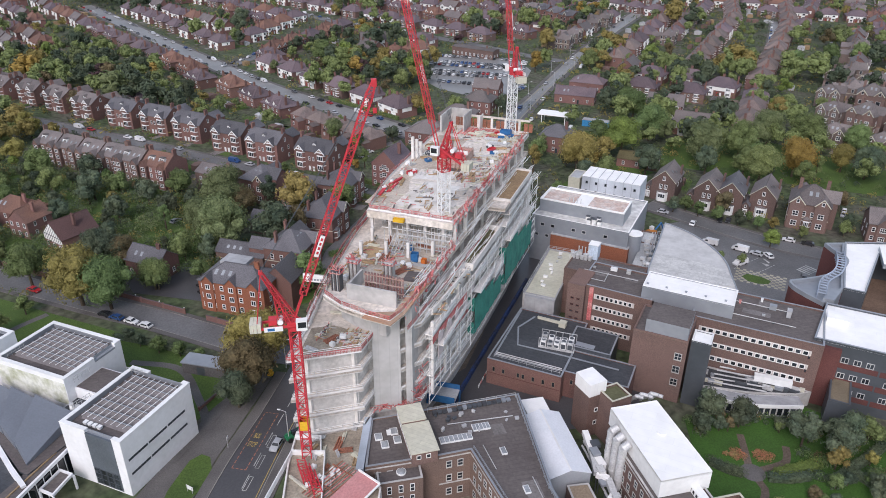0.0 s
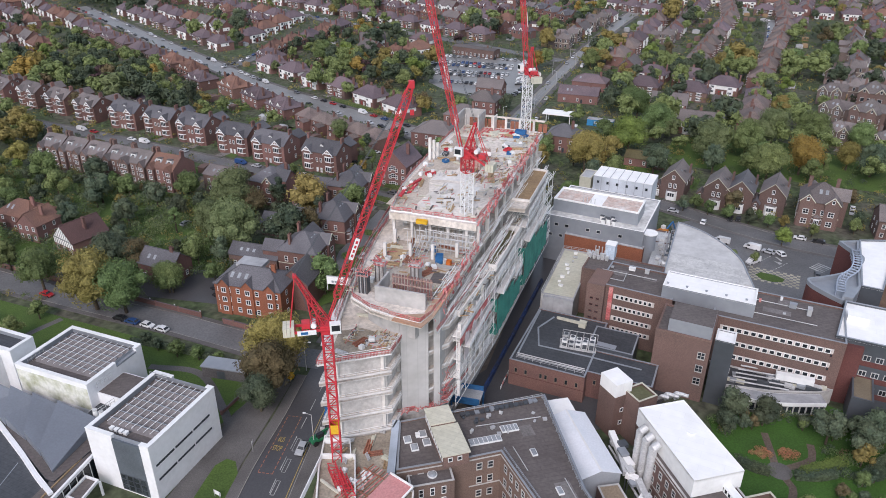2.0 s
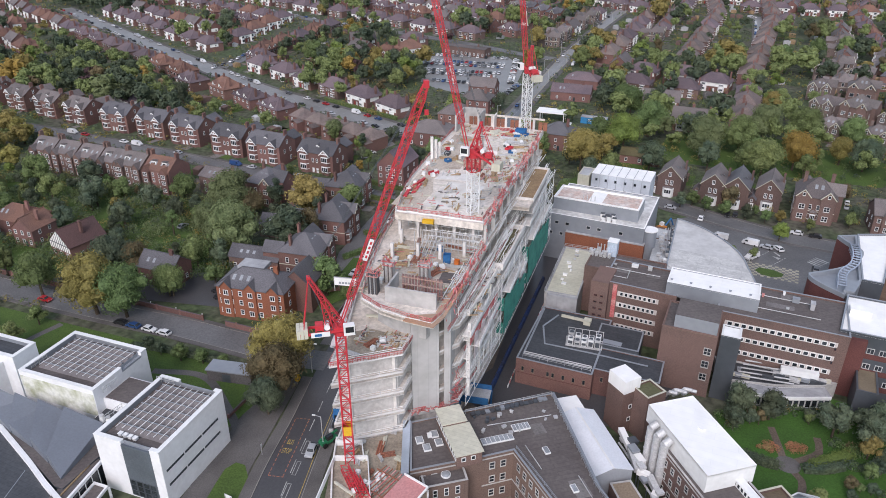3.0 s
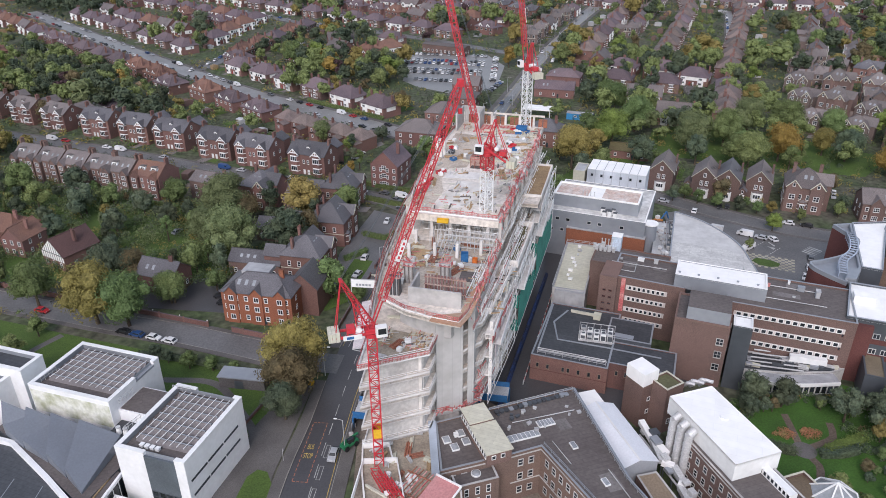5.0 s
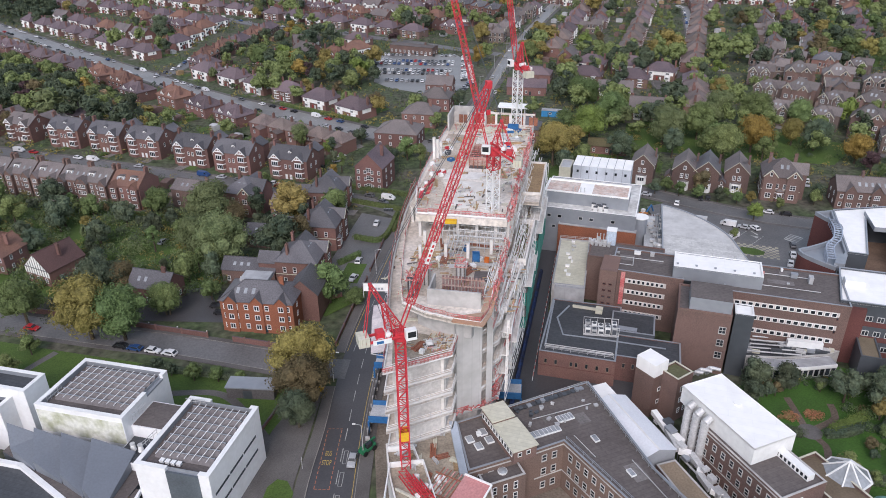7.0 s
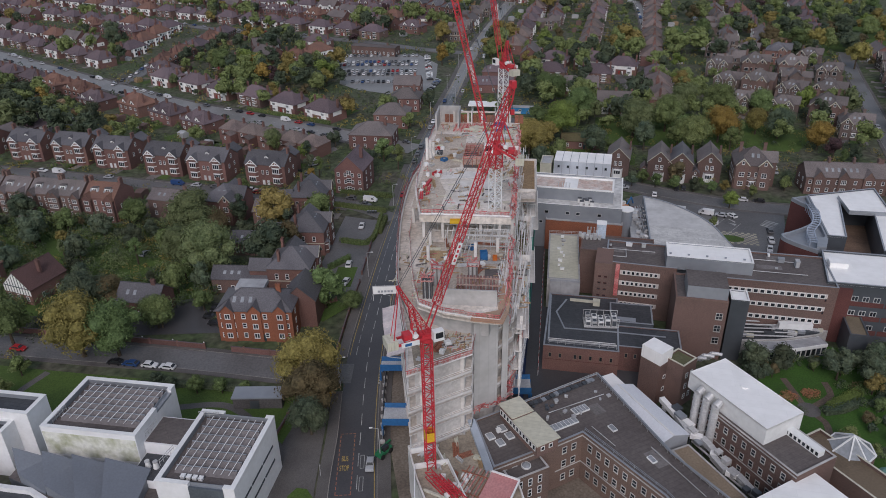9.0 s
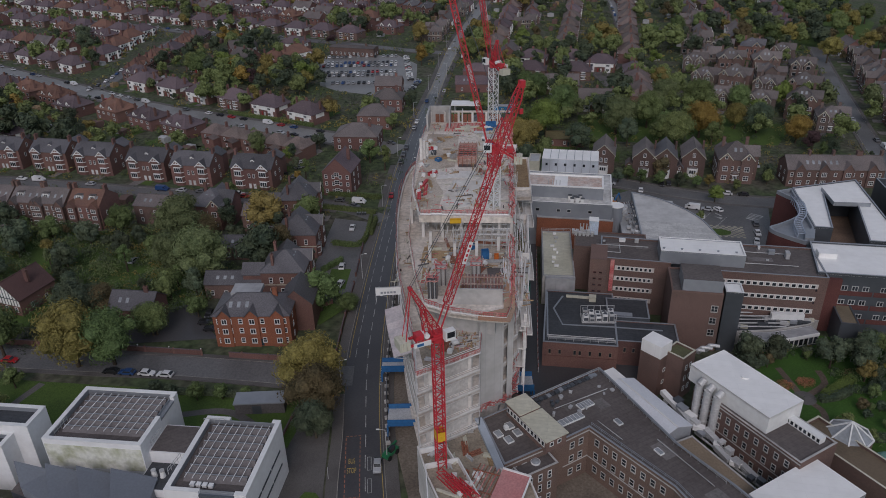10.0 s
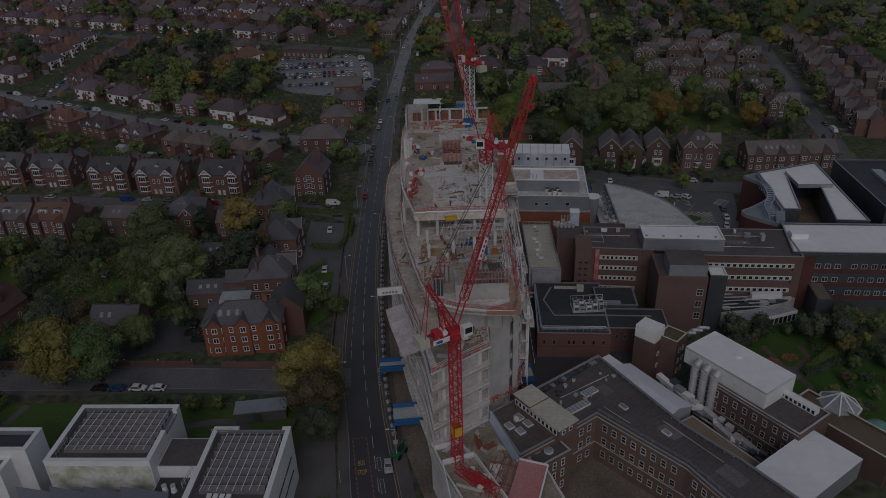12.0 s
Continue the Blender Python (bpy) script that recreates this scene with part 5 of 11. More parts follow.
part("leg", Geo().box(3.8, 4.0, -0.4, 0.4, -1.1, 0), DARK_METAL, duct)
gal = thing("glazed_corridor", "curved white corridor with a row of dark windows", "corridor", "", pose(0, 0, 0))
cl = smooth([(63.5, 133.4), (71.7, 130.9), (83, 130.2)], 1.5)
part("wall", Geo().strip(offset(cl, 3.2), cl, -0.3, 3.3), DARK_METAL, gal)
part("fascia", Geo().strip(offset(cl, 3.4), offset(cl, -0.25), 2.9, 3.75), WHITE, gal)
part("roof", Geo().strip(offset(cl, 3.2), offset(cl, 0.0), 3.75, 3.82), MEMBRANE_GREY, gal)
for a, b in zip(cl, cl[1:]):
    put("window", window_mesh(math.dist(a, b) * 0.96, 2.3, 0, 0, FRAME_OLD, GLASS), gal, along(a, b, math.dist(a, b) / 2, 0.5, 0.01))
end_block, P = block("brown_pavilion", "dark pavilion with a brown sloping roof", rect(86.4, 127.6, A - 2, 4.5, 11), 7.5, DARK_METAL, mat("bronze_roof", (0.2, 0.16, 0.11), 0.7, vary=0.12), 0.2)

# ---- the white gallery with louvred roofs ----
GA = -23.0


def gallery_box(x, y, w, d, h, label, rows, bars, high=None):
    """A white box with a deep parapet round a sunken louvred roof."""
    t = thing("gallery_hall", label, "building", "gallery halls", pose(x, y, 0, 0, 0, GA))
    out = [(0, 0), (w, 0), (w, d), (0, d)]
    part("wall", Geo().prism(out, -0.3, h - 1.2), GALLERY_WHITE, t)
    part("roof", Geo().box(0.6, w - 0.6, 0.6, d - 0.6, h - 1.25, h - 1.17), FELT_BROWN, t)
    part("parapet_base", ring(out, 0.75, h - 1.25, h - 0.75), GREY_METAL, t)
    for edge in range(4):
        p, q = out[edge], out[(edge + 1) % 4]
        length = math.dist(p, q)
        for a, b in (high or {}).get(edge, ((0.0, length),)):
            b = min(b, length)
            part("parapet", Geo().box(a, b, -0.02, 0.78, h - 1.25, h), GALLERY_WHITE, t, "", along(p, q, 0, 0) @ pose(0, 0, 0))
            part("coping", Geo().box(a - 0.05, b + 0.05, -0.07, 0.9, h, h + 0.1 + 0.004 * edge), WHITE, t, "", along(p, q, 0, 0))
    part("parapet_lining", ring([(0.76, 0.76), (w - 0.76, 0.76), (w - 0.76, d - 0.76), (0.76, d - 0.76)], 0.08, h - 1.2, h - 0.1), GREY_METAL, t)
    y0, y1, x0, x1 = 3.4, d - 1.6, 2.0, w - 1.4
    for k in range(rows):
        yy = y0 + (y1 - y0) * k / rows
        dy = (y1 - y0) / rows
        part("louvre", Geo().add([(x0, yy, h - 1.1), (x1, yy, h - 1.1), (x1, yy + dy * 0.55, h - 0.35), (x0, yy + dy * 0.55, h - 0.35), (x0, yy + dy * 0.7, h - 0.4), (x1, yy + dy * 0.7, h - 0.4), (x1, yy + dy * 0.7, h - 1.1), (x0, yy + dy * 0.7, h - 1.1)],
             [(0, 1, 2, 3), (3, 2, 5, 4), (4, 5, 6, 7), (0, 3, 4, 7), (1, 6, 5, 2)]), LOUVRE, t)
        part("rib", Geo().beam((x0, yy + dy * 0.62, h - 0.26), (x1, yy + dy * 0.62, h - 0.26), 0.16), GREY_METAL, t)
    for k in range(bars):
        xx = x0 + (x1 - x0) * (k + 0.5) / bars
        part("cross_bar", Geo().beam((xx - 0.35, y0, h - 0.15), (xx + 0.35, y1, h - 0.15), 0.1), MEMBRANE, t)
    return t


LOUVRE = mat("brown_grey_louvre", (0.19, 0.172, 0.172), 0.7, second=(0.15, 0.135, 0.135), vary=0.15)
hall = gallery_box(-77.2, 113.8, 15.6, 20.2, 13.9, "white rendered gallery hall with a louvred roof and slot windows", 7, 8, {0: ((0, 6.6), (13.4, 15.6)), 2: ((0, 1.6), (10.6, 15.6))})
SLOT = window_mesh(5.2, 0.5, 3, 0, DARK_METAL)
for z in (4.6, 8.2):
    for k in range(3):
        put("slot_window", SLOT, hall, along((15.6, 0), (15.6, 20.2), 3.6 + 5.6 * k, z, 0.01))
part("glazed_corner", Geo().box(6.6, 13.4, -0.12, 0.3, 0.2, 13.3), mat("slate_blue_panel", (0.13, 0.15, 0.17), 0.4), hall, "dark metal and glass front panel")
for k in range(4):
    put("window", window_mesh(1.5, 4.2, 0, 2, DARK_METAL), hall, along((0, -0.12), (15.6, -0.12), 7.5 + 1.65 * k, 0.4, 0.01))
for k in range(4):
    t = roof_box("air_unit", "small white air unit at the roof's corner", -72.2 + 1.1 * k, 114.4 - 0.5 * k, 12.75, GA, 0.8, 0.8, 0.7, WHITE)
hall2 = gallery_box(-101.2, 134.9, 20.8, 16.4, 14.4, "white gallery hall with a louvred roof and algae stains", 6, 10, {1: ((0, 8.5), (14.6, 16.4))})
part("stained_panel", Geo().box(0.2, 20.6, -0.05, 0.0, 7.5, 13.2), RENDER_STAINED, hall2, "greenish algae-stained render")
hall3 = gallery_box(-121.2, 147.1, 17.6, 6.4, 14.0, "white gallery hall with a dark flat roof behind the main one", 0, 0)
part("dark_roof", Geo().box(0.8, 16.8, 0.8, 5.6, 12.84, 12.96), FELT_DARK, hall3)
hall4 = gallery_box(-126.0, 144.9, 17.6, 4.2, 12.0, "lower white gallery block with a dark flat roof", 0, 0)
part("dark_roof", Geo().box(0.8, 16.8, 0.8, 3.4, 10.84, 10.96), FELT_DARK, hall4)
link = thing("gallery_link", "lower white link block with a brown roof", "building", "", pose(-82.0, 127.4, 0, 0, 0, GA))
part("wall", Geo().box(0.1, 9.5, 1.5, 9.5, -0.3, 10.9, 0), GALLERY_WHITE, link)
part("low_wall", Geo().box(0.1, 6.5, -5.6, 1.5, -0.3, 8.0), GALLERY_WHITE, link)
part("low_roof", Geo().box(0.3, 6.3, -5.4, 1.5, 8.0, 8.08), FELT_DARK, link)
part("roof", Geo().box(0.4, 9.2, 1.8, 9.2, 10.9, 11.0), FELT_BROWN, link)
for k in range(2):
    t = thing("vent_cowl", "white conical vent cowl on the link roof", "vent", "vent cowls", pose(-80.4 + 1.6 * k, 124.4 - 0.6 * k, 8.05))
    part("cone", Geo().tube((0, 0, 0), (0, 0, 1.5), 0.6, 0.42, 14), WHITE, t)
    part("top", Geo().tube((0, 0, 1.5), (0, 0, 1.75), 0.5, 0.5, 14), SILVER, t)
for a, b in (((-80.2, 127.4), (-78.4, 131.0)), ((-76.6, 118.4), (-74.4, 122.0)), ((-99.2, 136.6), (-97.4, 140.4)), ((-70.0, 131.0), (-66, 129.6))):
    rail("steel ladder rail over the parapet", [a, b], 13.2, 1.4, SILVER, 1.0)
saw = thing("sawtooth_roof", "four grey metal sawtooth roofs of the gallery", "roof", "", pose(-105.6, 121.6, 0, 0, 0, GA))
part("base_wall", Geo().prism([(-6, 7.6), (1.1, 5.6), (14.8, 0.0), (25.0, -4.0), (27.0, -4.0), (27.2, 12.4), (-6, 12.4)], -0.3, 6.1, 0, 1), [DARK_METAL, FELT_BROWN], saw)
ZINC = mat("blue_grey_zinc", (0.2, 0.218, 0.25), 0.45, metal=0.2, second=(0.175, 0.19, 0.22), vary=0.06)
SAW_TOP, SAW_LOW = (-5.2, 1.4, 7.9, 15.1, 23.6), ((-2.4, 6.6), (4.9, 4.4), (12.6, 2.6), (19.3, 0.3), (25.2, -2.3))
for k in range(4):
    (bx, by), (cx, cy), tx, ux = SAW_LOW[k], SAW_LOW[k + 1], SAW_TOP[k], SAW_TOP[k + 1] - 0.25
    cx -= 0.25
    part("metal_slope", Geo().add([(bx, by, 8.8), (cx, cy, 6.6), (ux, 11.4, 8.8), (tx, 10.0, 12.0), (bx, by, 6.0), (cx, cy, 6.0), (ux, 11.4, 6.0), (tx, 10.0, 6.0)],
         [(0, 1, 2, 3), (0, 4, 5, 1), (3, 2, 6, 7), (0, 3, 7, 4), (1, 5, 6, 2)]), ZINC, saw)
entry = thing("gallery_entrance", "white-edged entrance canopy and dark flat roof", "building", "", pose(-103.5, 108.0, 0, 0, 0, GA))
entry.matrix_basis = Matrix()
EDGE = [(-126, 136.5), (-107.6, 128.1), (-103.1, 126.2), (-92.2, 115.3), (-86.5, 109.2), (-81.4, 104.2)]
part("wall", Geo().prism(EDGE + [(-86, 92), (-126, 92)], -0.3, 5.2, 0, 1), [GALLERY_WHITE, FELT_DARK], entry)
for a, b in zip(EDGE, EDGE[1:]):
    part("white_edge", Geo().beam((*a, 5.6), (*b, 5.6), 0.9, 1.4), GALLERY_WHITE, entry)
for k in range(5):
    part("roof_seam", Geo().beam((-122 + 7 * k, 94, 5.22), (-118 + 6.4 * k, 124 - 2.6 * k, 5.22), 0.14, 0.06), GREY_METAL, entry)
porch = thing("glazed_porch", "long glazed entrance link with a brown roof and white edge", "porch")
part("glass_wall", Geo().prism([(-84.0, 100.5), (-81.6, 99.6), (-77.7, 115.0), (-79.6, 116.2)], -0.3, 5.6), GLASS, porch)
part("flat_roof", Geo().prism([(-85.6, 101.5), (-82.0, 100.2), (-78.0, 115.2), (-80.2, 116.6)], 5.6, 5.8), FELT_BROWN, porch)
part("white_edge", Geo().beam((-81.7, 99.8, 5.75), (-77.6, 115.2, 5.75), 0.5, 0.7), GALLERY_WHITE, porch)
part("timber_edge", Geo().beam((-83.6, 101.0, 5.9), (-79.0, 115.9, 5.9), 0.3, 0.25), TIMBER, porch)
for k in range(8):
    part("mullion", Geo().box(-0.06, 0.06, -0.06, 0.06, -0.2, 5.5), WHITE, porch, "", pose(-81.5 + 0.5 * k, 99.8 + 1.92 * k, 0))
frame_porch = thing("entrance_canopy", "white framed entrance canopy with a grey slatted top", "canopy")
CAN = [(-76.3, 104.0), (-75.0, 109.9), (-78.2, 111.2), (-79.8, 105.6)]
part("edge_frame", ring(CAN, 0.4, 3.4, 4.0), GALLERY_WHITE, frame_porch)
part("slatted_top", Geo().prism([(-76.7, 104.5), (-75.5, 109.6), (-77.9, 110.6), (-79.3, 105.6)], 3.5, 3.65), FELT_BROWN, frame_porch)
for x, y in CAN:
    part("post", Geo().box(-0.2, 0.2, -0.2, 0.2, -0.3, 3.4), GALLERY_WHITE, frame_porch, "", pose(x * 0.997 - 0.2, y, 0))
sign = thing("sign_board", "small white sign board on posts beside the path", "sign", "", pose(-51.6, 108.6, -0.1, 0, 0, -30))
part("board", Geo().box(-0.9, 0.9, -0.05, 0.05, 0.7, 1.7), WHITE, sign)
for x in (-0.7, 0.7):
    part("post", Geo().box(x - 0.05, x + 0.05, -0.12, -0.05, 0, 1.6), SILVER, sign)
sub = thing("substation", "small grey brick substation with a flat roof", "substation", "", pose(-65.2, 148.6, 0, 0, 0, -14))
part("wall", Geo().box(0, 11.6, 0, 4.0, -0.3, 2.9), mat("dark_grey_brick", (0.13, 0.12, 0.12), 0.9, vary=0.2), sub)
part("roof", Geo().box(-0.25, 11.85, -0.25, 4.25, 2.9, 3.2), GREY_METAL, sub)
part("door", Geo().box(4, 6.2, -0.05, 0, -0.2, 2.2), DARK_METAL, sub)

# ---- the building under construction ----
CORE_CONCRETE = mat("smooth_core_concrete", (0.49, 0.48, 0.47), 0.8, second=(0.42, 0.41, 0.395), vary=0.07, scale=0.12, patch=0.2, sheet=0.05, turn=-20.0, roll=(1.25, 2.5))
UPSTAND = mat("white_cast_edge", (0.72, 0.7, 0.68), 0.8, second=(0.58, 0.56, 0.54), vary=0.08, scale=0.2, patch=0.2)
INFILL = mat("grey_blockwork", (0.6, 0.58, 0.56), 0.85, second=(0.48, 0.46, 0.44), vary=0.15, scale=0.3, patch=0.3)
MAROON_FORM = mat("maroon_formwork", (0.2, 0.105, 0.1), 0.85, second=(0.32, 0.25, 0.23), vary=0.25, scale=0.6, patch=0.5)
TRODDEN = mat("trodden_dusty_slab", (0.52, 0.45, 0.38), 0.9, second=(0.36, 0.3, 0.245), vary=0.22, scale=0.4, patch=0.2)
RUST_PALE = mat("dusty_rust", (0.4, 0.25, 0.21), 0.9, second=(0.5, 0.38, 0.33), vary=0.25, scale=0.5, patch=0.4)
MEMBRANE_OLD = mat("fresh_pale_screed", (0.72, 0.69, 0.65), 0.8, second=(0.58, 0.53, 0.48), vary=0.12, scale=0.2, patch=0.25)
BM = pose(-17.6, 153.7, 0, 0, 0, -20)


def W(u, v):
    p = BM @ Vector((u, v, 0))
    return p.x, p.y


LEFT = [(1.6, -33), (-1.7, -20.3), (-4.7, -5.4), (-6.6, 8), (-8.2, 22), (-9.0, 36), (-9.0, 50), (-7.2, 61), (-3.2, 69)]
LEFT_S = smooth(LEFT, 4)
FA = [(3.3, -44.4), (14.9, -36.4), (14.9, -31.2), (19.6, -28.2), (22.6, -24), (24.0, -12), (25.2, 0), (26.0, 20), (26.5, 45), (26, 60), (22, 68.5)] + LEFT_S[::-1]
FB = [(3.6, -29.6), (9.0, -32.4), (15.1, -33.8), (20.2, -34.2), (21.2, -30), (21.6, -20), (22, 0), (22.3, 23.8), (27.0, 24), (27.4, 52), (22.6, 52.2), (22.4, 68.5)] + smooth([(-3.3, 69), (-4.5, 56), (-4.6, 40), (-4.2, 22), (-3.2, 6), (-2.4, -2), (-1.0, -9.5), (1.2, -21.0), (3.6, -29.6)], 4)[:-1]
FC = [(0, 0), (21.2, 0), (22, 20), (22.3, 45), (22.2, 69.5)] + smooth([(-3.4, 70), (-4.3, 56), (-4.0, 33), (-3.2, 16), (0, 0)], 5)[:-1]
LEVELS = [4.0, 8.0, 12.0, 16.7, 21.4, 26.1, 30.8]
site = thing("concrete_frame_building", "half-built concrete frame building with open floors and edge barriers", "building", "", BM)


def shrink(poly, d):
    r = ring(poly, d, 0, 1)
    n = len(poly)
    return [(x, y) for x, y, z in r.v[2 * n : 3 * n]]


FA_LOW = [(u - (2.2 if u > 19 and -26 < v < 62 else 0.0), v) for u, v in FA]
for z in LEVELS:
    part("floor_slab", Geo().prism(FA if z > 10 else FA_LOW, z - 0.45, z), CONCRETE, site)
    if z > 10:
        part("edge_upstand", ring(FA, 0.28, z - 0.62, z + 0.4), UPSTAND, site, "pale cast edge beam")
part("floor_slab", Geo().prism(FB, 36.15, 36.6), CONCRETE, site)
part("floor_slab", Geo().prism(FC, 41.9, 42.4), CONCRETE, site)
part("edge_upstand", ring(FB, 0.3, 35.8, 36.74), CONCRETE, site)
part("edge_upstand", ring(FC, 0.5, 41.2, 42.5), CONCRETE_PALE, site)
front = [(-1.2, -21), (1.8, -32.8), (3.5, -44.0), (14.7, -36.3), (14.7, -31.4)]
for z in LEVELS[2:]:
    for up in (0.75, 1.15):
        part("guard_rail", Geo().strip(offset(front, 0.04), offset(front, -0.04), z + up - 0.04, z + up + 0.04), MEMBRANE, site)
    for a, b in zip(front, front[1:]):
        n = max(2, round(math.dist(a, b) / 2.4))
        for k in range(n):
            part("guard_post", Geo().box(-0.04, 0.04, -0.04, 0.04, 0.0, 1.2), SILVER, site, "", pose(a[0] + (b[0] - a[0]) * k / n, a[1] + (b[1] - a[1]) * k / n, z))
inner, inner_low = shrink(FA, 1.5), shrink(FA_LOW, 1.0)
for z0, z1 in zip([0.0] + LEVELS[:-1], LEVELS):
    part("infill_wall", ring(inner if z1 > 12.5 else inner_low, 0.15, z0, z1 - 0.45), INFILL, site)
innerB = shrink(FB, 3.2)
part("infill_wall", ring(innerB, 0.15, 30.8, 36.1), CONCRETE_GREY, site)
colm = Geo().box(-0.32, 0.32, -0.32, 0.32, 0, 1)
first = part("column", colm, CONCRETE_PALE, site, "", pose(4.5, -40, 12.0) @ Matrix.Diagonal((1, 1, 4.3, 1)))
rng = random.Random(5)


def column(u, v, z0, z1):
    share("column", first, site, Matrix.Translation((u, v, z0)) @ Matrix.Diagonal((1, 1, z1 - z0, 1)))


for z0, z1 in zip(LEVELS[2:-1], LEVELS[3:]):
    for u, v in ((5.6, -41.2), (12.9, -36.0)):
        column(u, v, z0, z1 - 0.4)
    for v in range(-22, 66, 8):
        column(24.6 + v * 0.02, v, z0, z1 - 0.4)
    for k in range(2, len(LEFT_S) - 1, 2):
        column(LEFT_S[k][0] + 0.7, LEFT_S[k][1], z0, z1 - 0.4)
for u in (0.9, 5.4, 9.8, 14.2, 18.6, 21.4):
    column(u, 0.7, 36.6, 41.9)
    column(u, 8.0, 36.6, 41.9)
for v in range(8, 68, 8):
    column(21.6, v, 36.6, 41.9)
    column(-2.4 - 0.02 * v, v, 36.6, 41.9)
for u, v in ((3.4, -11), (8.8, -9.5), (13.6, -8.5), (3.0, -4), (18.4, -6)):
    column(u, v, 36.6, 40.2)
for v in range(-24, 68, 8):
    column(20.6 + 0.02 * v, v, 30.8, 36.2)
# stair and lift cores
part("stair_core", Geo().prism([(14.9, -31.6), (19.6, -28.4), (17.6, -24.0), (12.6, -27.0)], 11.5, 35.5), CORE_CONCRETE, site, "smooth pale cast stair core")
part("stair_core", Geo().prism([(20.4, -27.6), (21.6, -27.0), (21.2, -22), (20.0, -22)], 11.5, 36.1), CORE_CONCRETE, site)
part("core_wall", Geo().box(8.6, 19.2, -28.9, -28.5, 36.6, 40.1), CONCRETE_GREY, site)
part("core_wall", Geo().box(8.6, 9.0, -28.5, -22, 36.6, 39.8), CONCRETE_GREY, site)
part("core_wall", Geo().box(-3.2, -2.7, 60, 70, 42.4, 47.6), CONCRETE_GREY, site)
part("core_wall", Geo().box(-3.2, 3.8, 69.6, 70.0, 42.4, 47.6), CONCRETE_GREY, site)
part("core_wall", Geo().box(3.4, 3.8, 62, 69.6, 42.4, 47.6), CONCRETE_GREY, site)
part("core_wall", Geo().box(7.2, 7.5, 66, 70, 42.4, 46.6), CONCRETE_PALE, site)
for k in range(13):
    part("form_panel", Geo().box(11.0 + 0.66 * k, 11.42 + 0.66 * k, -25.4, -25.2, 36.6, 41.4), MAROON_FORM, site, "dusty maroon formwork panel")
for z in (37.6, 39.2, 40.8):
    part("form_waler", Geo().box(10.9, 19.5, -25.56, -25.4, z, z + 0.22), RUST_PALE, site)
for u, v, c in ((5.2, -26.2, DARK_METAL), (6.6, -21.0, CONCRETE_GREY), (13.8, -19.4, CONCRETE_GREY)):
    part("column_form", Geo().box(u - 0.95, u + 0.95, v - 0.75, v + 0.75, 36.6, 41.2), c, site, "column formwork with red platform")
    for k in range(5):
        part("form_rib", Geo().box(u - 0.95 + 0.43 * k, u - 0.77 + 0.43 * k, v - 0.9, v - 0.75, 36.6, 41.0), SILVER if k % 2 else FELT_BROWN, site)
    part("form_platform", Geo().box(u - 1.3, u + 1.3, v - 1.1, v + 1.1, 40.7, 40.82), RED_FADED, site)
    for sx in (-1.25, 1.25):
        for sy in (-1.05, 1.05):
            part("guard_post", Geo().beam((u + sx, v + sy, 40.8), (u + sx, v + sy, 41.9), 0.1), SILVER, site)
    part("guard_rail", Geo().box(u - 1.3, u + 1.3, v - 1.12, v - 1.04, 41.6, 41.75), RED_FADED, site)
    for k in range(14):
        part("rebar", Geo().beam((u + rng.uniform(-1.3, 1.3), v + rng.uniform(-1.1, 1.1), 40.4), (u + rng.uniform(-1.5, 1.5), v + rng.uniform(-1.2, 1.2), 41.9), 0.12), RED_FADED, site)
part("trodden_slab", Geo().prism([(2.2, -25.5), (8, -26), (19.6, -26), (20.4, -14), (20.6, -2.4), (2.0, -2.0)], 36.58, 36.64), TRODDEN, site, "dusty tan floor of the lower deck")
part("ply_sheet", Geo().prism([(1.4, -8.6), (4.2, -8.4), (4.4, -4.4), (1.6, -4.6)], 36.64, 36.74), TIMBER, site, "tan plywood sheets")
part("dark_mat", Geo().prism([(16.2, -18.6), (19.8, -18.2), (19.6, -14.0), (16.0, -14.4)], 36.64, 36.78), FELT_BROWN, site, "stack of dark brown boards")
for k in range(9):
    part("prop", Geo().beam((6.6 + 1.7 * k, -5.4 + 0.4 * (k % 2), 36.6), (6.6 + 1.7 * k, -5.4 + 0.4 * (k % 2), 41.0), 0.13), SILVER, site)
    part("prop", Geo().beam((6.9 + 1.7 * k, -3.2, 36.6), (6.9 + 1.7 * k, -3.2, 41.0), 0.13), SILVER, site)
for z in (37.8, 39.2, 40.6):
    part("ledger", Geo().beam((10.0, -5.6, z), (21.0, -5.5, z), 0.16), SILVER, site)
    part("ledger", Geo().beam((8.0, -3.4, z), (21.0, -3.3, z), 0.12), SILVER, site)
for k in range(5):
    part("leaning_tube", Geo().beam((8.2 + 0.9 * k, -8.2, 36.65), (9.4 + 0.9 * k, -5.8, 40.6), 0.13), SILVER, site)
# no hole in the slab: a dark sheet gives the opening's shade
part("stair_void", Geo().box(7.8, 12.6, 30.5, 44.5, 42.41, 42.5), FELT_BROWN, site, "dark sheet painted in for a shaded stair opening")
for u in np.arange(7.8, 12.8, 1.15):
    for v in (31, 34, 37, 40, 43):
        part("rebar", Geo().beam((u, v, 42.4), (u, v, 45.2), 0.14), RUST, site)
    part("rebar", Geo().beam((u, 31, 43.6), (u, 43, 43.6), 0.12), RED_FADED, site)
for v in np.arange(31, 44, 1.5):
    part("rebar", Geo().beam((7.6, v, 44.8), (12.6, v, 44.8), 0.12), RED_FADED, site)
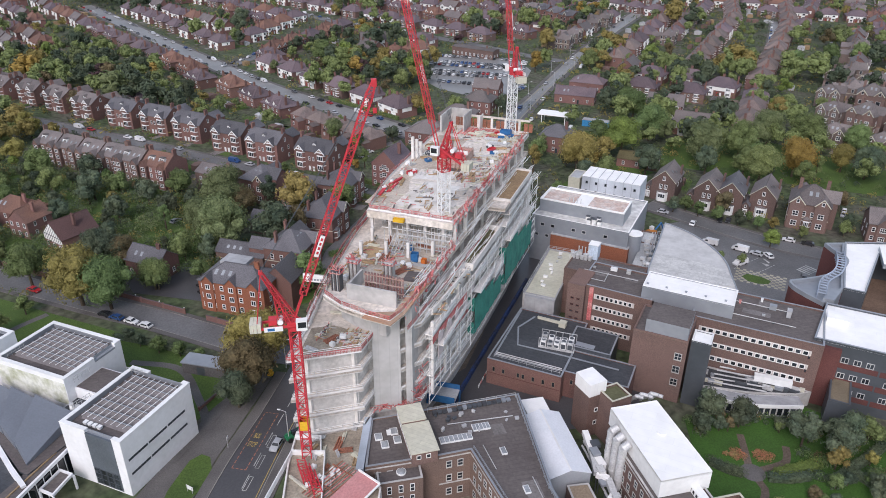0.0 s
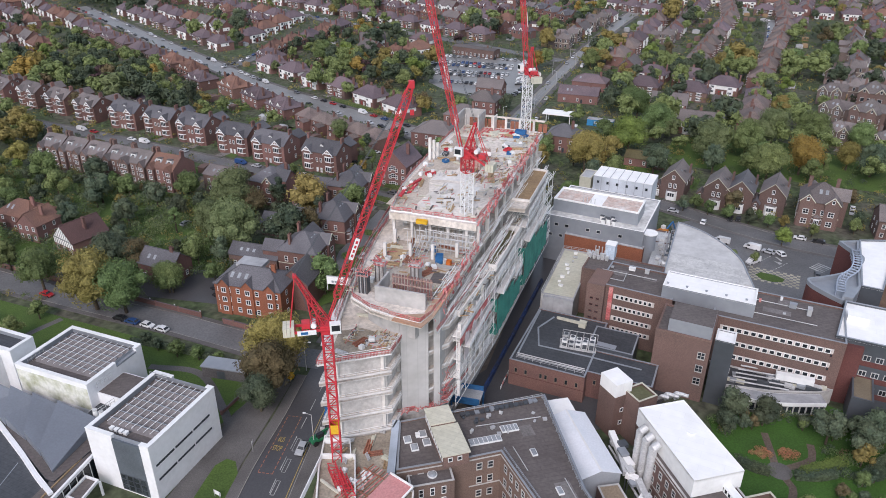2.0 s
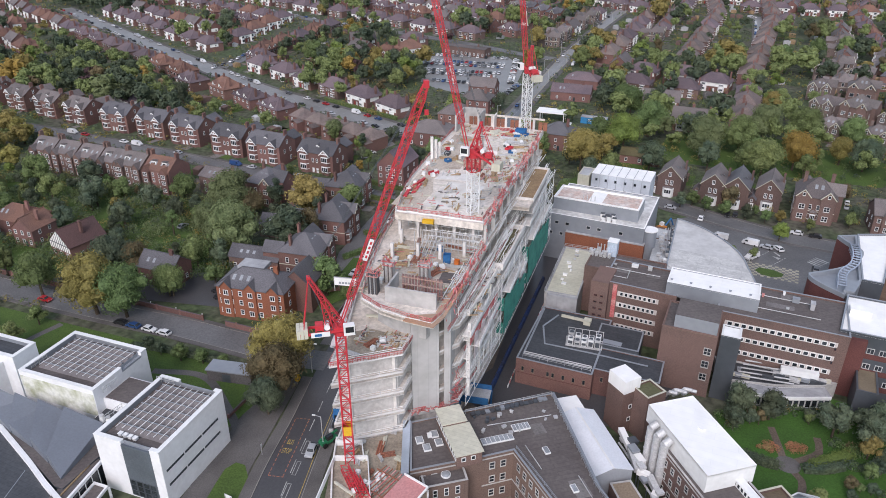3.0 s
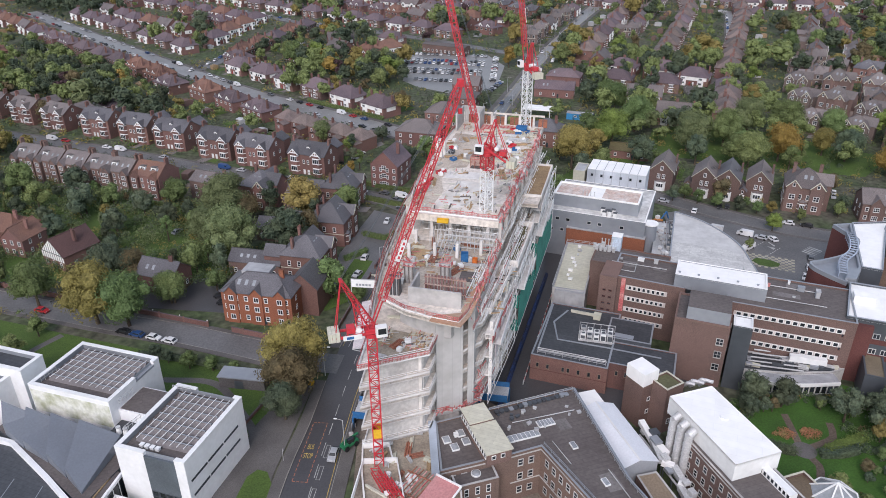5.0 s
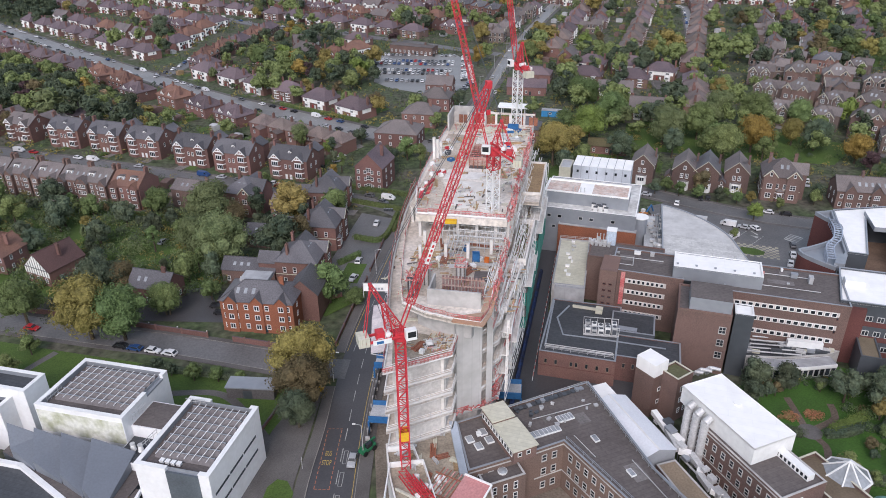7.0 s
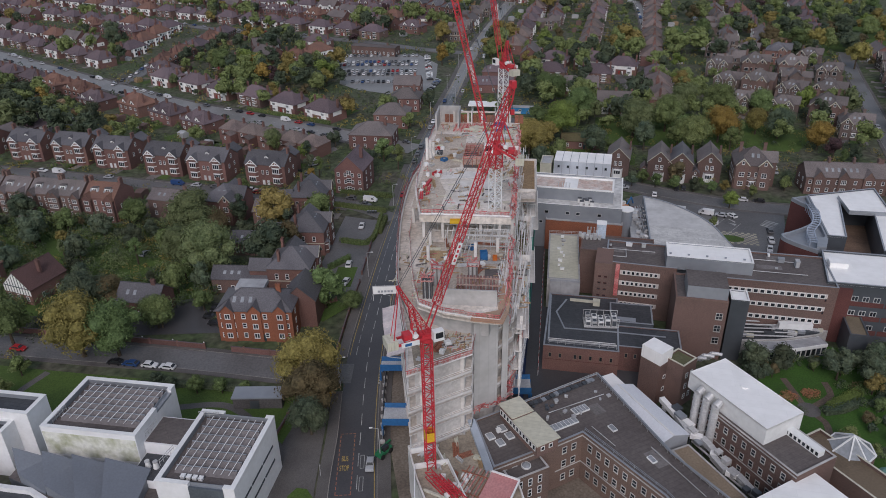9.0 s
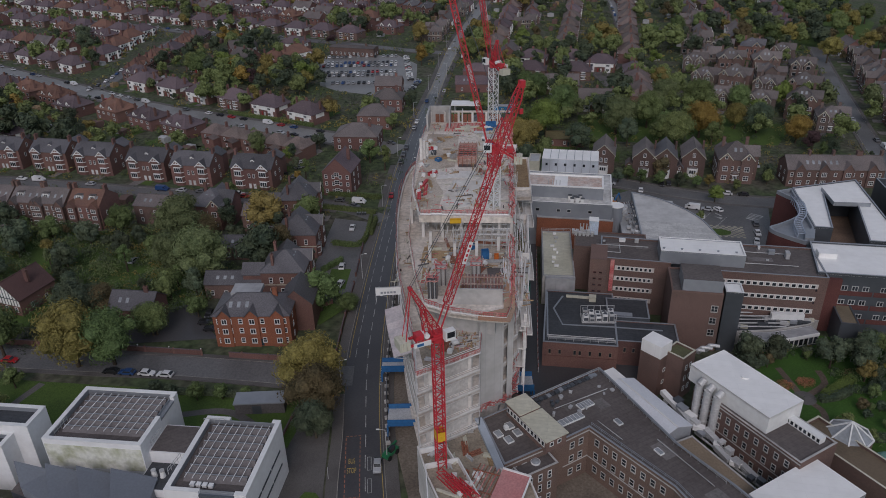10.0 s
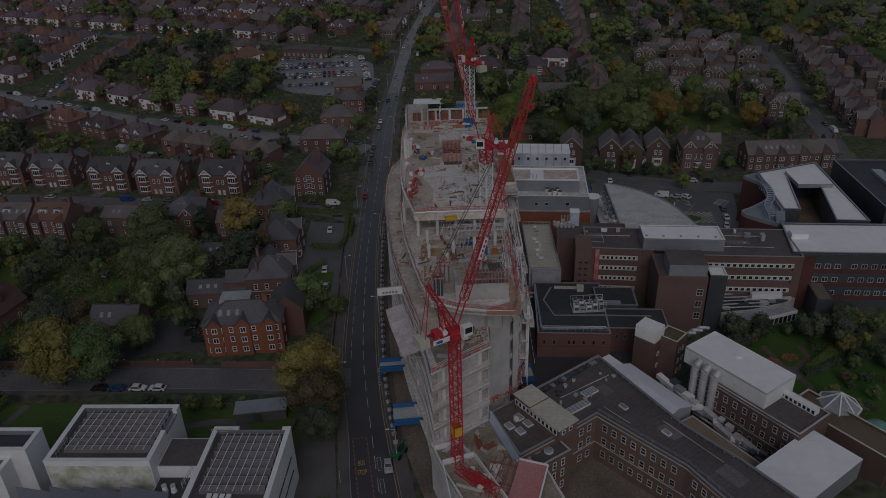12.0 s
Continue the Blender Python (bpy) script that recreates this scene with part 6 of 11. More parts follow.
for k in range(10):
    part("rebar", Geo().beam((2.4 + 1.1 * k, 60, 42.6), (2.9 + 1.1 * k, 67.5, 42.6), 0.35, 0.12), RED, site, "bright red bundle of bars")
    part("rebar", Geo().beam((2.2, 60.4 + 0.7 * k, 42.75), (13.2, 61.2 + 0.7 * k, 42.75), 0.12, 0.1), RED_FADED, site)
for k in range(18):
    column(-2.6 + 1.45 * k, 69.4, 42.4, 45.8) if k % 3 == 0 else part("wall_form", Geo().box(-2.6 + 1.45 * k, -1.4 + 1.45 * k, 69.2, 69.4, 42.4, 45.0), RUST, site)
part("tie_beam", Geo().box(3.8, 22.4, 69.1, 69.6, 45.6, 46.1), CONCRETE, site)
for u0, u1, v0, v1 in ((7.4, 7.65, 32.5, 43), (12.4, 12.65, 32.5, 43), (7.65, 12.4, 32.5, 32.75), (7.65, 12.4, 42.75, 43)):
    part("shaft_form", Geo().box(u0, u1, v0, v1, 42.4, 44.9), RUST_PALE, site, "dusty rust-brown shaft formwork")
part("pale_slab", Geo().prism([(5.4, 5), (9.5, 4.5), (16.4, 8), (16.0, 21), (7, 21.4), (5.2, 12)], 42.4, 42.46), MEMBRANE_OLD, site, "bright freshly poured floor patch")
part("trodden_slab", Geo().prism([(-2.4, 4), (4.4, 3), (4.8, 14), (2.4, 21), (2.4, 29), (6.8, 31), (6.8, 57), (-2.6, 58)], 42.38, 42.43), TRODDEN, site, "dusty tan strip of the upper deck")
part("pale_slab", Geo().prism([(2.6, 22), (7, 23), (15, 23.5), (15.5, 28.5), (3, 27)], 42.4, 42.44), CONCRETE_PALE, site)
part("formwork_beam", Geo().box(0.2, 21.2, -0.7, -0.1, 41.0, 42.6), CONCRETE, site)
part("platform", Geo().prism([(14.4, -34.6), (20.6, -35.2), (21.6, -31), (20.6, -30.0), (14.6, -32.6)], 36.7, 36.85), ORANGE_PLY, site, "orange plywood loading platform")
part("platform", Geo().prism([(19.4, -30.0), (21.6, -30.8), (21.9, -18), (19.8, -18)], 36.7, 36.85), ORANGE_PLY, site)
part("platform", Geo().box(1.5, 7.0, -12, -6.5, 36.62, 36.7), TIMBER, site)
part("soil_bed", Geo().box(23.0, 26.8, 29.4, 51.6, 36.6, 36.8), TIMBER, site, "brown insulation on the terrace")
part("terrace_wall", ring([(22.5, 29), (27.2, 29), (27.5, 52), (22.7, 52)], 0.25, 36.0, 37.3), CONCRETE_PALE, site)
part("soil_bed", Geo().box(22.4, 25.0, 2, 22, 30.8, 31.3), mat("green_brown_waste", (0.2, 0.18, 0.1), 0.95, vary=0.3), site)
part("terrace_wall", ring([(21.9, 1.0), (25.8, 1.0), (26.4, 23), (22.2, 23)], 0.35, 30.6, 32.3), CONCRETE_PALE, site)
part("terrace_wall", ring([(20.5, -20), (23.6, -20), (25.0, -1), (21.4, -1)], 0.3, 30.6, 32.0), CONCRETE_PALE, site)
part("white_kerb", Geo().strip(offset(LEFT_S, 0.0), offset(LEFT_S, -0.35), 30.7, 31.5), WHITE, site, "long curved white guard board")
part("sand_screed", Geo().prism([(4.6, -42.6), (14.0, -36.2), (14.2, -31.6), (6.2, -30.6), (2.4, -33)], 30.8, 30.83), DUST, site, "tan sandy screed")
for z in (16.7, 21.4, 26.1):
    for v0, v1, du in ((-22, -12, 0.1), (-11, -2, 0.2), (-1, 9, 0.3), (10, 21, 0.4), (24, 34, 0.4), (35, 46, 0.4)):
        part("balcony", Geo().box(22.4 + v0 * 0.04, 25.1 + du + v0 * 0.045, v0, v1, z - 0.36, z + 0.018), CONCRETE_PALE, site)
        part("balcony_upstand", Geo().box(24.95 + du + v0 * 0.045, 25.15 + du + v0 * 0.045, v0, v1, z, z + 0.6), CONCRETE_PALE, site)
        for up in (0.95, 1.35):
            part("guard_rail", Geo().box(25.0 + du + v0 * 0.045, 25.08 + du + v0 * 0.045, v0, v1, z + up, z + up + 0.1), MEMBRANE, site)
        for k in range(5):
            part("guard_post", Geo().box(25.0 + du + v0 * 0.045, 25.1 + du + v0 * 0.045, v0 + (v1 - v0 - 0.1) * k / 4, v0 + (v1 - v0 - 0.1) * k / 4 + 0.1, z + 0.6, z + 1.45), MEMBRANE, site)
# loading ledges that stand out over the netting
for v0, v1, u0, u1, z in ((-24, -9, 23.2, 25.0, 28.4), (-20, -4, 24.0, 25.9, 23.6), (1.5, 22, 24.6, 26.2, 28.4), (3, 15, 25.4, 27.3, 24.0), (15.5, 24, 25.4, 27.4, 21.6), (25, 44, 25.2, 27.4, 31.4), (27, 40, 26.0, 28.2, 26.6), (40, 54, 26.0, 28.3, 25.2), (27, 52, 25.4, 27.6, 34.0)):
    part("loading_ledge", Geo().box(u0, u1, v0, v1, z - 0.22, z), CONCRETE_PALE, site, "pale boarded ledge over the lane")
    part("toe_board", Geo().box(u1 - 0.12, u1 + 0.03, v0, v1, z - 0.3, z + 0.55), WHITE, site)
    part("guard_rail", Geo().box(u1 - 0.1, u1 - 0.02, v0, v1, z + 1.05, z + 1.15), MEMBRANE, site)
    n = max(2, round((v1 - v0) / 2.6))
    for k in range(n + 1):
        w = v0 + (v1 - v0 - 0.1) * k / n
        part("guard_post", Geo().box(u1 - 0.12, u1 - 0.02, w, w + 0.1, z, z + 1.2), MEMBRANE, site)
    for k in range(3):
        w = v0 + (v1 - v0) * (k + 0.5) / 3
        part("bracket", Geo().beam((u0 - 1.2, w, z - 2.0), (u1 - 0.2, w, z - 0.2), 0.14), SILVER, site)
# scaffold, props and netting
scaf = thing("scaffold", "steel tube scaffold with green netting along the lane side", "scaffold", "", BM)
pole = None
for v in np.arange(-24, 62, 6.0):
    u = 25.9 + 0.03 * v if v > -2 else 25.6 + 0.06 * v
    m = Matrix.Translation((u, v, 10.5)) @ Matrix.Diagonal((1, 1, 19.5 if v < 25 else 23.5, 1))
    if pole is None:
        pole = part("standard", Geo().beam((0, 0, 0), (0, 0, 1), 0.1), MEMBRANE, scaf, "", m)
    else:
        share("standard", pole, scaf, m)
for z in np.arange(10.7, 30, 2.1):
    run = [(24.2, -24), (25.9, 0), (27.7, 60)]
    part("ledger", Geo().strip(offset(run, 0.045), offset(run, -0.045), z - 0.045, z + 0.045), MEMBRANE, scaf)
for v0, v1, z0, z1 in ((1.5, 9, 13, 23.0), (9, 16, 13, 20.8), (16, 23, 13, 18.6), (27, 38, 13, 24.2), (38, 47, 13, 22.4), (47, 54, 13, 21.0)):
    n = 7
    gg = Geo()
    for i in range(n):
        a, b = v0 + (v1 - v0) * i / n, v0 + (v1 - v0) * (i + 1) / n
        ua, ub = 26.3 + 0.03 * a + 0.1 * math.sin(2.1 * i), 26.3 + 0.03 * b + 0.1 * math.sin(2.1 * (i + 1))
        gg.add([(ua, a, z0), (ub, b, z0), (ub, b, z1), (ua, a, z1), (ua + 0.03, a, z0), (ub + 0.03, b, z0), (ub + 0.03, b, z1), (ua + 0.03, a, z1)], [(0, 1, 2, 3), (7, 6, 5, 4), (3, 2, 6, 7)])
    part("netting", gg, GREEN_NET, scaf, "green debris netting")
    if v0 in (1.5, 27):
        part("netting", Geo().box(24.6, 26.2 + 0.03 * v0, v0 - 0.04, v0, z0, z0 + 3.2).box(24.6, 26.2 + 0.03 * v0, v0 - 0.04, v0, z0 + 6.4, z1), GREEN_NET, scaf)
for k in range(5):
    part("plastic_sheet", Geo().box(24.7 + 0.2 * k, 24.8 + 0.2 * k, -20 + 5 * k, -17 + 5 * k, 20 + 1.1 * k, 26), PINK_SHEET, scaf)
g = Geo()
for k in range(70):
    u, v = rng.uniform(1, 21), rng.uniform(1.5, 9)
    g.beam((u, v, 36.6), (u + rng.uniform(-0.3, 0.3), v, 41.8), 0.09)
part("prop", g, SILVER, scaf, "slim steel props under the top slab")
for z in (38.0, 39.6, 41.0):
    part("ledger", Geo().beam((3, 1.4, z), (21, 1.4, z), 0.1).beam((9, -0.6, z), (21, -0.6, z), 0.12), MEMBRANE, scaf)
for k in range(12):
    part("brace", Geo().beam((6 + 1.3 * k, 0.2, 36.6), (6.9 + 1.3 * k, -1.6, 40.4), 0.1), MEMBRANE, scaf)
fan = thing("protection_fan", "sloping protection fan of pale plastic sheeting on steel brackets", "protection fan", "", BM)
side_at = lambda v: float(np.interp(v, [-33, -20.3, -5.4, 8], [1.6, -1.7, -4.7, -6.6]))
for k in range(9):
    v0, v1 = -32.0 + 1.95 * k, -32.0 + 1.95 * (k + 1)
    a, b = side_at(v0) - 0.1, side_at(v1) - 0.1
    z0, z1 = 26.6 + 0.15 * math.sin(2.3 * k), 26.6 + 0.15 * math.sin(2.3 * (k + 1))
    part("plastic_sheet", Geo().add([(a, v0, z0 + 0.6), (b, v1, z1 + 0.6), (b - 1.9, v1, z1 - 0.6), (a - 1.9, v0, z0 - 0.6), (b - 3.9, v1, z1 - 0.9), (a - 3.9, v0, z0 - 0.9), (a, v0, z0 + 0.52), (b, v1, z1 + 0.52), (b - 3.9, v1, z1 - 0.98), (a - 3.9, v0, z0 - 0.98)],
         [(0, 3, 2, 1), (3, 5, 4, 2), (5, 9, 8, 4), (6, 7, 8, 9)]), PINK_SHEET, fan)
    part("bracket", Geo().beam((a, v0, 25.2), (a - 3.9, v0, z0 - 1.05), 0.12).beam((a, v0, z0 + 0.4), (a - 3.9, v0, z0 - 1.0), 0.1), SILVER, fan)
for z in (12.4, 17.0, 21.6, 28.4, 31.6):
    run = [(side_at(v) - 0.3, v) for v in np.arange(-33, 8.1, 2.0)]
    part("guard_board", Geo().strip(offset(run, 0.04), offset(run, -0.04), z, z + 0.35), MEMBRANE, fan)
mesh_sheet = thing("safety_mesh", "long red safety mesh with white squares along a floor's edge", "safety mesh", "", BM)
for k in range(8):
    v0 = -22.6 + 2.5 * k
    u0 = 24.5 + 0.05 * (v0 + 22.6)
    part("mesh", Geo().add([(u0, v0, 25.2), (u0 + 0.12, v0 + 2.46, 25.2), (u0 + 0.12, v0 + 2.46, 27.0), (u0, v0, 27.0), (u0 - 0.04, v0, 25.2), (u0 + 0.08, v0 + 2.46, 25.2), (u0 + 0.08, v0 + 2.46, 27.0), (u0 - 0.04, v0, 27.0)],
         [(0, 1, 2, 3), (7, 6, 5, 4), (3, 2, 6, 7), (0, 3, 7, 4), (1, 5, 6, 2)]), RED_FADED, mesh_sheet)
    if k % 2:
        part("white_square", Geo().box(u0 + 0.1, u0 + 0.16, v0 + 0.5, v0 + 1.5, 25.8, 26.5), WHITE, mesh_sheet)
banner = thing("site_banner", "white hoarding banner with a plain grey mark", "banner", "", BM @ pose(-5.4, -16.8, 30.5, 0, 0, 8))
part("board", Geo().box(-2.7, 2.7, -0.05, 0.05, 0.6, 2.5), WHITE, banner)
part("frame", Geo().box(-2.8, -2.7, -0.1, 0.1, -1, 2.6).box(2.7, 2.8, -0.1, 0.1, -1, 2.6).box(-2.8, 2.8, -0.1, 0.1, 2.5, 2.62), SILVER, banner)
for k in range(5):
    part("plain_mark", Geo().box(-1.7 + 0.7 * k, -1.2 + 0.7 * k, -0.08, -0.04, 1.0, 1.5), GREY_METAL, banner)
# edge barriers: red mesh panels with white foot strips
def grid_panel():
    """A mesh panel: toe board, rails and upright bars as one grid with two faces."""
    xs = sorted({-1.2, 1.2} | {round(-1.2 + 0.2886 * k + e, 4) for k in range(1, 8) for e in (0.045, 0.135)})
    zs = [0.0, 0.28, 0.58, 0.66, 0.95, 1.1]
    nx, n = len(xs), len(xs) * len(zs)
    g = Geo()
    g.v = [(x, y, z) for y in (-0.03, 0.03) for z in zs for x in xs]
    for j in range(5):
        for i in range(nx - 1):
            if j in (0, 2, 4) or xs[i + 1] - xs[i] < 0.1:
                q = (j * nx + i, j * nx + i + 1, (j + 1) * nx + i + 1, (j + 1) * nx + i)
                g.f += [q, tuple(n + c for c in q[::-1])]
                g.m += [1 if j == 0 else 0] * 2
    top = [(len(zs) - 1) * nx + i for i in range(nx)]
    g.f += [(top[i], top[i + 1], n + top[i + 1], n + top[i]) for i in range(nx - 1)]
    g.m += [0] * (nx - 1)
    return g


bar_mesh = grid_panel()
guard = thing("edge_protection", "red mesh edge barriers along the open floors", "barrier", "", BM)
bp = None


def barriers(line, z, closed=False, keep=lambda u, v: True):
    global bp
    pts = line + [line[0]] if closed else line
    for a, b in zip(pts, pts[1:]):
        d = math.dist(a, b)
        n = max(1, round(d / 2.45))
        for k in range(n):
            t = (k + 0.5) / n
            u, v = a[0] + (b[0] - a[0]) * t, a[1] + (b[1] - a[1]) * t
            if keep(u, v):
                m = pose(u, v, z + rng.uniform(-0.05, 0.1), rng.uniform(-7, 7), 0, math.degrees(math.atan2(b[1] - a[1], b[0] - a[0])))
                m = m @ Matrix.Diagonal((d / n / 2.45, 1, rng.uniform(1.0, 1.25), 1))
                if bp is None:
                    bp = part("barrier_panel", bar_mesh, [RED_FADED, WHITE], guard, "", m)
                else:
                    share("barrier_panel", bp, guard, m)


barriers(shrink(FC, 0.4), 42.5, True, lambda u, v: v < 66)
barriers(shrink(FB, 0.3), 36.7, True, lambda u, v: (v < 2) or (v < 68 and u < 1))
barriers([(3.3, -44.6), (15.05, -36.5), (15.05, -31.2)], 30.35)
barriers([(3.1, -44.6), (1.4, -33), (-1.9, -20.3)], 30.35)
barriers([(14.9, -31.6), (19.6, -28.4), (22.6, -24), (24.2, -12)], 12.2)
barriers([(21.9, -30), (22.4, -20), (23.2, -8), (23.6, 0), (24, 20)], 32.2)
barriers([(23.6, -24), (24.7, -12)], 24.0)
barriers([(24.3, -16), (25.3, 0)], 20.0)
barriers(LEFT_S[::2], 31.5)
barriers(LEFT_S[::2], 33.4, False, lambda u, v: v < 40)
g = Geo()
for k in range(130):
    t = rng.random()
    u, v, z = (15.0 + 6.5 * t, -31.6 + 4.5 * t, 12.2) if k % 2 else (21.0 + 1.8 * rng.random(), -27 + 6 * rng.random(), 12.0 + 9 * rng.random() ** 2)
    g.beam((u, v, z + rng.uniform(0, 0.8)), (u + rng.uniform(-1.4, 1.4), v + rng.uniform(-1.4, 1.4), z + rng.uniform(0, 1.6)), rng.uniform(0.06, 0.22), 0.06)
tagged(part("sagging_netting", g, RED_FADED, None, "", BM), "tangled red safety netting round the stair core's foot", "netting", kind="stuff")


# loose things on the floors
def stack(label, u, v, z, ang, l, w, n, m, name="timber_stack", category="timber"):
    t = thing(name, label, category, "", BM @ pose(u, v, z, 0, 0, ang))
    for e in (-1, 1):
        part("bearer", Geo().box(e * l * 0.31 - 0.1, e * l * 0.31 + 0.1, -w / 2, w / 2, 0, 0.12), TIMBER, t)
    for k in range(n):
        y = -w / 2 + w * (k + 0.5) / n
        part("length", Geo().box(-l / 2 + rng.uniform(-0.3, 0.3), l / 2 + rng.uniform(-0.3, 0.3), y - w / n * 0.42, y + w / n * 0.42, 0.12, 0.12 + rng.uniform(0.15, 0.5)), m, t)


def bag(u, v, z):
    t = thing("bulk_bag", "white bulk bag of building material", "bag", "bulk bags", BM @ pose(u, v, z, 0, 0, rng.uniform(0, 90)))
    s = rng.uniform(0.4, 0.6)
    part("sack", Geo().prism([(-s, -s), (s, -s * 1.1), (s * 1.05, s), (-s * 0.9, s * 1.1)], 0, 0.8), WHITE, t)
    part("flap", Geo().prism([(-s * 0.8, -s * 0.8), (s * 0.7, -s * 0.8), (0.2, s * 0.7)], 0.8, 1.0), WHITE, t)


def skip(label, u, v, z, ang, l, w, h, m):
    t = thing("steel_box", label, "container", "", BM @ pose(u, v, z, 0, 0, ang))
    part("floor", Geo().box(-l / 2, l / 2, -w / 2, w / 2, 0.05, 0.15), m, t)
    for a, b, c, d in ((-l / 2, l / 2, -w / 2, -w / 2 + 0.08), (-l / 2, l / 2, w / 2 - 0.08, w / 2), (-l / 2, -l / 2 + 0.08, -w / 2, w / 2), (l / 2 - 0.08, l / 2, -w / 2, w / 2)):
        part("side", Geo().box(a, b, c, d, 0.1, h), m, t)


AREAS = [((-1.5, 9, 1.5, 28), 42.4, 10), ((13.5, 26, 21, 66), 42.4, 28), ((-2.5, 30, 6.5, 60), 42.4, 20), ((3, -24, 20, -2), 36.6, 18), ((5, -40, 13, -33), 30.8, 4), ((2.5, -30, 6, 0), 30.8, 4)]
for (u0, v0, u1, v1), z, n in AREAS:
    for k in range(n):
        u, v, r = rng.uniform(u0, u1), rng.uniform(v0, v1), rng.random()
        if r < 0.5:
            stack(rng.choice(["loose stack of formwork timber", "stack of steel lengths", "pile of pale scaffold boards"]), u, v, z, rng.choice([0, 90]) + rng.uniform(-25, 25), rng.uniform(1.8, 4.6), rng.uniform(0.6, 1.8), rng.randint(3, 6), rng.choice([TIMBER, TIMBER, SILVER, MEMBRANE_GREY, RUST, FELT_CREAM]))
        elif r < 0.75:
            bag(u, v, z)
        else:
            skip("open steel box with building waste", u, v, z, rng.uniform(0, 90), rng.uniform(1.2, 2.6), rng.uniform(0.9, 1.6), rng.uniform(0.5, 1.0), rng.choice([RED, SILVER, DARK_METAL, TIMBER, BLUE]))
for u, v, ang in ((-1.0, 12, 96), (-0.4, 18, 78), (0.4, 14.5, 92)):
    stack("long red steel formwork beams", u, v, 42.45, ang, 6.2, 0.9, 2, RED, "formwork_beam_stack", "formwork")
for k in range(3):
    stack("upright pale scaffold frames", -0.6 + 0.5 * k, 41 + 0.6 * k, 42.4, 85, 2.0, 0.8, 4, WHITE)
    t = thing("column_form", "tall pale column formwork standing on the slab", "formwork", "column forms", BM @ pose(-2.6 + 0.7 * k, 36 + 1.2 * k, 42.4))
    part("panel", Geo().box(-0.35, 0.35, -0.35, 0.35, 0, 6.2 - k), CONCRETE_PALE, t)
    part("brace", Geo().beam((0.3, 0, 4), (2.0, 0.5, 0), 0.12), SILVER, t)
skip("yellow dumper skip on the deck", 8.6, -1.6, 41.4, 4, 2.6, 1.0, 0.9, YELLOW)
skip("blue water tank on the deck", 15.5, -9.5, 36.6, 10, 1.6, 1.4, 2.0, BLUE)
skip("blue store box at the slab's end", 16.2, 64.5, 42.4, 0, 3.2, 2.0, 1.6, BLUE)
skip("orange plant on the deck", 18.0, -10.5, 36.6, 0, 1.0, 1.0, 1.5, mat("orange_paint", (0.75, 0.2, 0.04), 0.6))
for k in range(7):
    stack("long pale planks and tubes", rng.uniform(8, 19), rng.uniform(52, 66), 42.45, rng.choice([0, 90]) + rng.uniform(-8, 8), 5.5, 1.8, 5, rng.choice([TIMBER, FELT_CREAM, SILVER]))

# small debris past counting: offcuts, tubes, boards and bars
for name, m, n in (("pale_offcuts", FELT_CREAM, 460), ("timber_offcuts", TIMBER, 420), ("steel_offcuts", CONCRETE_GREY, 460), ("red_offcuts", RED_FADED, 200), ("dark_offcuts", FELT_BROWN, 170)):
    g = Geo()
    for k in range(n):
        (u0, v0, u1, v1), z = rng.choice([((-2, 3, 21, 68), 42.42), ((-2, 3, 21, 68), 42.42), ((13, 24, 21.4, 68), 42.42), ((2, -28, 20, 0), 36.62), ((2, -28, 20, 0), 36.62), ((5, -36, 14, -31), 30.82), ((-5, -12, 2, 50), 30.82), ((22.2, -20, 25, 50), 30.82)])
        u, v, a = rng.uniform(u0, u1), rng.uniform(v0, v1), rng.choice([0.0, 1.57]) + rng.uniform(-0.3, 0.3)
        for again in range(6):
            if noise.noise(Vector((u * 0.22, v * 0.16, z))) > 0.08 or min(u - u0, u1 - u) < 1.2:
                break
            u, v = rng.uniform(u0, u1), rng.uniform(v0, v1)
        l = rng.uniform(0.3, 2.6)
        w = rng.uniform(0.08, 0.4) * (0.5 if name == "red_offcuts" else 1)
        g.beam((u - math.cos(a) * l / 2, v - math.sin(a) * l / 2, z + 0.12), (u + math.cos(a) * l / 2, v + math.sin(a) * l / 2, z + rng.uniform(0.1, 0.5)), w, 0.14)
    tagged(part(name, g, m, None, "", BM), "scattered " + name.replace("_", " ") + " on the open floors", "debris", kind="stuff")
g = Geo()
for k in range(850):
    v = rng.uniform(-26, 60)
    z = rng.choice([12, 16.7, 21.4, 26.1, 30.8, 33, 36.6]) + rng.uniform(0.1, 1.3)
    u = (25.5 + 0.06 * v if v < 0 else 25.7 + 0.03 * v) - rng.uniform(0, 2.0) - max(0, z - 31) * 0.5
    if rng.random() < 0.95:
        g.beam((u, v, z), (u + 0.03 * rng.uniform(1.5, 6), v + rng.uniform(2.5, 8), z + rng.uniform(-0.1, 0.1)), 0.1)
    else:
        g.beam((u, v, z), (u + rng.uniform(-0.2, 0.2), v + rng.uniform(-0.4, 0.4), z + rng.uniform(1, 2.4)), 0.09)
tagged(part("scaffold_tubes", g, MEMBRANE, None, "", BM), "pale scaffold tubes and guard rails along the floors", "scaffold tubes", kind="stuff")
g = Geo()
for k in range(520):
    v = rng.uniform(-30, 62)
    u = 21.3 + 0.01 * v + rng.uniform(-0.4, 0.8)
    z = (42.4 if v > 0 else 36.6) + rng.uniform(-1.5, 1.2)
    g.beam((u, v, z), (u + rng.uniform(-0.5, 0.5), v + rng.uniform(-1.5, 1.5), z + rng.uniform(-1.2, 1.4)), rng.uniform(0.08, 0.35), 0.08)
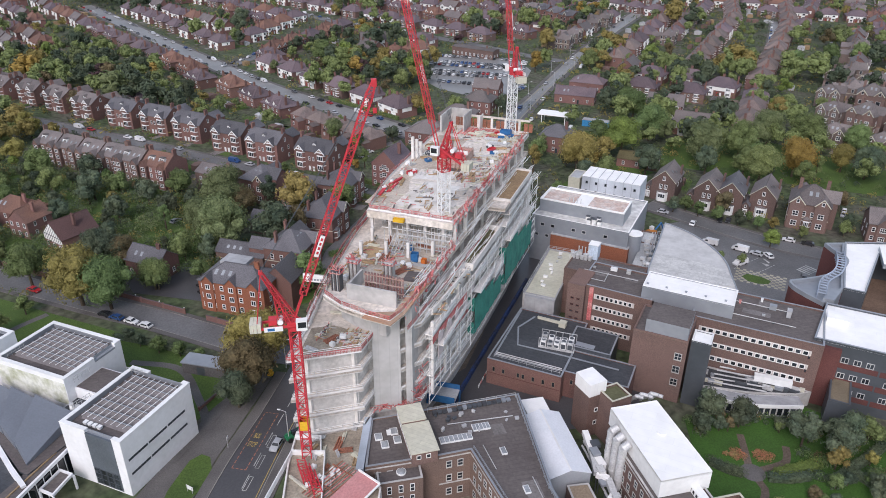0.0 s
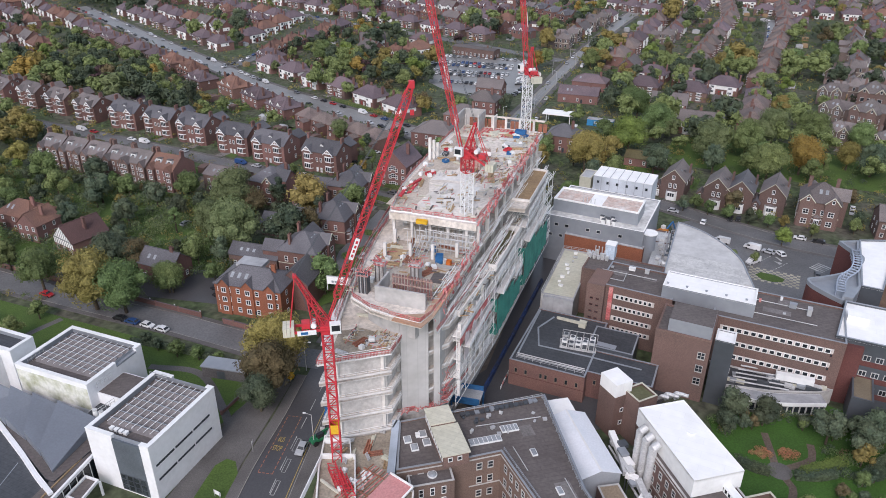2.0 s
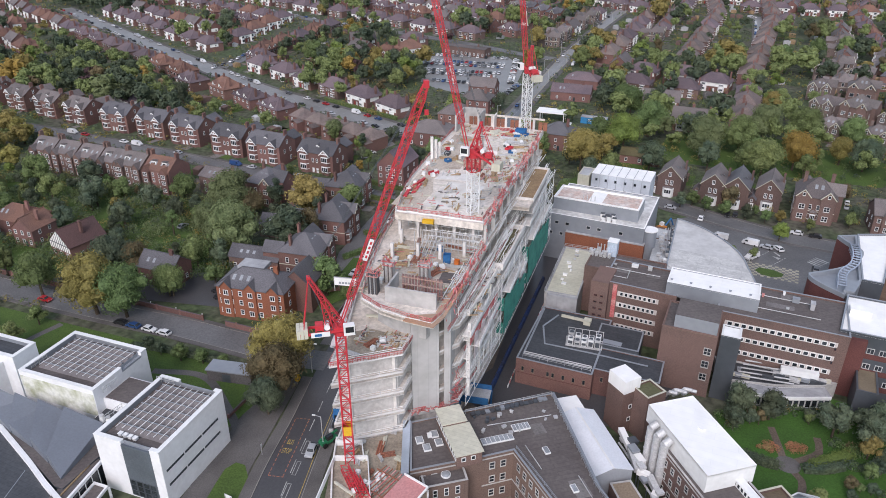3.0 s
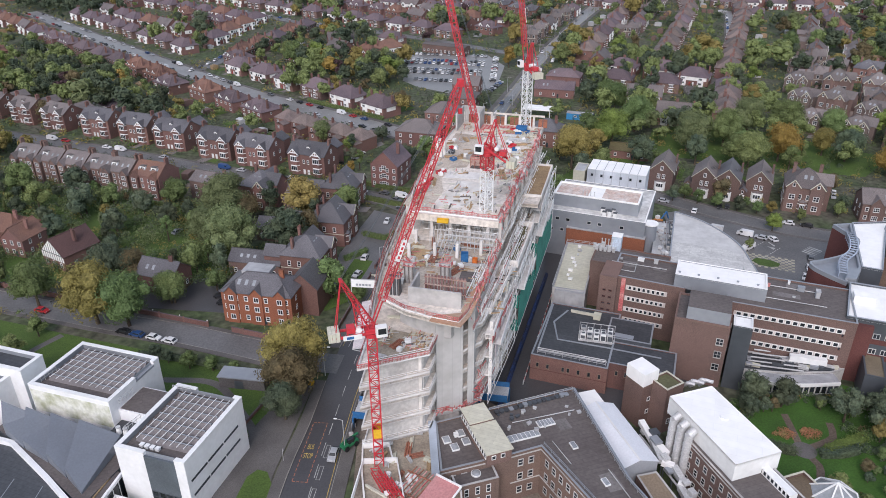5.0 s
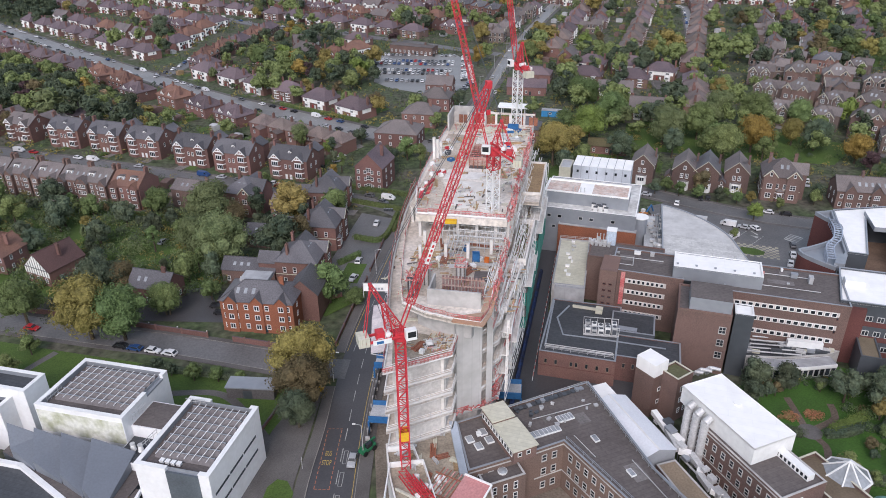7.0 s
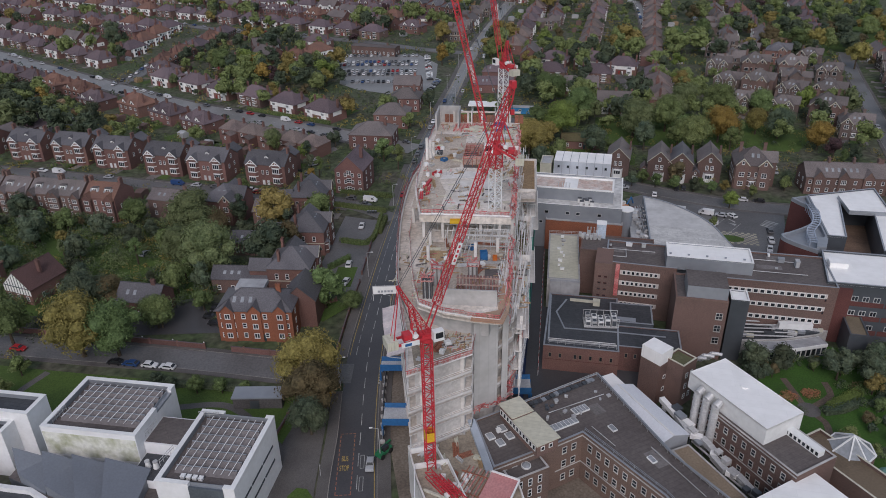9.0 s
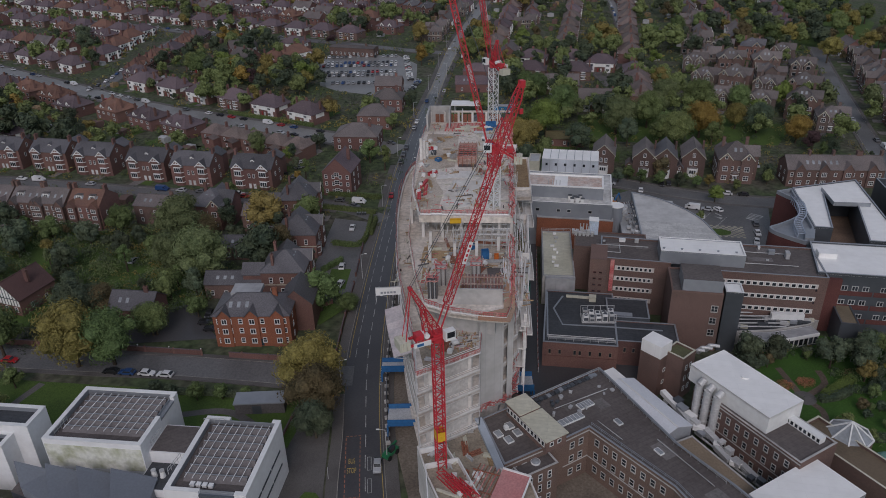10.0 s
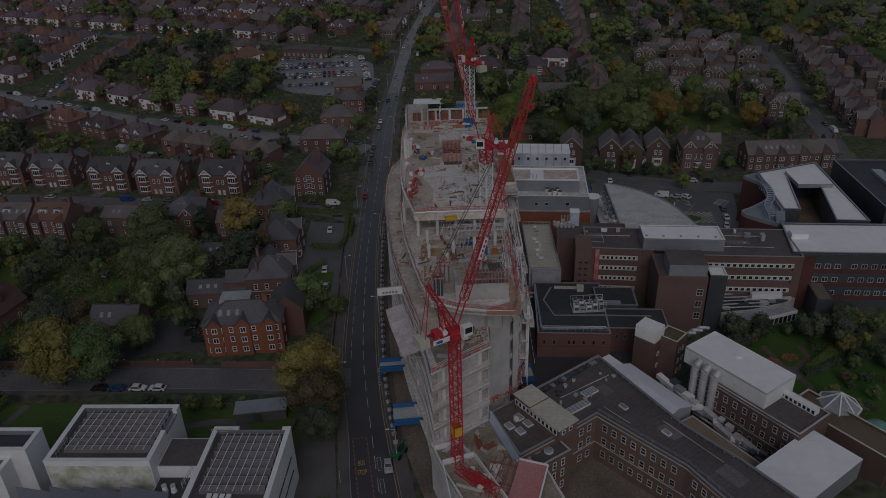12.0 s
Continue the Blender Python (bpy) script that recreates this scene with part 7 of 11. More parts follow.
tagged(part("red_guard_rags", g, RED_FADED, None, "", BM), "tangled red guard mesh and ties along the slab's edge", "guard mesh", kind="stuff")

# the podium, hoardings and gantries
POD = [(-29.8, 112.6), (-15.7, 116.1), (-15.9, 101.6), (-11.8, 97.6), (-14, 66), (-31, 66), (-29.4, 95), (-30.0, 104)]
pod = thing("podium_slab", "low concrete podium with a dusty roof slab", "building")
part("wall", Geo().prism(POD, -0.3, 11.4), CONCRETE_PALE, pod)
part("slab", Geo().prism(POD, 11.4, 11.6), DUST, pod)
part("upstand", ring(POD if sum(POD[i - 1][0] * POD[i][1] - POD[i][0] * POD[i - 1][1] for i in range(len(POD))) > 0 else POD[::-1], 0.3, 11.5, 12.2), CONCRETE_PALE, pod)
enc = thing("crane_enclosure", "white boarded enclosure round the crane's foot", "enclosure", "", pose(-29.6, 106.6, 11.6, 0, 0, -6))
for a, b in (((0, 0), (6.4, 0.4)), ((0, 0), (-1.8, -16)), ((6.4, 0.4), (9.5, -16)), ((5.6, 0.4), (4.6, 4.6)), ((4.6, 4.6), (-0.4, 4.2))):
    part("board", Geo().beam((*a, 0.55), (*b, 0.55), 0.16, 1.1), WHITE, enc)
    part("top_rail", Geo().beam((*a, 1.25), (*b, 1.25), 0.2, 0.12), WHITE, enc)
for k in range(3):
    t = thing("mast_section", "red lattice crane section lying on the podium", "crane section", "crane sections", pose(-26.4 + 1.2 * k, 101.5 - 1.6 * k, 11.6, 0, 0, -68))
    gg = Geo()
    for y in (-0.7, 0.7):
        for z in (0.1, 1.3):
            gg.beam((-3, y, z), (3, y, z), 0.16)
    for i in range(6):
        gg.beam((-3 + i, -0.7, 0.1), (-2 + i, -0.7, 1.3), 0.1).beam((-3 + i, 0.7, 1.3), (-2 + i, 0.7, 0.1), 0.1).beam((-3 + i, -0.7, 1.3), (-2 + i, 0.7, 1.3), 0.1)
    part("chord", gg, RED, t)
dk = thing("loading_roof", "faded red sheeted roof of a loading bay", "roof", "", pose(-17.6, 96.6, 11.6, 0, 0, -40))
part("sheet", Geo().add([(-1.5, -6, 0.3), (4, -6, 0.3), (4, 4, 1.7), (-1.5, 4, 1.7), (-1.5, -6, 0.1), (4, -6, 0.1), (4, 4, 1.5), (-1.5, 4, 1.5)], [(0, 1, 2, 3), (7, 6, 5, 4), (0, 4, 5, 1), (0, 3, 7, 4), (1, 5, 6, 2), (3, 2, 6, 7)]), mat("pink_red_sheet", (0.5, 0.2, 0.2), 0.7, second=(0.45, 0.25, 0.24), vary=0.15), dk)
part("edge", Geo().beam((4, -6, 0.5), (4, 4, 1.9), 0.3).beam((-1.5, 4, 1.9), (4, 4, 1.9), 0.3), WHITE, dk)
for k in range(7):
    part("purlin", Geo().beam((-6.5 + 0.75 * k, -5.5, 0.25 + 0.05 * k), (-6.0 + 0.75 * k, 4.2, 1.2), 0.16), RED_FADED if k % 2 else RUST, dk)
part("bearer_beam", Geo().beam((-7, -2, 0.6), (-1.5, -2, 0.8), 0.2).beam((-7, 2.6, 1.0), (-1.5, 2.6, 1.2), 0.2), RUST, dk)
for k in range(18):
    u, v = rng.uniform(-28, -17), rng.uniform(97, 115)
    p = BM.inverted() @ Vector((u, v, 0))
    stack("scattered timber and steel on the podium", p.x, p.y, 11.6, rng.uniform(0, 180), rng.uniform(1.5, 5), rng.uniform(0.4, 1.4), rng.randint(2, 5), rng.choice([TIMBER, SILVER, FELT_CREAM, RUST, CONCRETE_GREY]))
for k in range(7):
    p = BM.inverted() @ Vector((rng.uniform(-29, -17), rng.uniform(97, 114), 0))
    bag(p.x, p.y, 11.6)
hoard = [(-32.8, 128), (-29.5, 145), (-24.0, 166), (-15.6, 195), (-3.2, 233), (4, 250)]
hl = smooth(hoard, 3)
hd = thing("site_hoarding", "dark site hoarding with concrete feet along the pavement", "hoarding")
for i, (a, b) in enumerate(zip(hl, hl[1:])):
    part("panel", Geo().beam((*a, 1.0), (*b, 1.0), 0.1, 2.0), DARK_METAL if i % 3 else GREY_METAL, hd)
    part("concrete_foot", Geo().box(a[0] - 0.6, a[0] + 0.4, a[1] - 0.3, a[1] + 0.3, -0.1, 0.7), CONCRETE_GREY, hd)
hd2 = thing("safety_fence", "line of red and white barriers beside the lane", "fence")
for i in range(46):
    x, y = 9.0 + 0.46 * i * 1.2, 142 + 1.12 * i * 1.2
    part("barrier_board", Geo().box(-0.6, 0.6, -0.06, 0.06, 0.2, 1.0), RED_FADED if i % 2 else WHITE, hd2, "", pose(x, y, 0, 0, 0, 66))
for u, v, w, d, z, label in ((-6.6, -5.4, 7.0, 3.4, 3.4, "blue steel pavement gantry"), (-2.6, -24.0, 7.0, 5.5, 3.4, "blue steel pavement gantry with a tilted deck"), (23.8, -13.5, 6.4, 5.0, 5.4, "blue steel loading gantry over the lane")):
    t = thing("site_gantry", label, "gantry", "", BM @ pose(u, v, 0, 0, 0, 4))
    part("deck", Geo().box(-w / 2, w / 2, -d / 2, d / 2, z - 0.3, z), SILVER, t)
    for s in (-1, 1):
        part("side_panel", Geo().box(-w / 2, w / 2, s * d / 2 - 0.08, s * d / 2 + 0.08, z - 0.5, z + 1.3), BLUE, t)
        for q in (-1, 1):
            part("leg", Geo().box(q * w / 2 - 0.2, q * w / 2 + 0.2, s * d / 2 - 0.2, s * d / 2 + 0.2, -0.1, z - 0.3), BLUE, t)
t = thing("blue_cover", "long blue tarpaulin-covered trench beside the scaffold", "cover", "", BM)
g = Geo()
for i in range(31):
    u, v = 23.9 + 0.105 * i, -18 + 2.4 * i
    g.v += [(u, v, 0), (u + 0.3, v, 0.8), (u + 0.9, v, 0.6 + 0.2 * math.sin(i * 1.7)), (u + 1.2, v, 0)]
    if i:
        g.f += [(4 * i - 4 + j, 4 * i + j, 4 * i + j + 1, 4 * i - 3 + j) for j in range(3)]
        g.m += [0] * 3
part("tarpaulin", g, mat("dark_blue_tarpaulin", (0.022, 0.045, 0.13), 0.6, second=(0.03, 0.034, 0.05), vary=0.35, scale=0.5, patch=0.4), t)
t = thing("telehandler", "green telehandler parked beside the site", "vehicle", "", BM @ pose(-4.6, -33.0, 0, 0, 0, 60))
part("body", Geo().box(-2, 2, -0.8, 0.8, 0.7, 1.5), GREEN, t)
part("cab", Geo().box(-0.6, 0.9, -0.75, 0.1, 1.5, 2.5), CAR_GLASS, t)
part("boom", Geo().beam((-1.8, 0.45, 1.6), (2.8, 0.45, 1.9), 0.4), GREEN, t)
for x in (-1.3, 1.3):
    for y in (-0.8, 0.8):
        part("wheel", Geo().tube((x, y - 0.2, 0.6), (x, y + 0.2, 0.6), 0.6, 0.6, 14), RUBBER, t)


# ---- tower cranes ----
def lattice(g, a, b, w, step, chord=0.16, lace=0.09, w2=None, tri=False):
    """Four chords (three for a jib) from a to b with zigzag lacing."""
    a, b = Vector(a), Vector(b)
    d = b - a
    n = max(1, round(d.length / step))
    side = d.cross(Vector((0, 0, 1)))
    side = Vector((1, 0, 0)) if side.length < 1e-3 else side.normalized()
    up = side.cross(d).normalized()
    w2 = w if w2 is None else w2
    off = [(-1, -1), (1, -1), (1, 1), (-1, 1)] if not tri else [(-1, -1), (1, -1), (0, 1)]
    at = lambda i, k: a + d * (i / n) + (side * off[k][0] + up * off[k][1]) * (w + (w2 - w) * i / n) / 2
    m = len(off)
    for k in range(m):
        g.beam(at(0, k), at(n, k), chord)
        for i in range(n):
            j = (k + 1) % m
            p, q = (k, j) if i % 2 else (j, k)
            g.beam(at(i, p), at(i + 1, q), lace).beam(at(i, k), at(i, j), lace)
    return g


def crane(label, x, y, z0, z1, heading, tip, mast_m, red_from=None, band=None, width=2.0, cab_side=-1, peak=(-4.6, 11.5), back=7.4, sag=0.0, mast_turn=25, stout=1.0, foot_x=1.5):
    """A luffing tower crane. tip: how far out and how high the jib's end is."""
    t = thing("tower_crane", label, "crane", "tower cranes", pose(x, y, 0, 0, 0, heading))
    turn = pose(0, 0, 0, 0, 0, mast_turn - heading)
    top = red_from or z1
    part("mast", on_road(lattice(Geo(), (0, 0, z0), (0, 0, top), width, 1.7, 0.2 * stout, 0.11 * stout), turn), mast_m, t)
    if red_from:
        part("upper_mast", on_road(lattice(Geo(), (0, 0, top), (0, 0, z1), width, 1.6, 0.24, 0.14), turn), RED, t)
    if band:
        part("mast_wrap", on_road(ring([(-width / 2 - 0.08, -width / 2 - 0.08), (width / 2 + 0.08, -width / 2 - 0.08), (width / 2 + 0.08, width / 2 + 0.08), (-width / 2 - 0.08, width / 2 + 0.08)], 0.06, band[0], band[1]), turn), YELLOW, t, "yellow wrapped mast section")
    part("slewing_ring", Geo().tube((0, 0, z1), (0, 0, z1 + 0.8), 1.2, 1.2, 16), RED, t)
    part("turntable", Geo().box(-1.1, 1.3, -0.9, 0.9, z1 + 0.8, z1 + 1.6), RED, t)
    g = Geo()
    for s in (-1, 1):
        g.beam((1.0, s * 1.1, z1 + 1.2 + sag * 0.5), (0.6 - back, s * 1.1, z1 + 1.0 - sag), 0.3, 0.42)
    for k in range(6):
        f = k / 6
        g.beam((0.8 - back * f, -1.1, z1 + 1.1 + sag * (0.5 - 1.5 * f)), (0.8 - back * f, 1.1, z1 + 1.1 + sag * (0.5 - 1.5 * f)), 0.2)
    part("counter_deck", g, RED, t)
    part("deck_panel", Geo().box(-5.0, -1.8, -1.55, -1.4, z1 + 0.6, z1 + 1.5), WHITE, t, "white side board with a plain blue mark")
    part("board_mark", Geo().box(-4.4, -3.2, -1.6, -1.54, z1 + 0.8, z1 + 1.3), BLUE, t)
    for k in range(3):
        part("counterweight", Geo().box(-back + 0.65 * k, -back + 0.6 + 0.65 * k, -1.35, 1.35, z1 + 0.4 - sag, z1 + 2.1 - sag), FELT_CREAM, t, "cream concrete counterweight slab")
    part("winch_house", Geo().box(-4.2, -2.8, -0.8, 0.8, z1 + 1.4 - sag * 0.4, z1 + 2.4 - sag * 0.4), RED, t)
    part("hoist_drum", Geo().tube((-2.2, -0.9, z1 + 1.9), (-2.2, 0.9, z1 + 1.9), 0.5, 0.5, 14), WHITE, t)
    cab = part("cab", Geo().box(0.5, 2.4, cab_side * 1.25 - (1.2 if cab_side < 0 else 0), cab_side * 1.25 + (1.2 if cab_side > 0 else 0), z1 + 0.9, z1 + 2.8), WHITE, t, "white operator's cab")
    y0 = cab_side * (1.25 + 0.72)
    part("cab_window", Geo().box(2.38, 2.46, y0 - 0.6, y0 + 0.4, z1 + 1.2, z1 + 2.7), CAR_GLASS, cab)
    part("cab_window", Geo().box(0.8, 2.2, 2.42, 2.5, z1 + 1.5, z1 + 2.6) if cab_side > 0 else Geo().box(0.8, 2.2, -2.5, -2.42, z1 + 1.5, z1 + 2.6), CAR_GLASS, cab)
    head = (peak[0], 0, z1 + peak[1])
    g = lattice(Geo(), (0.3, 0, z1 + 1.5), head, 1.2, 1.3, 0.15, 0.09, 0.5)
    lattice(g, (-1.8, 0, z1 + 1.4 - sag * 0.4), (head[0] * 0.55, 0, z1 + 1.4 + (peak[1] - 1.4) * 0.55), 1.2, 1.4, 0.13, 0.08, 0.7)
    for s in (-1, 1):
        g.beam((1.2 - back, s * 0.9, z1 + 1.4 - sag), (head[0], s * 0.25, head[2]), 0.13)
    part("a_frame", g, RED, t)
    part("sheave_head", Geo().box(head[0] - 0.3, head[0] + 0.3, -0.4, 0.4, head[2] - 0.2, head[2] + 0.3), RED, t)
    foot, end = Vector((foot_x, 0, z1 + 2.0)), Vector((tip[0], 0, tip[1]))
    a, b = foot.lerp(end, 0.12), foot.lerp(end, 0.95)
    g = Geo()
    for s in (-1, 1):
        g.beam((foot.x, s * 0.75, foot.z), (a.x, s * 0.75, a.z), 0.2)
    lattice(g, a, b, 1.1, 1.5, 0.14, 0.08)
    lattice(g, b, end, 1.1, 1.2, 0.14, 0.08, 0.6)
    part("jib", g, RED, t)
    part("jib_head", Geo().box(end.x - 0.4, end.x + 0.4, -0.45, 0.45, end.z - 0.6, end.z + 0.5), RED, t)
    c = foot.lerp(end, 0.3)
    d = (end - foot).normalized()
    part("jib_board", Geo().beam(tuple(c + Vector((0, -0.95, 0))), tuple(c + d * 4 + Vector((0, -0.95, 0))), 0.08, 0.75), WHITE, t, "white board with plain red bars on the jib")
    for k in range(4):
        q = c + d * (0.5 + 0.85 * k) + Vector((0, -1.0, 0))
        part("board_mark", Geo().beam(tuple(q), tuple(q + d * 0.5), 0.06, 0.35), RED, t)
    rope = Geo()
    for s in (-0.3, 0.3):
        rope.beam((head[0], s, head[2] + 0.3), (b.x, s, b.z + 0.9), 0.07)
        rope.beam((head[0], s, head[2]), (-2.2, s, z1 + 2.2), 0.06)
    part("pendant_rope", rope, DARK_METAL, t)
    hook = Vector((end.x, 0, end.z - 4.0))
    part("hoist_rope", Geo().beam(end, hook, 0.05), DARK_METAL, t)
    part("hook_block", Geo().box(hook.x - 0.3, hook.x + 0.3, -0.2, 0.2, hook.z - 0.8, hook.z), RED, t)
    return t


crane("red luffing tower crane with a yellow mast wrap beside the podium", -26.6, 106.4, 8.0, 41.0, 9, (15.5, 83.7), RED, band=(18.6, 20.7), width=1.65, mast_turn=2, stout=1.0, foot_x=0.2)
crane("red luffing tower crane on a white mast through the top slab", 0.2, 152.2, 36.6, 56.0, 158, (12.6, 104), WHITE, red_from=52.8, width=2.1, cab_side=1, peak=(-1.6, 8.0), back=6.4, sag=2.6)
crane("red luffing tower crane on a white mast beyond the frame's end", 21.4, 211.6, -0.3, 60.0, 108, (11.0, 98), WHITE, width=2.1, cab_side=1, peak=(-1.6, 8.0), back=6.4, sag=1.6)

# ---- houses ----
TAKEN = []          # places where no tree may stand


def roof_geo(w, d, z, rise, kind, over=0.4, thick=0.16, mi=0):
    """A roof solid over a w by d plan: hip, gable along x, or gable along y."""
    a, b = w / 2 + over, d / 2 + over
    base = [(-a, -b), (a, -b), (a, b), (-a, b)]
    zz = z - over * rise / (min(w, d) / 2) * 0.6
    v = [(x, y, zz - thick) for x, y in base] + [(x, y, zz) for x, y in base]
    if kind == "hip":
        r = max(0.3, a - b) if a >= b else 0.0
        q = max(0.3, b - a) if b > a else 0.0
        v += [(-r, -q, z + rise), (r, q, z + rise)]
        if a >= b:
            f = [(4, 5, 9, 8), (5, 6, 9), (6, 7, 8, 9), (7, 4, 8)]
        else:
            f = [(4, 5, 8), (5, 6, 9, 8), (6, 7, 9), (7, 4, 8, 9)]
    else:
        along_x = kind == "gx"
        half, end = (b, a) if along_x else (a, b)
        section = [(-half, zz), (0, z + rise), (half, zz), (half, zz - thick), (0, z + rise - thick * 1.4), (-half, zz - thick)]
        at = (lambda q, e: (e, q[0], q[1])) if along_x else (lambda q, e: (q[0], -e, q[1]))
        v = [at(q, -end) for q in section] + [at(q, end) for q in section]
        f = [(i, (i + 1) % 6, 6 + (i + 1) % 6, 6 + i)[::-1] for i in range(6)]
        f += [(0, 1, 4, 5), (1, 2, 3, 4), (11, 10, 7, 6), (10, 9, 8, 7)]
        return Geo().add(v, f, mi)
    f += [(3, 2, 1, 0), (0, 1, 5, 4), (1, 2, 6, 5), (2, 3, 7, 6), (3, 0, 4, 7)]
    return Geo().add(v, f, mi)


def wall_geo(w, d, h, rise, kind, split=None):
    """Outer walls up to the eaves, with gables; split: the height above which the second material covers them."""
    g = Geo()
    if split:
        g.box(-w / 2, w / 2, -d / 2, d / 2, -0.4, split, 0)
        g.box(-w / 2 - 0.02, w / 2 + 0.02, -d / 2 - 0.02, d / 2 + 0.02, split, h, 1)
    else:
        g.box(-w / 2, w / 2, -d / 2, d / 2, -0.4, h, 0)
    if kind == "gx":
        for s in (-1, 1):
            g.add([(s * w / 2, -d / 2, h), (s * w / 2, d / 2, h), (s * w / 2, 0, h + rise - 0.1)], [(0, 1, 2) if s > 0 else (1, 0, 2)])
    if kind == "gy":
        for s in (-1, 1):
            g.add([(-w / 2, s * d / 2, h), (w / 2, s * d / 2, h), (0, s * d / 2, h + rise - 0.1)], [(0, 1, 2) if s < 0 else (1, 0, 2)])
    return g


def ridge(t, w, d, z, rise, kind, m):
    a, b = w / 2 + 0.4, d / 2 + 0.4
    if kind == "hip":
        r = max(0.3, a - b)
        g = Geo().beam((-r, 0, z + rise), (r, 0, z + rise), 0.3, 0.16)
        if a >= b:
            for sx in (-1, 1):
                for sy in (-1, 1):
                    g.beam((sx * r, 0, z + rise), (sx * a, sy * b, z), 0.22, 0.12)
    elif kind == "gx":
        g = Geo().beam((-a, 0, z + rise + 0.03), (a, 0, z + rise + 0.03), 0.3, 0.16)
    else:
        g = Geo().beam((0, -b, z + rise + 0.03), (0, b, z + rise + 0.03), 0.3, 0.16)
    part("ridge_tiles", g, m, t)


def chimney(t, x, y, z0, z1, w=0.9, d=0.6, m=None, pots=3):
    part("chimney", stack_geo(x, y, w, d, z0, z1), m or BRICK, t)
    if LEAN[0]:
        return
    for k in range(pots):
        px = x - w / 2 + w * (k + 0.5) / pots
        part("chimney_pot", Geo().tube((px, y, z1 + 0.15), (px, y, z1 + 0.6), 0.12, 0.1, 6), TILE_ORANGE, t)


LEAN = [False]       # true while a far house is made, whose windows need few faces


def lean_window(w, h):
    return share_mesh("window", Geo().box(-w / 2 - 0.1, w / 2 + 0.1, -0.06, 0.02, -0.1, h + 0.1, 0).box(-w / 2, w / 2, -0.09, -0.05, 0, h, 1), [WHITE, GLASS])


def share_mesh(name, geo, mats):
    me = bpy.data.meshes.new(name)
    me.from_pydata(geo.v, [], geo.f)
    for x in mats:
        me.materials.append(x)
    me.polygons.foreach_set("material_index", geo.m)
    return me


def put_windows(t, places, w, h, bars=1, rails=0, name="window"):
    if LEAN[0]:
        me = lean_window(w, h)
        for x, y, z, face in places:
            put(name, me, t, pose(x, y, z, 0, 0, face))
        return
    me = window_mesh(w, h, bars, rails, WHITE, GLASS, 0.1)
    for x, y, z, face in places:
        put(name, me, t, pose(x, y, z, 0, 0, face))


def door(t, x, y, face, m, w=0.95):
    part("door", Geo().box(-w / 2, w / 2, -0.08, 0.0, 0, 2.05), m, t, "", pose(x, y, 0, 0, 0, face))


def bay(t, x, y, w, dep, h, roof_m, low_m, up_m=None, hood="hip", floors=2, rise=1.4, win_h=1.35):
    """A bay on the -y front: its body, windows on each storey, white bands and hood."""
    g = Geo()
    c = min(0.7, w * 0.25)
    poly = [(x - w / 2, y), (x - w / 2 + c, y - dep), (x + w / 2 - c, y - dep), (x + w / 2, y)]
    part("bay", g.prism(poly, -0.3, h), low_m, t)
    step = h / floors
    for k in range(floors):
        z = k * step + step * 0.34
        part("bay_band", Geo().prism([(px, py - 0.03) for px, py in poly], z + win_h, z + win_h + 0.35), WHITE, t)
        part("bay_band", Geo().prism([(px, py - 0.03) for px, py in poly], z - 0.3, z), WHITE, t)
        put("bay_window", lean_window(w - 2 * c - 0.3, win_h) if LEAN[0] else window_mesh(w - 2 * c - 0.1, win_h, 2, 0), t, pose(x, y - dep, z))
    top = [(x - w / 2 - 0.2, y + 0.6), (x - w / 2 + c - 0.2, y - dep - 0.2), (x + w / 2 - c + 0.2, y - dep - 0.2), (x + w / 2 + 0.2, y + 0.6)]
    if hood == "hip":
        part("bay_roof", Geo().add([(px, py, h) for px, py in top] + [(x, y + 0.6, h + rise), (x, y - dep * 0.35, h + rise)], [(0, 1, 5, 4), (1, 2, 5), (2, 3, 4, 5), (3, 2, 1, 0), (0, 4, 3)]), roof_m, t)
    else:
        part("bay_roof", Geo().add([(x - w / 2 - 0.3, y - dep - 0.25, h), (x + w / 2 + 0.3, y - dep - 0.25, h), (x, y - dep - 0.25, h + rise + 0.5), (x - w / 2 - 0.3, y + 4.0, h), (x + w / 2 + 0.3, y + 4.0, h), (x, y + 4.0, h + rise + 0.5)],
             [(0, 3, 5, 2), (1, 2, 5, 4), (0, 1, 4, 3), (3, 4, 5)]), roof_m, t)
        part("bay_gable", Geo().add([(x - w / 2, y - dep - 0.12, h), (x + w / 2, y - dep - 0.12, h), (x, y - dep - 0.12, h + rise + 0.2), (x - w / 2, y - dep, h), (x + w / 2, y - dep, h), (x, y - dep, h + rise + 0.2)], [(0, 1, 2), (5, 4, 3), (0, 2, 5, 3), (1, 4, 5, 2)]), low_m, t)
        for s in (-1, 1):
            part("bay_band", Geo().beam((x + s * (w / 2 + 0.15), y - dep - 0.2, h + 0.1), (x, y - dep - 0.2, h + rise + 0.3), 0.16, 0.32), WHITE, t)
        part("bay_band", Geo().box(x - w * 0.32, x + w * 0.32, y - dep - 0.18, y - dep - 0.13, h + rise * 0.28, h + rise * 0.5).box(x - 0.14, x + 0.14, y - dep - 0.18, y - dep - 0.13, h + rise * 0.5, h + rise), WHITE, t)


DOORS = [mat("door_" + n, c, 0.5) for n, c in (("red", (0.3, 0.03, 0.03)), ("white", (0.7, 0.7, 0.7)), ("dark", (0.03, 0.05, 0.06)))]


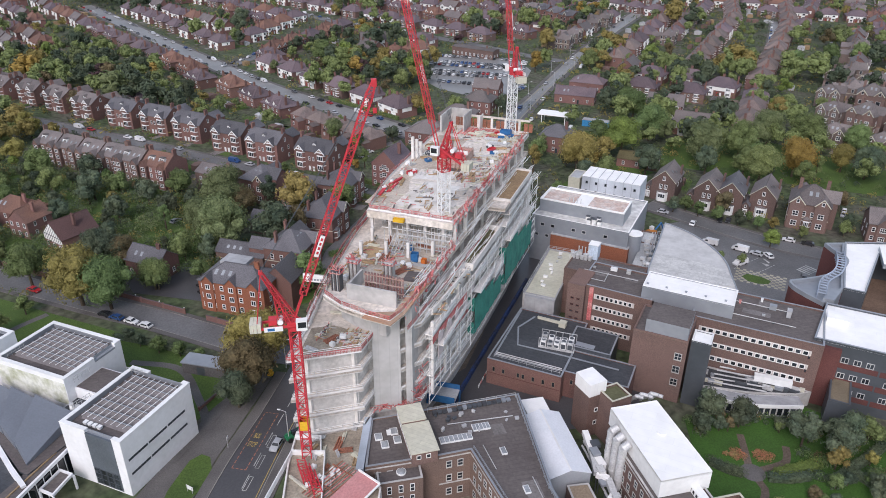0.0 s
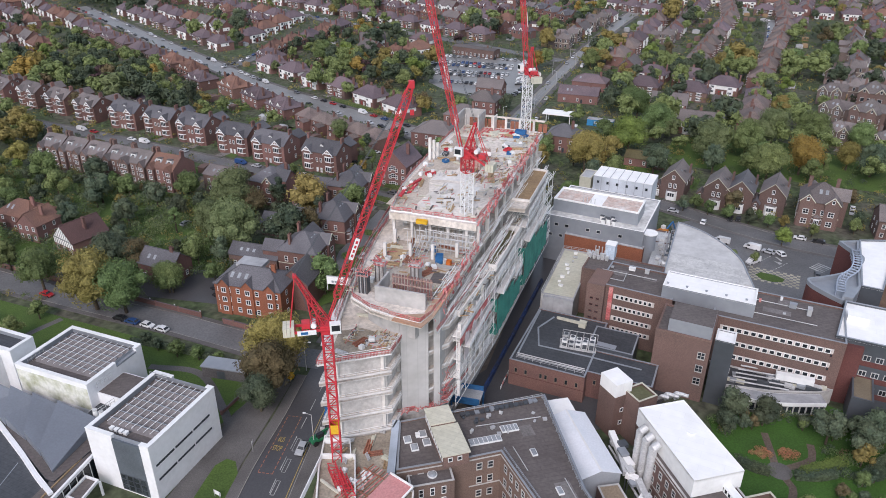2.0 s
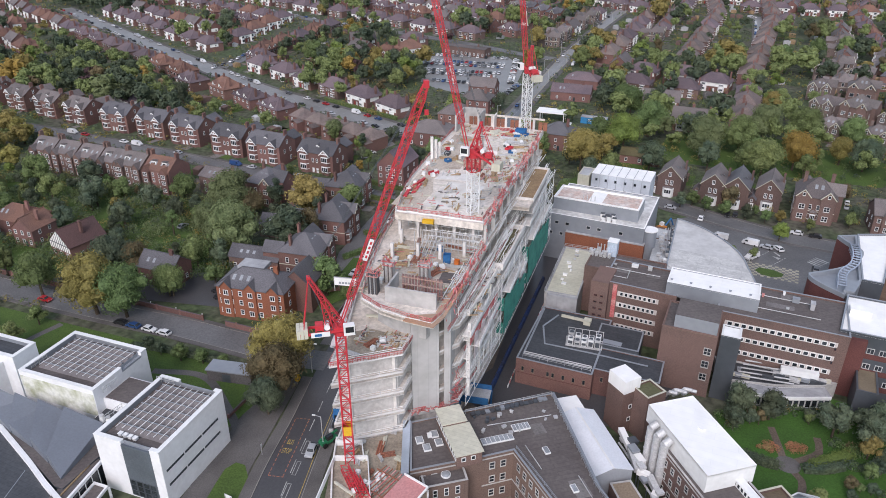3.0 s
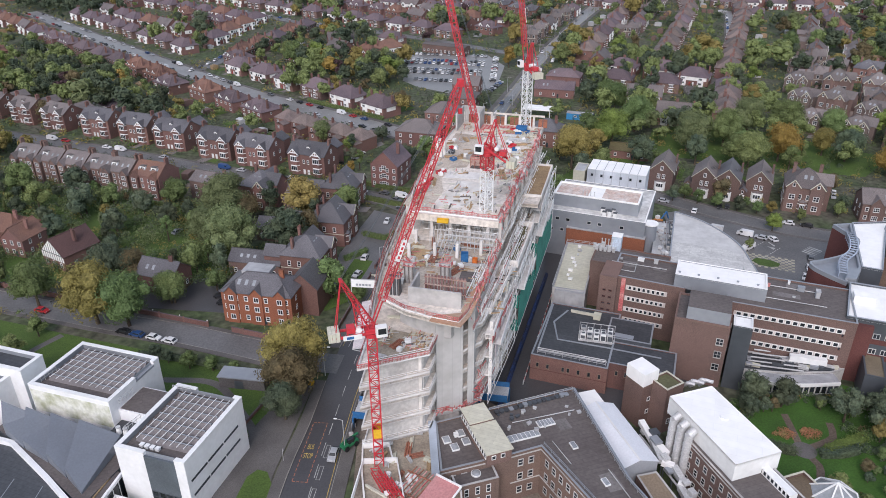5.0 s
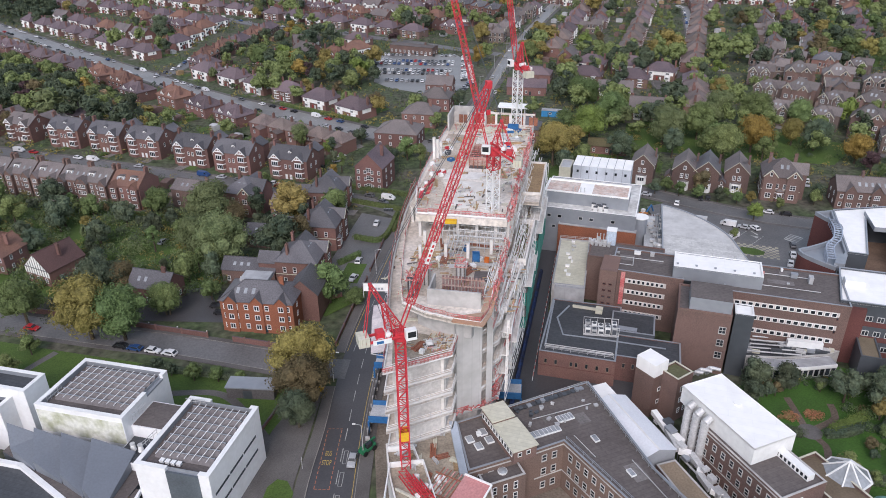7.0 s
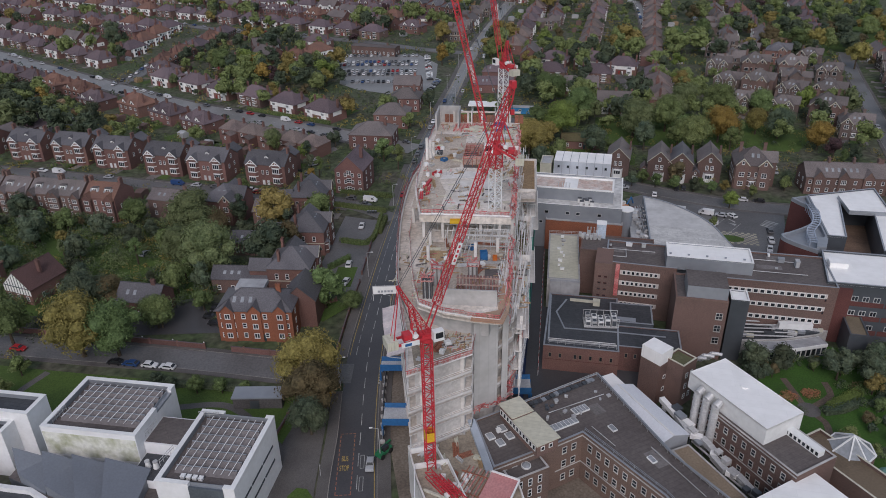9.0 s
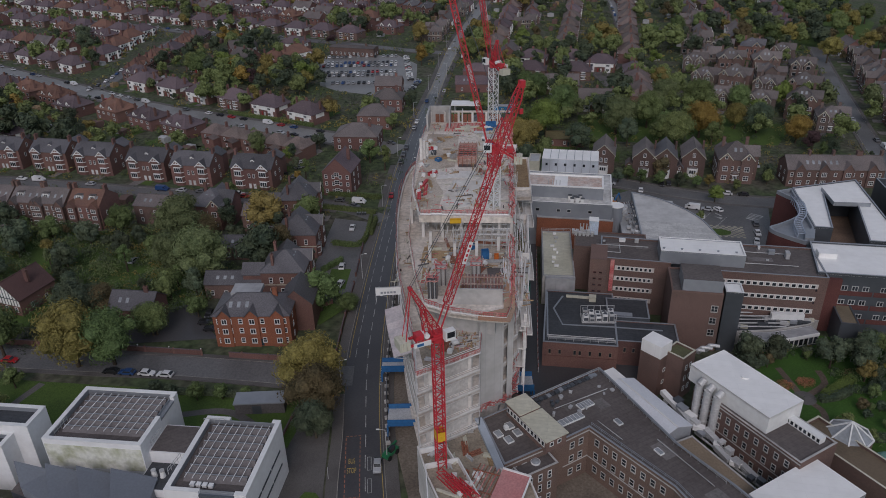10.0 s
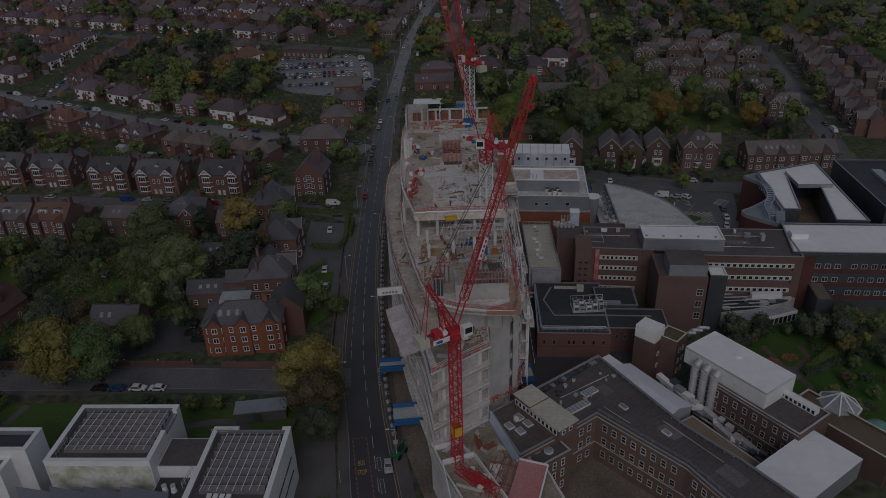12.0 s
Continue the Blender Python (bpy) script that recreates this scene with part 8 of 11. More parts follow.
def semi(label, roof_m, wall_m, upper_m, w=18.4, d=12.4, h=5.5, rise=4.4, kind="hip"):
    t = thing("semi_detached_house", label, "house", "semi-detached houses")
    part("wall", wall_geo(w, d, h, rise, kind), wall_m, t)
    if upper_m:
        part("render_panel", Geo().box(-w * 0.45, w * 0.45, -d / 2 - 0.05, -d / 2, 3.0, h - 0.35), upper_m, t)
        part("render_panel", Geo().box(w / 2, w / 2 + 0.05, -d * 0.3, d * 0.2, 3.0, h - 0.35), upper_m, t)
    part("roof", roof_geo(w, d, h, rise, kind), roof_m, t)
    ridge(t, w, d, h, rise, kind, roof_m)
    if upper_m and kind == "hip":
        for s in (-1, 1):
            part("rear_gable", wall_geo(3.4, 3.0, h + 1.2, 1.9, "gy"), upper_m, t, "", pose(s * w * 0.2, d / 2 - 1.9, 0))
            part("rear_gable_roof", roof_geo(3.4, 3.6, h + 1.2, 1.9, "gy", 0.2), roof_m, t, "", pose(s * w * 0.2, d / 2 - 2.1, 0))
            put_windows(t, [(s * w * 0.2, d / 2 - 0.4, h + 0.2, 180)], 1.2, 1.1, 0)
    for s in (-1, 1):
        chimney(t, s * (w / 2 - 1.2), 1.4, h + rise * 0.2, h + rise + 0.4, 0.8, 1.1)
    chimney(t, 0, 0.4, h + rise - 0.8, h + rise + 1.3, 1.3, 0.7)
    for s in (-1, 1):
        bay(t, s * w * 0.27, -d / 2, 3.6, 0.9, h - 0.15, roof_m, upper_m or wall_m, hood="hip" if kind == "hip" else "gable", rise=1.0)
        door(t, s * 0.9, -d / 2, 0, DOORS[s > 0])
        put_windows(t, [(s * 0.9, -d / 2, 3.1, 0)], 0.9, 1.2, 0)
    put_windows(t, [(-w * 0.36, d / 2, 0.8, 180), (w * 0.36, d / 2, 0.8, 180), (-w * 0.36, d / 2, 3.3, 180), (w * 0.36, d / 2, 3.3, 180), (-w * 0.12, d / 2, 3.3, 180), (w * 0.12, d / 2, 3.3, 180)], 1.7, 1.25)
    put_windows(t, [(w / 2, 0.5, 3.4, 90), (-w / 2, 0.5, 3.4, -90)], 0.8, 1.1, 0)
    return t


def terrace(label, roof_m, wall_m, w=11.4, d=9.5, h=5.6, rise=3.6, group="terraced houses", kind="hip"):
    t = thing("terraced_house", label, "house", group)
    part("wall", wall_geo(w - 0.02, d, h, rise, kind), wall_m, t)
    part("roof", roof_geo(w - 0.1, d, h, rise, kind, 0.2), roof_m, t)
    part("cross_wing", wall_geo(3.0, 3.4, h, 1.9, "gy"), wall_m, t, "", pose(-w * 0.2, -d / 2 + 1.5, 0))
    part("cross_roof", roof_geo(3.0, 5.4, h, 1.9, "gy", 0.2), roof_m, t, "", pose(-w * 0.2, -d / 2 + 2.5, 0))
    part("outrigger", Geo().box(-w / 2 + 0.1, 0.2, d / 2, d / 2 + 4.5, -0.4, 4.6), wall_m, t)
    part("outrigger_roof", on_road(roof_geo(w / 2, 4.6, 4.6, 1.2, "gy", 0.15), pose(-w / 4 + 0.1, d / 2 + 2.2, 0)), roof_m, t)
    chimney(t, w / 2 - 0.4, 0, h + rise - 0.9, h + rise + 1.2, 0.6, 1.2, wall_m, 2)
    bay(t, -w * 0.2, -d / 2, 2.6, 0.7, h - 0.2, roof_m, wall_m, rise=0.8)
    door(t, w * 0.3, -d / 2, 0, DOORS[2])
    put_windows(t, [(w * 0.3, -d / 2, 3.4, 0), (w * 0.28, d / 2, 0.8, 180), (w * 0.28, d / 2, 3.4, 180), (-w * 0.2, d / 2 + 4.5, 2.6, 180)], 1.0, 1.4, 0, 1)
    part("rooflight", Geo().add([(0.6, -2.4, h + 1.45), (1.4, -2.4, h + 1.45), (1.4, -1.5, h + 2.05), (0.6, -1.5, h + 2.05)], [(0, 1, 2, 3)]), ROOF_GLASS, t)
    return t


def tall_terrace(label, roof_m, wall_m, w=12.0, d=12.0, h=8.8, rise=4.0, gables=2, dormers=1):
    """A tall terraced house with gabled bays, sashes on three floors, rooflights and stacks."""
    t = thing("tall_terraced_house", label, "house", "tall terraced houses")
    part("wall", wall_geo(w - 0.02, d, h, rise, "gx"), wall_m, t)
    part("roof", roof_geo(w - 0.1, d, h, rise, "gx", 0.04), roof_m, t)
    for k in range(gables):
        x = -w / 2 + w * (k + 0.5) / gables + (1.2 if k % 2 else -1.2)
        m = pose(x, -d / 2 + 0.4, 0)
        part("gable_wing", wall_geo(3.4, 3.2, h - 0.4, 2.2, "gy"), wall_m, t, "", m)
        part("gable_roof", roof_geo(3.4, 5.4, h - 0.4, 2.2, "gy", 0.22), roof_m, t, "", m @ pose(0, 1.1, 0))
        put_windows(t, [(x, -d / 2 - 1.2, z, 0) for z in (0.9, 3.9, 6.4)], 1.9, 1.5, 1, 1)
    put_windows(t, [(-w / 2 + w * (k + 0.5) / gables + (-1.7 if k % 2 else 1.7), -d / 2, z, 0) for k in range(gables) for z in (1.0, 3.9, 6.3)], 1.1, 1.5, 0, 1)
    put_windows(t, [(s * w / 2, y, z, s * 90) for s in (-1, 1) for y in (-2.5, 2.0) for z in (1.0, 4.2)], 1.0, 1.5, 0, 1)
    for s in (-1, 1):
        chimney(t, s * (w / 2 - 0.5), 0.4, h + rise - 1.2, h + rise + 1.5, 0.8, 1.8, wall_m, 3)
    for k in range(dormers):
        x = -w * 0.2 + w * 0.4 * k
        part("dormer", Geo().box(x - 1.1, x + 1.1, -3.4, -0.8, h + 1.2, h + 2.8), STUCCO, t)
        part("dormer_roof", Geo().box(x - 1.25, x + 1.25, -3.6, -0.7, h + 2.8, h + 2.95), FELT_BROWN, t)
        put_windows(t, [(x, -3.4, h + 1.5, 0)], 1.6, 1.0)
    for k in range(4):
        x = -w * 0.36 + w * 0.22 * k
        part("rooflight", Geo().add([(x, -d * 0.33, h + rise * 0.36), (x + 0.8, -d * 0.33, h + rise * 0.36), (x + 0.8, -d * 0.22, h + rise * 0.58), (x, -d * 0.22, h + rise * 0.58)], [(0, 1, 2, 3)]), ROOF_GLASS, t)
    return t


def victorian(label, roof_m, wall_m, w=15.5, d=10.5, h=8.2, rise=3.4):
    t = thing("victorian_semi", label, "house", "victorian semi-detached houses")
    part("wall", wall_geo(w, d, h, rise, "gx"), wall_m, t)
    part("roof", roof_geo(w, d, h, rise, "gx", 0.25), roof_m, t)
    ridge(t, w, d, h, rise, "gx", roof_m)
    part("rear_wing", wall_geo(8, 8, h - 0.6, 2.6, "gy"), wall_m, t, "", pose(2.8, d / 2 + 3.6, 0))
    part("rear_roof", roof_geo(8, 8, h - 0.6, 2.6, "gy", 0.2), roof_m, t, "", pose(2.8, d / 2 + 3.6, 0))
    for s in (-1, 1):
        chimney(t, s * (w / 2 - 0.5), 0, h + rise - 2.0, h + rise + 1.7, 0.8, 1.8, wall_m, 2)
        bay(t, s * w * 0.3, -d / 2, 4.4, 1.1, h - 0.3, roof_m, wall_m, hood="gable", rise=2.1, win_h=2.0)
        door(t, s * 1.0, -d / 2, 0, DOORS[1], 1.1)
        put_windows(t, [(s * 1.0, -d / 2, 4.6, 0), (s * w / 2, -2.2, 4.8, s * 90), (s * w / 2, 2.0, 4.8, s * 90), (s * w / 2, 0, 8.6, s * 90), (s * w / 2, 2.0, 1.2, s * 90)], 1.0, 1.7, 0, 1)
    part("dormer", Geo().box(-0.8, 0.8, -3.2, -0.6, h + 0.9, h + 2.5), WHITE, t)
    part("dormer_roof", on_road(roof_geo(1.6, 2.8, h + 2.5, 0.8, "gy", 0.15), pose(0, -1.9, 0)), roof_m, t)
    put_windows(t, [(0, -3.2, h + 1.2, 0)], 1.1, 1.1)
    return t


def villa(label, roof_m, wall_m, w=8.6, d=12.0, h=7.6, rise=3.8, side=1):
    t = thing("gabled_villa", label, "house", "gabled villas")
    part("wall", wall_geo(w, d, h, rise, "gy"), wall_m, t)
    part("roof", roof_geo(w, d, h, rise, "gy", 0.35), roof_m, t)
    ridge(t, w, d, h, rise, "gy", roof_m)
    for s in (-1, 1):
        part("barge_board", Geo().beam((s * (w / 2 + 0.35), -d / 2 - 0.42, h - 0.2), (0, -d / 2 - 0.42, h + rise), 0.08, 0.18), FELT_CREAM, t)
    chimney(t, w / 2 - 0.4, d * 0.25, h - 0.5, h + rise - 0.8, 0.7, 1.4, wall_m, 3)
    part("porch_wing", wall_geo(2.8, 5, 4.2, 1.6, "gy"), wall_m, t, "", pose(side * (w / 2 + 1.3), -d / 2 + 3.4, 0))
    part("porch_roof", roof_geo(2.8, 5, 4.2, 1.6, "gy", 0.25), roof_m, t, "", pose(side * (w / 2 + 1.3), -d / 2 + 3.4, 0))
    door(t, side * (w / 2 + 1.3), -d / 2 + 0.9, 0, DOORS[1])
    part("door_surround", Geo().box(-0.9, -0.6, -0.15, 0, 0, 2.6).box(0.6, 0.9, -0.15, 0, 0, 2.6).box(-0.9, 0.9, -0.15, 0, 2.3, 2.8), WHITE, t, "", pose(side * (w / 2 + 1.3), -d / 2 + 0.88, 0))
    put_windows(t, [(side * (w / 2 + 1.3), -d / 2 + 0.9, 3.3, 0)], 0.8, 1.1, 0)
    put_windows(t, [(-0.9, -d / 2, 4.7, 0), (1.0, -d / 2, 4.7, 0)], 1.2, 1.8, 1, 1)
    put_windows(t, [(0, -d / 2, 8.1, 0)], 1.1, 1.6, 1)
    put_windows(t, [(w / 2, -2, 5.0, 90), (w / 2, 3, 5.0, 90), (-w / 2, -2, 5.0, -90), (-w / 2, 3, 5.0, -90)], 0.9, 1.5, 0, 1)
    bay(t, 0, -d / 2, 4.2, 1.0, 3.6, roof_m, WHITE, floors=1, rise=0.6, win_h=1.7)
    for k in range(2):
        part("rooflight", Geo().add([(s * (1.5 + 0.9 * k), -3 + 2.6 * k, h + rise - 1.2 - 0.75 * k) for s in (1,)] + [(1.5 + 0.9 * k, -2 + 2.6 * k, h + rise - 1.2 - 0.75 * k), (2.3 + 0.9 * k, -2 + 2.6 * k, h + rise - 1.9 - 0.75 * k), (2.3 + 0.9 * k, -3 + 2.6 * k, h + rise - 1.9 - 0.75 * k)], [(0, 1, 2, 3), (3, 2, 1, 0)]), ROOF_GLASS, t)
    return t


def big_villa(label, roof_m, wall_m, w=15.0, d=12.5, h=8.2, rise=4.2, lift=0.0, wings=2):
    """A broad brick house: hipped main roof, front gables, stone bands, rooflights and stacks."""
    t = thing("brick_villa", label, "house", "brick villas")
    part("wall", wall_geo(w, d, h, rise, "hip"), wall_m, t)
    part("roof", roof_geo(w, d, h, rise, "hip", 0.35), roof_m, t)
    ridge(t, w, d, h, rise, "hip", roof_m)
    for s in ((-1, 1) if wings == 2 else (1,)):
        m = pose(s * w * 0.3, -d / 2 + 1.2, 0)
        part("gable_wing", wall_geo(4.6, 4.0, h, 2.7, "gy"), wall_m, t, "", m)
        part("gable_roof", roof_geo(4.6, 5.6, h, 2.7, "gy", 0.3), roof_m, t, "", m @ pose(0, 0.8, 0))
        for q in (-1, 1):
            part("barge_board", Geo().beam((q * 2.6, -2.4, h - 0.1), (0, -2.4, h + 2.75), 0.1, 0.3), FELT_CREAM, t, "", m)
        put_windows(t, [(s * w * 0.3, -d / 2 - 0.8, z, 0) for z in (1.2, 4.9)], 2.0, 1.9, 1, 1)
        put_windows(t, [(s * w * 0.3, -d / 2 - 0.8, h + 0.3, 0)], 1.0, 1.3, 0)
    put_windows(t, [(x, -d / 2, z, 0) for x in (-1.3, 1.3) for z in (1.2, 4.9)] + [(s * w / 2, y, z, s * 90) for s in (-1, 1) for y in (-3.2, 0.4, 3.6) for z in (1.2, 4.9)], 1.1, 1.8, 0, 1)
    part("cross_wing", wall_geo(6.2, 7.0, h + 0.4, 3.2, "gx"), wall_m, t, "", pose(w * 0.42, 1.2, 0))
    part("cross_roof", roof_geo(6.6, 7.0, h + 0.4, 3.2, "gx", 0.3), roof_m, t, "", pose(w * 0.42, 1.2, 0))
    part("rear_wing", wall_geo(6.0, 6.0, h - 1.2, 2.6, "gy"), wall_m, t, "", pose(-w * 0.2, d / 2 + 2.6, 0))
    part("rear_roof", roof_geo(6.0, 6.4, h - 1.2, 2.6, "gy", 0.25), roof_m, t, "", pose(-w * 0.2, d / 2 + 2.6, 0))
    bay(t, -w * 0.28 if wings == 1 else 0.0, -d / 2, 3.2, 0.9, 4.0, roof_m, wall_m, floors=1, rise=0.9, win_h=1.7)
    part("stone_band", Geo().box(-w / 2 - 0.03, w / 2 + 0.03, -d / 2 - 0.03, d / 2 + 0.03, 4.1, 4.35), FELT_CREAM, t)
    for x, y in ((-w * 0.32, 1.5), (w * 0.34, 2.5)):
        chimney(t, x, y + 1.5, h + 0.6, h + rise + 0.2, 1.2, 0.7, wall_m, 4)
    for k in range(2):
        part("rooflight", Geo().add([(-1.0 + 2.0 * k, -d * 0.3, h + rise * 0.42), (0.0 + 2.0 * k, -d * 0.3, h + rise * 0.42), (0.0 + 2.0 * k, -d * 0.2, h + rise * 0.64), (-1.0 + 2.0 * k, -d * 0.2, h + rise * 0.64)], [(0, 1, 2, 3)]), ROOF_GLASS, t)
    return t


def simple(label, roof_m, wall_m, w, d, h, rise, kind, x, y, ang, name="house", nwin=3, category="house", lights=2):
    """A plain pitched house with sash windows on its long sides, rooflights and a stack."""
    t = thing(name, label, category, "", pose(x, y, 0, 0, 0, ang))
    part("wall", wall_geo(w, d, h, rise, kind), wall_m, t)
    part("roof", roof_geo(w, d, h, rise, kind, 0.3), roof_m, t)
    ridge(t, w, d, h, rise, kind, roof_m)
    if h > 4:
        chimney(t, w * 0.28, 0, h + rise * 0.5, h + rise + 1.3, 1.3, 0.7, wall_m, 3)
    levels = [z for z in (1.0, 4.1, 7.0) if z + 1.6 < h]
    put_windows(t, [(-w / 2 + w * (k + 0.5) / nwin, s * d / 2, z, 0 if s < 0 else 180) for k in range(nwin) for s in (-1, 1) for z in levels], 1.15, 1.55, 0, 1)
    put_windows(t, [(s * w / 2, yy, z, s * 90) for s in (-1, 1) for yy in (-d * 0.2, d * 0.2) for z in levels], 1.0, 1.5, 0, 1)
    door(t, w * 0.1, -d / 2, 0, DOORS[2])
    for k in range(lights):
        xx = -w * 0.3 + 2.2 * k
        if kind != "gy":
            part("rooflight", Geo().add([(xx, -d * 0.33, h + rise * 0.36), (xx + 0.9, -d * 0.33, h + rise * 0.36), (xx + 0.9, -d * 0.2, h + rise * 0.62), (xx, -d * 0.2, h + rise * 0.62)], [(0, 1, 2, 3)]), ROOF_GLASS, t)
    TAKEN.append((x, y, max(w, d) * 0.62))
    return t


def condense(t, all_in_one=False):
    """Joins what is too small to tell apart on a far house: its panes into one part, trims into the parts they belong to."""
    into = {"bay_window": "glazing", "window": "glazing", "door": "glazing", "rooflight": "glazing", "ridge_tiles": "roof", "chimney_pot": "chimney", "bay_band": "bay", "outrigger_roof": "wall", "barge_board": "roof",
            "door_surround": "glazing", "porch_roof": "porch_wing", "cross_roof": "roof", "cross_wing": "wall", "stone_band": "wall", "rear_roof": "rear_wing", "dormer_roof": "dormer", "gable_roof": "gable_wing", "bay_roof": "bay", "bay_gable": "bay", "outrigger": "wall", "front_gable_roof": "front_gable", "rear_gable": "wall", "rear_gable_roof": "roof", "render_panel": "wall"}
    groups = {}
    for o in list(t.children):
        base = o.name.split(".")[0]
        groups.setdefault("shell" if all_in_one else into.get(base, base), []).append(o)
    for name, obs in groups.items():
        if len(obs) == 1:
            continue
        g, mats = Geo(), []
        for o in obs:
            idx = []
            for m in o.data.materials:
                if m not in mats:
                    mats.append(m)
                idx.append(mats.index(m))
            k = len(g.v)
            g.v += [tuple(o.matrix_basis @ v.co) for v in o.data.vertices]
            for f in o.data.polygons:
                g.f.append(tuple(k + i for i in f.vertices))
                g.m.append(idx[f.material_index])
        for o in obs:
            bpy.data.objects.remove(o)
        tagged(part(name, g, mats, t), kind="stuff" if name in ("glazing", "bay", "chimney") else "")
    return t


MASTERS = {}
GARDENS = []


def place(kind, x, y, ang, r=9.0):
    """Sets down a house of a kind: the first is the built one, the rest are copies of it. Far ones are one plain mesh each."""
    far = y > FAR_Y or x > 225
    build = MASTERS[kind]
    m = pose(x, y, 0, 0, 0, ang)
    if kind[0] == "s" and (y > 585 or x > 330):
        return far_house(kind, m, x, y, ang, r)
    full = kind in FULL and x < 170 and not far
    key = (kind, far, full)
    if key not in BUILT:
        LEAN[0] = far
        made = build() if full else condense(build(), far)
        LEAN[0] = False
        if far:
            shell = made.children[0]
            shell.parent = None
            tagged(shell, made["label"], made["category"], made["group"])
            name = made.name.split(".")[0]
            bpy.data.objects.remove(made)
            shell.name = name
            made = shell
        BUILT[key] = made
        made.matrix_basis = m
    else:
        copy_thing(BUILT[key], m)
    TAKEN.append((x, y, r))
    GARDENS.append((x, y, ang, r))


BUILT, FAR_Y = {}, 440


FAR_HOUSES, FAR_MATS, FAR_KINDS = Geo(), [], {}


def far_house(kind, m, x, y, ang, r):
    """A house of the farthest streets, past counting: it goes into one mesh with the others."""
    if kind not in FAR_KINDS:
        LEAN[0] = True
        made = condense(MASTERS[kind](), True)
        LEAN[0] = False
        me = made.children[0].data
        FAR_KINDS[kind] = ([v.co.copy() for v in me.vertices], [tuple(f.vertices) for f in me.polygons], [f.material_index for f in me.polygons], list(me.materials))
        bpy.data.objects.remove(made.children[0])
        bpy.data.objects.remove(made)
    vs, fs, ms, mats = FAR_KINDS[kind]
    k = len(FAR_HOUSES.v)
    for x_m in mats:
        if x_m not in FAR_MATS:
            FAR_MATS.append(x_m)
    FAR_HOUSES.v += [tuple(m @ v) for v in vs]
    FAR_HOUSES.f += [tuple(k + i for i in f) for f in fs]
    FAR_HOUSES.m += [FAR_MATS.index(mats[i]) for i in ms]
    TAKEN.append((x, y, r))
    GARDENS.append((x, y, ang, r))


def row(kinds, p, q, gap, turn=0.0, r=8.5, wobble=0.5, skip=0.05):
    """Houses from p to q, side by side every gap metres, fronts on the right hand of the run."""
    ang = math.degrees(math.atan2(q[1] - p[1], q[0] - p[0])) + turn
    n = max(2, round(math.dist(p, q) / gap) + 1)
    for k in range(n):
        t = k / (n - 1)
        if gap > 20 and len(kinds) > 1 and hr.random() < skip:
            continue
        x, y = p[0] + (q[0] - p[0]) * t + hr.uniform(-wobble, wobble), p[1] + (q[1] - p[1]) * t + hr.uniform(-wobble, wobble)
        place(hr.choice(kinds), x, y, ang + hr.uniform(-1.5, 1.5), r)


BRICK_STONE = mat("greyed_brown_brick", (0.165, 0.125, 0.112), 0.9, second=(0.135, 0.105, 0.096), vary=0.22, scale=0.9, patch=0.15, rnd=0.15, bump=0.3)
BRICK_VILLA = mat("dark_villa_brick", (0.135, 0.088, 0.076), 0.9, second=(0.11, 0.074, 0.066), vary=0.22, scale=0.9, patch=0.15, rnd=0.15, bump=0.3)
TILE_DARK = mat("dark_red_roof_tiles", (0.11, 0.062, 0.058), 0.85, second=(0.085, 0.052, 0.05), vary=0.25, scale=0.7, bump=0.3)
TERRACE_TILE = mat("weathered_terrace_tiles", (0.175, 0.135, 0.122), 0.8, second=(0.125, 0.1, 0.094), vary=0.3, scale=0.7, patch=0.2, rnd=0.22, hue=0.008, bump=0.3)
hr = random.Random(11)
FULL = ("g1", "g2", "v1", "b2", "b3", "t6")
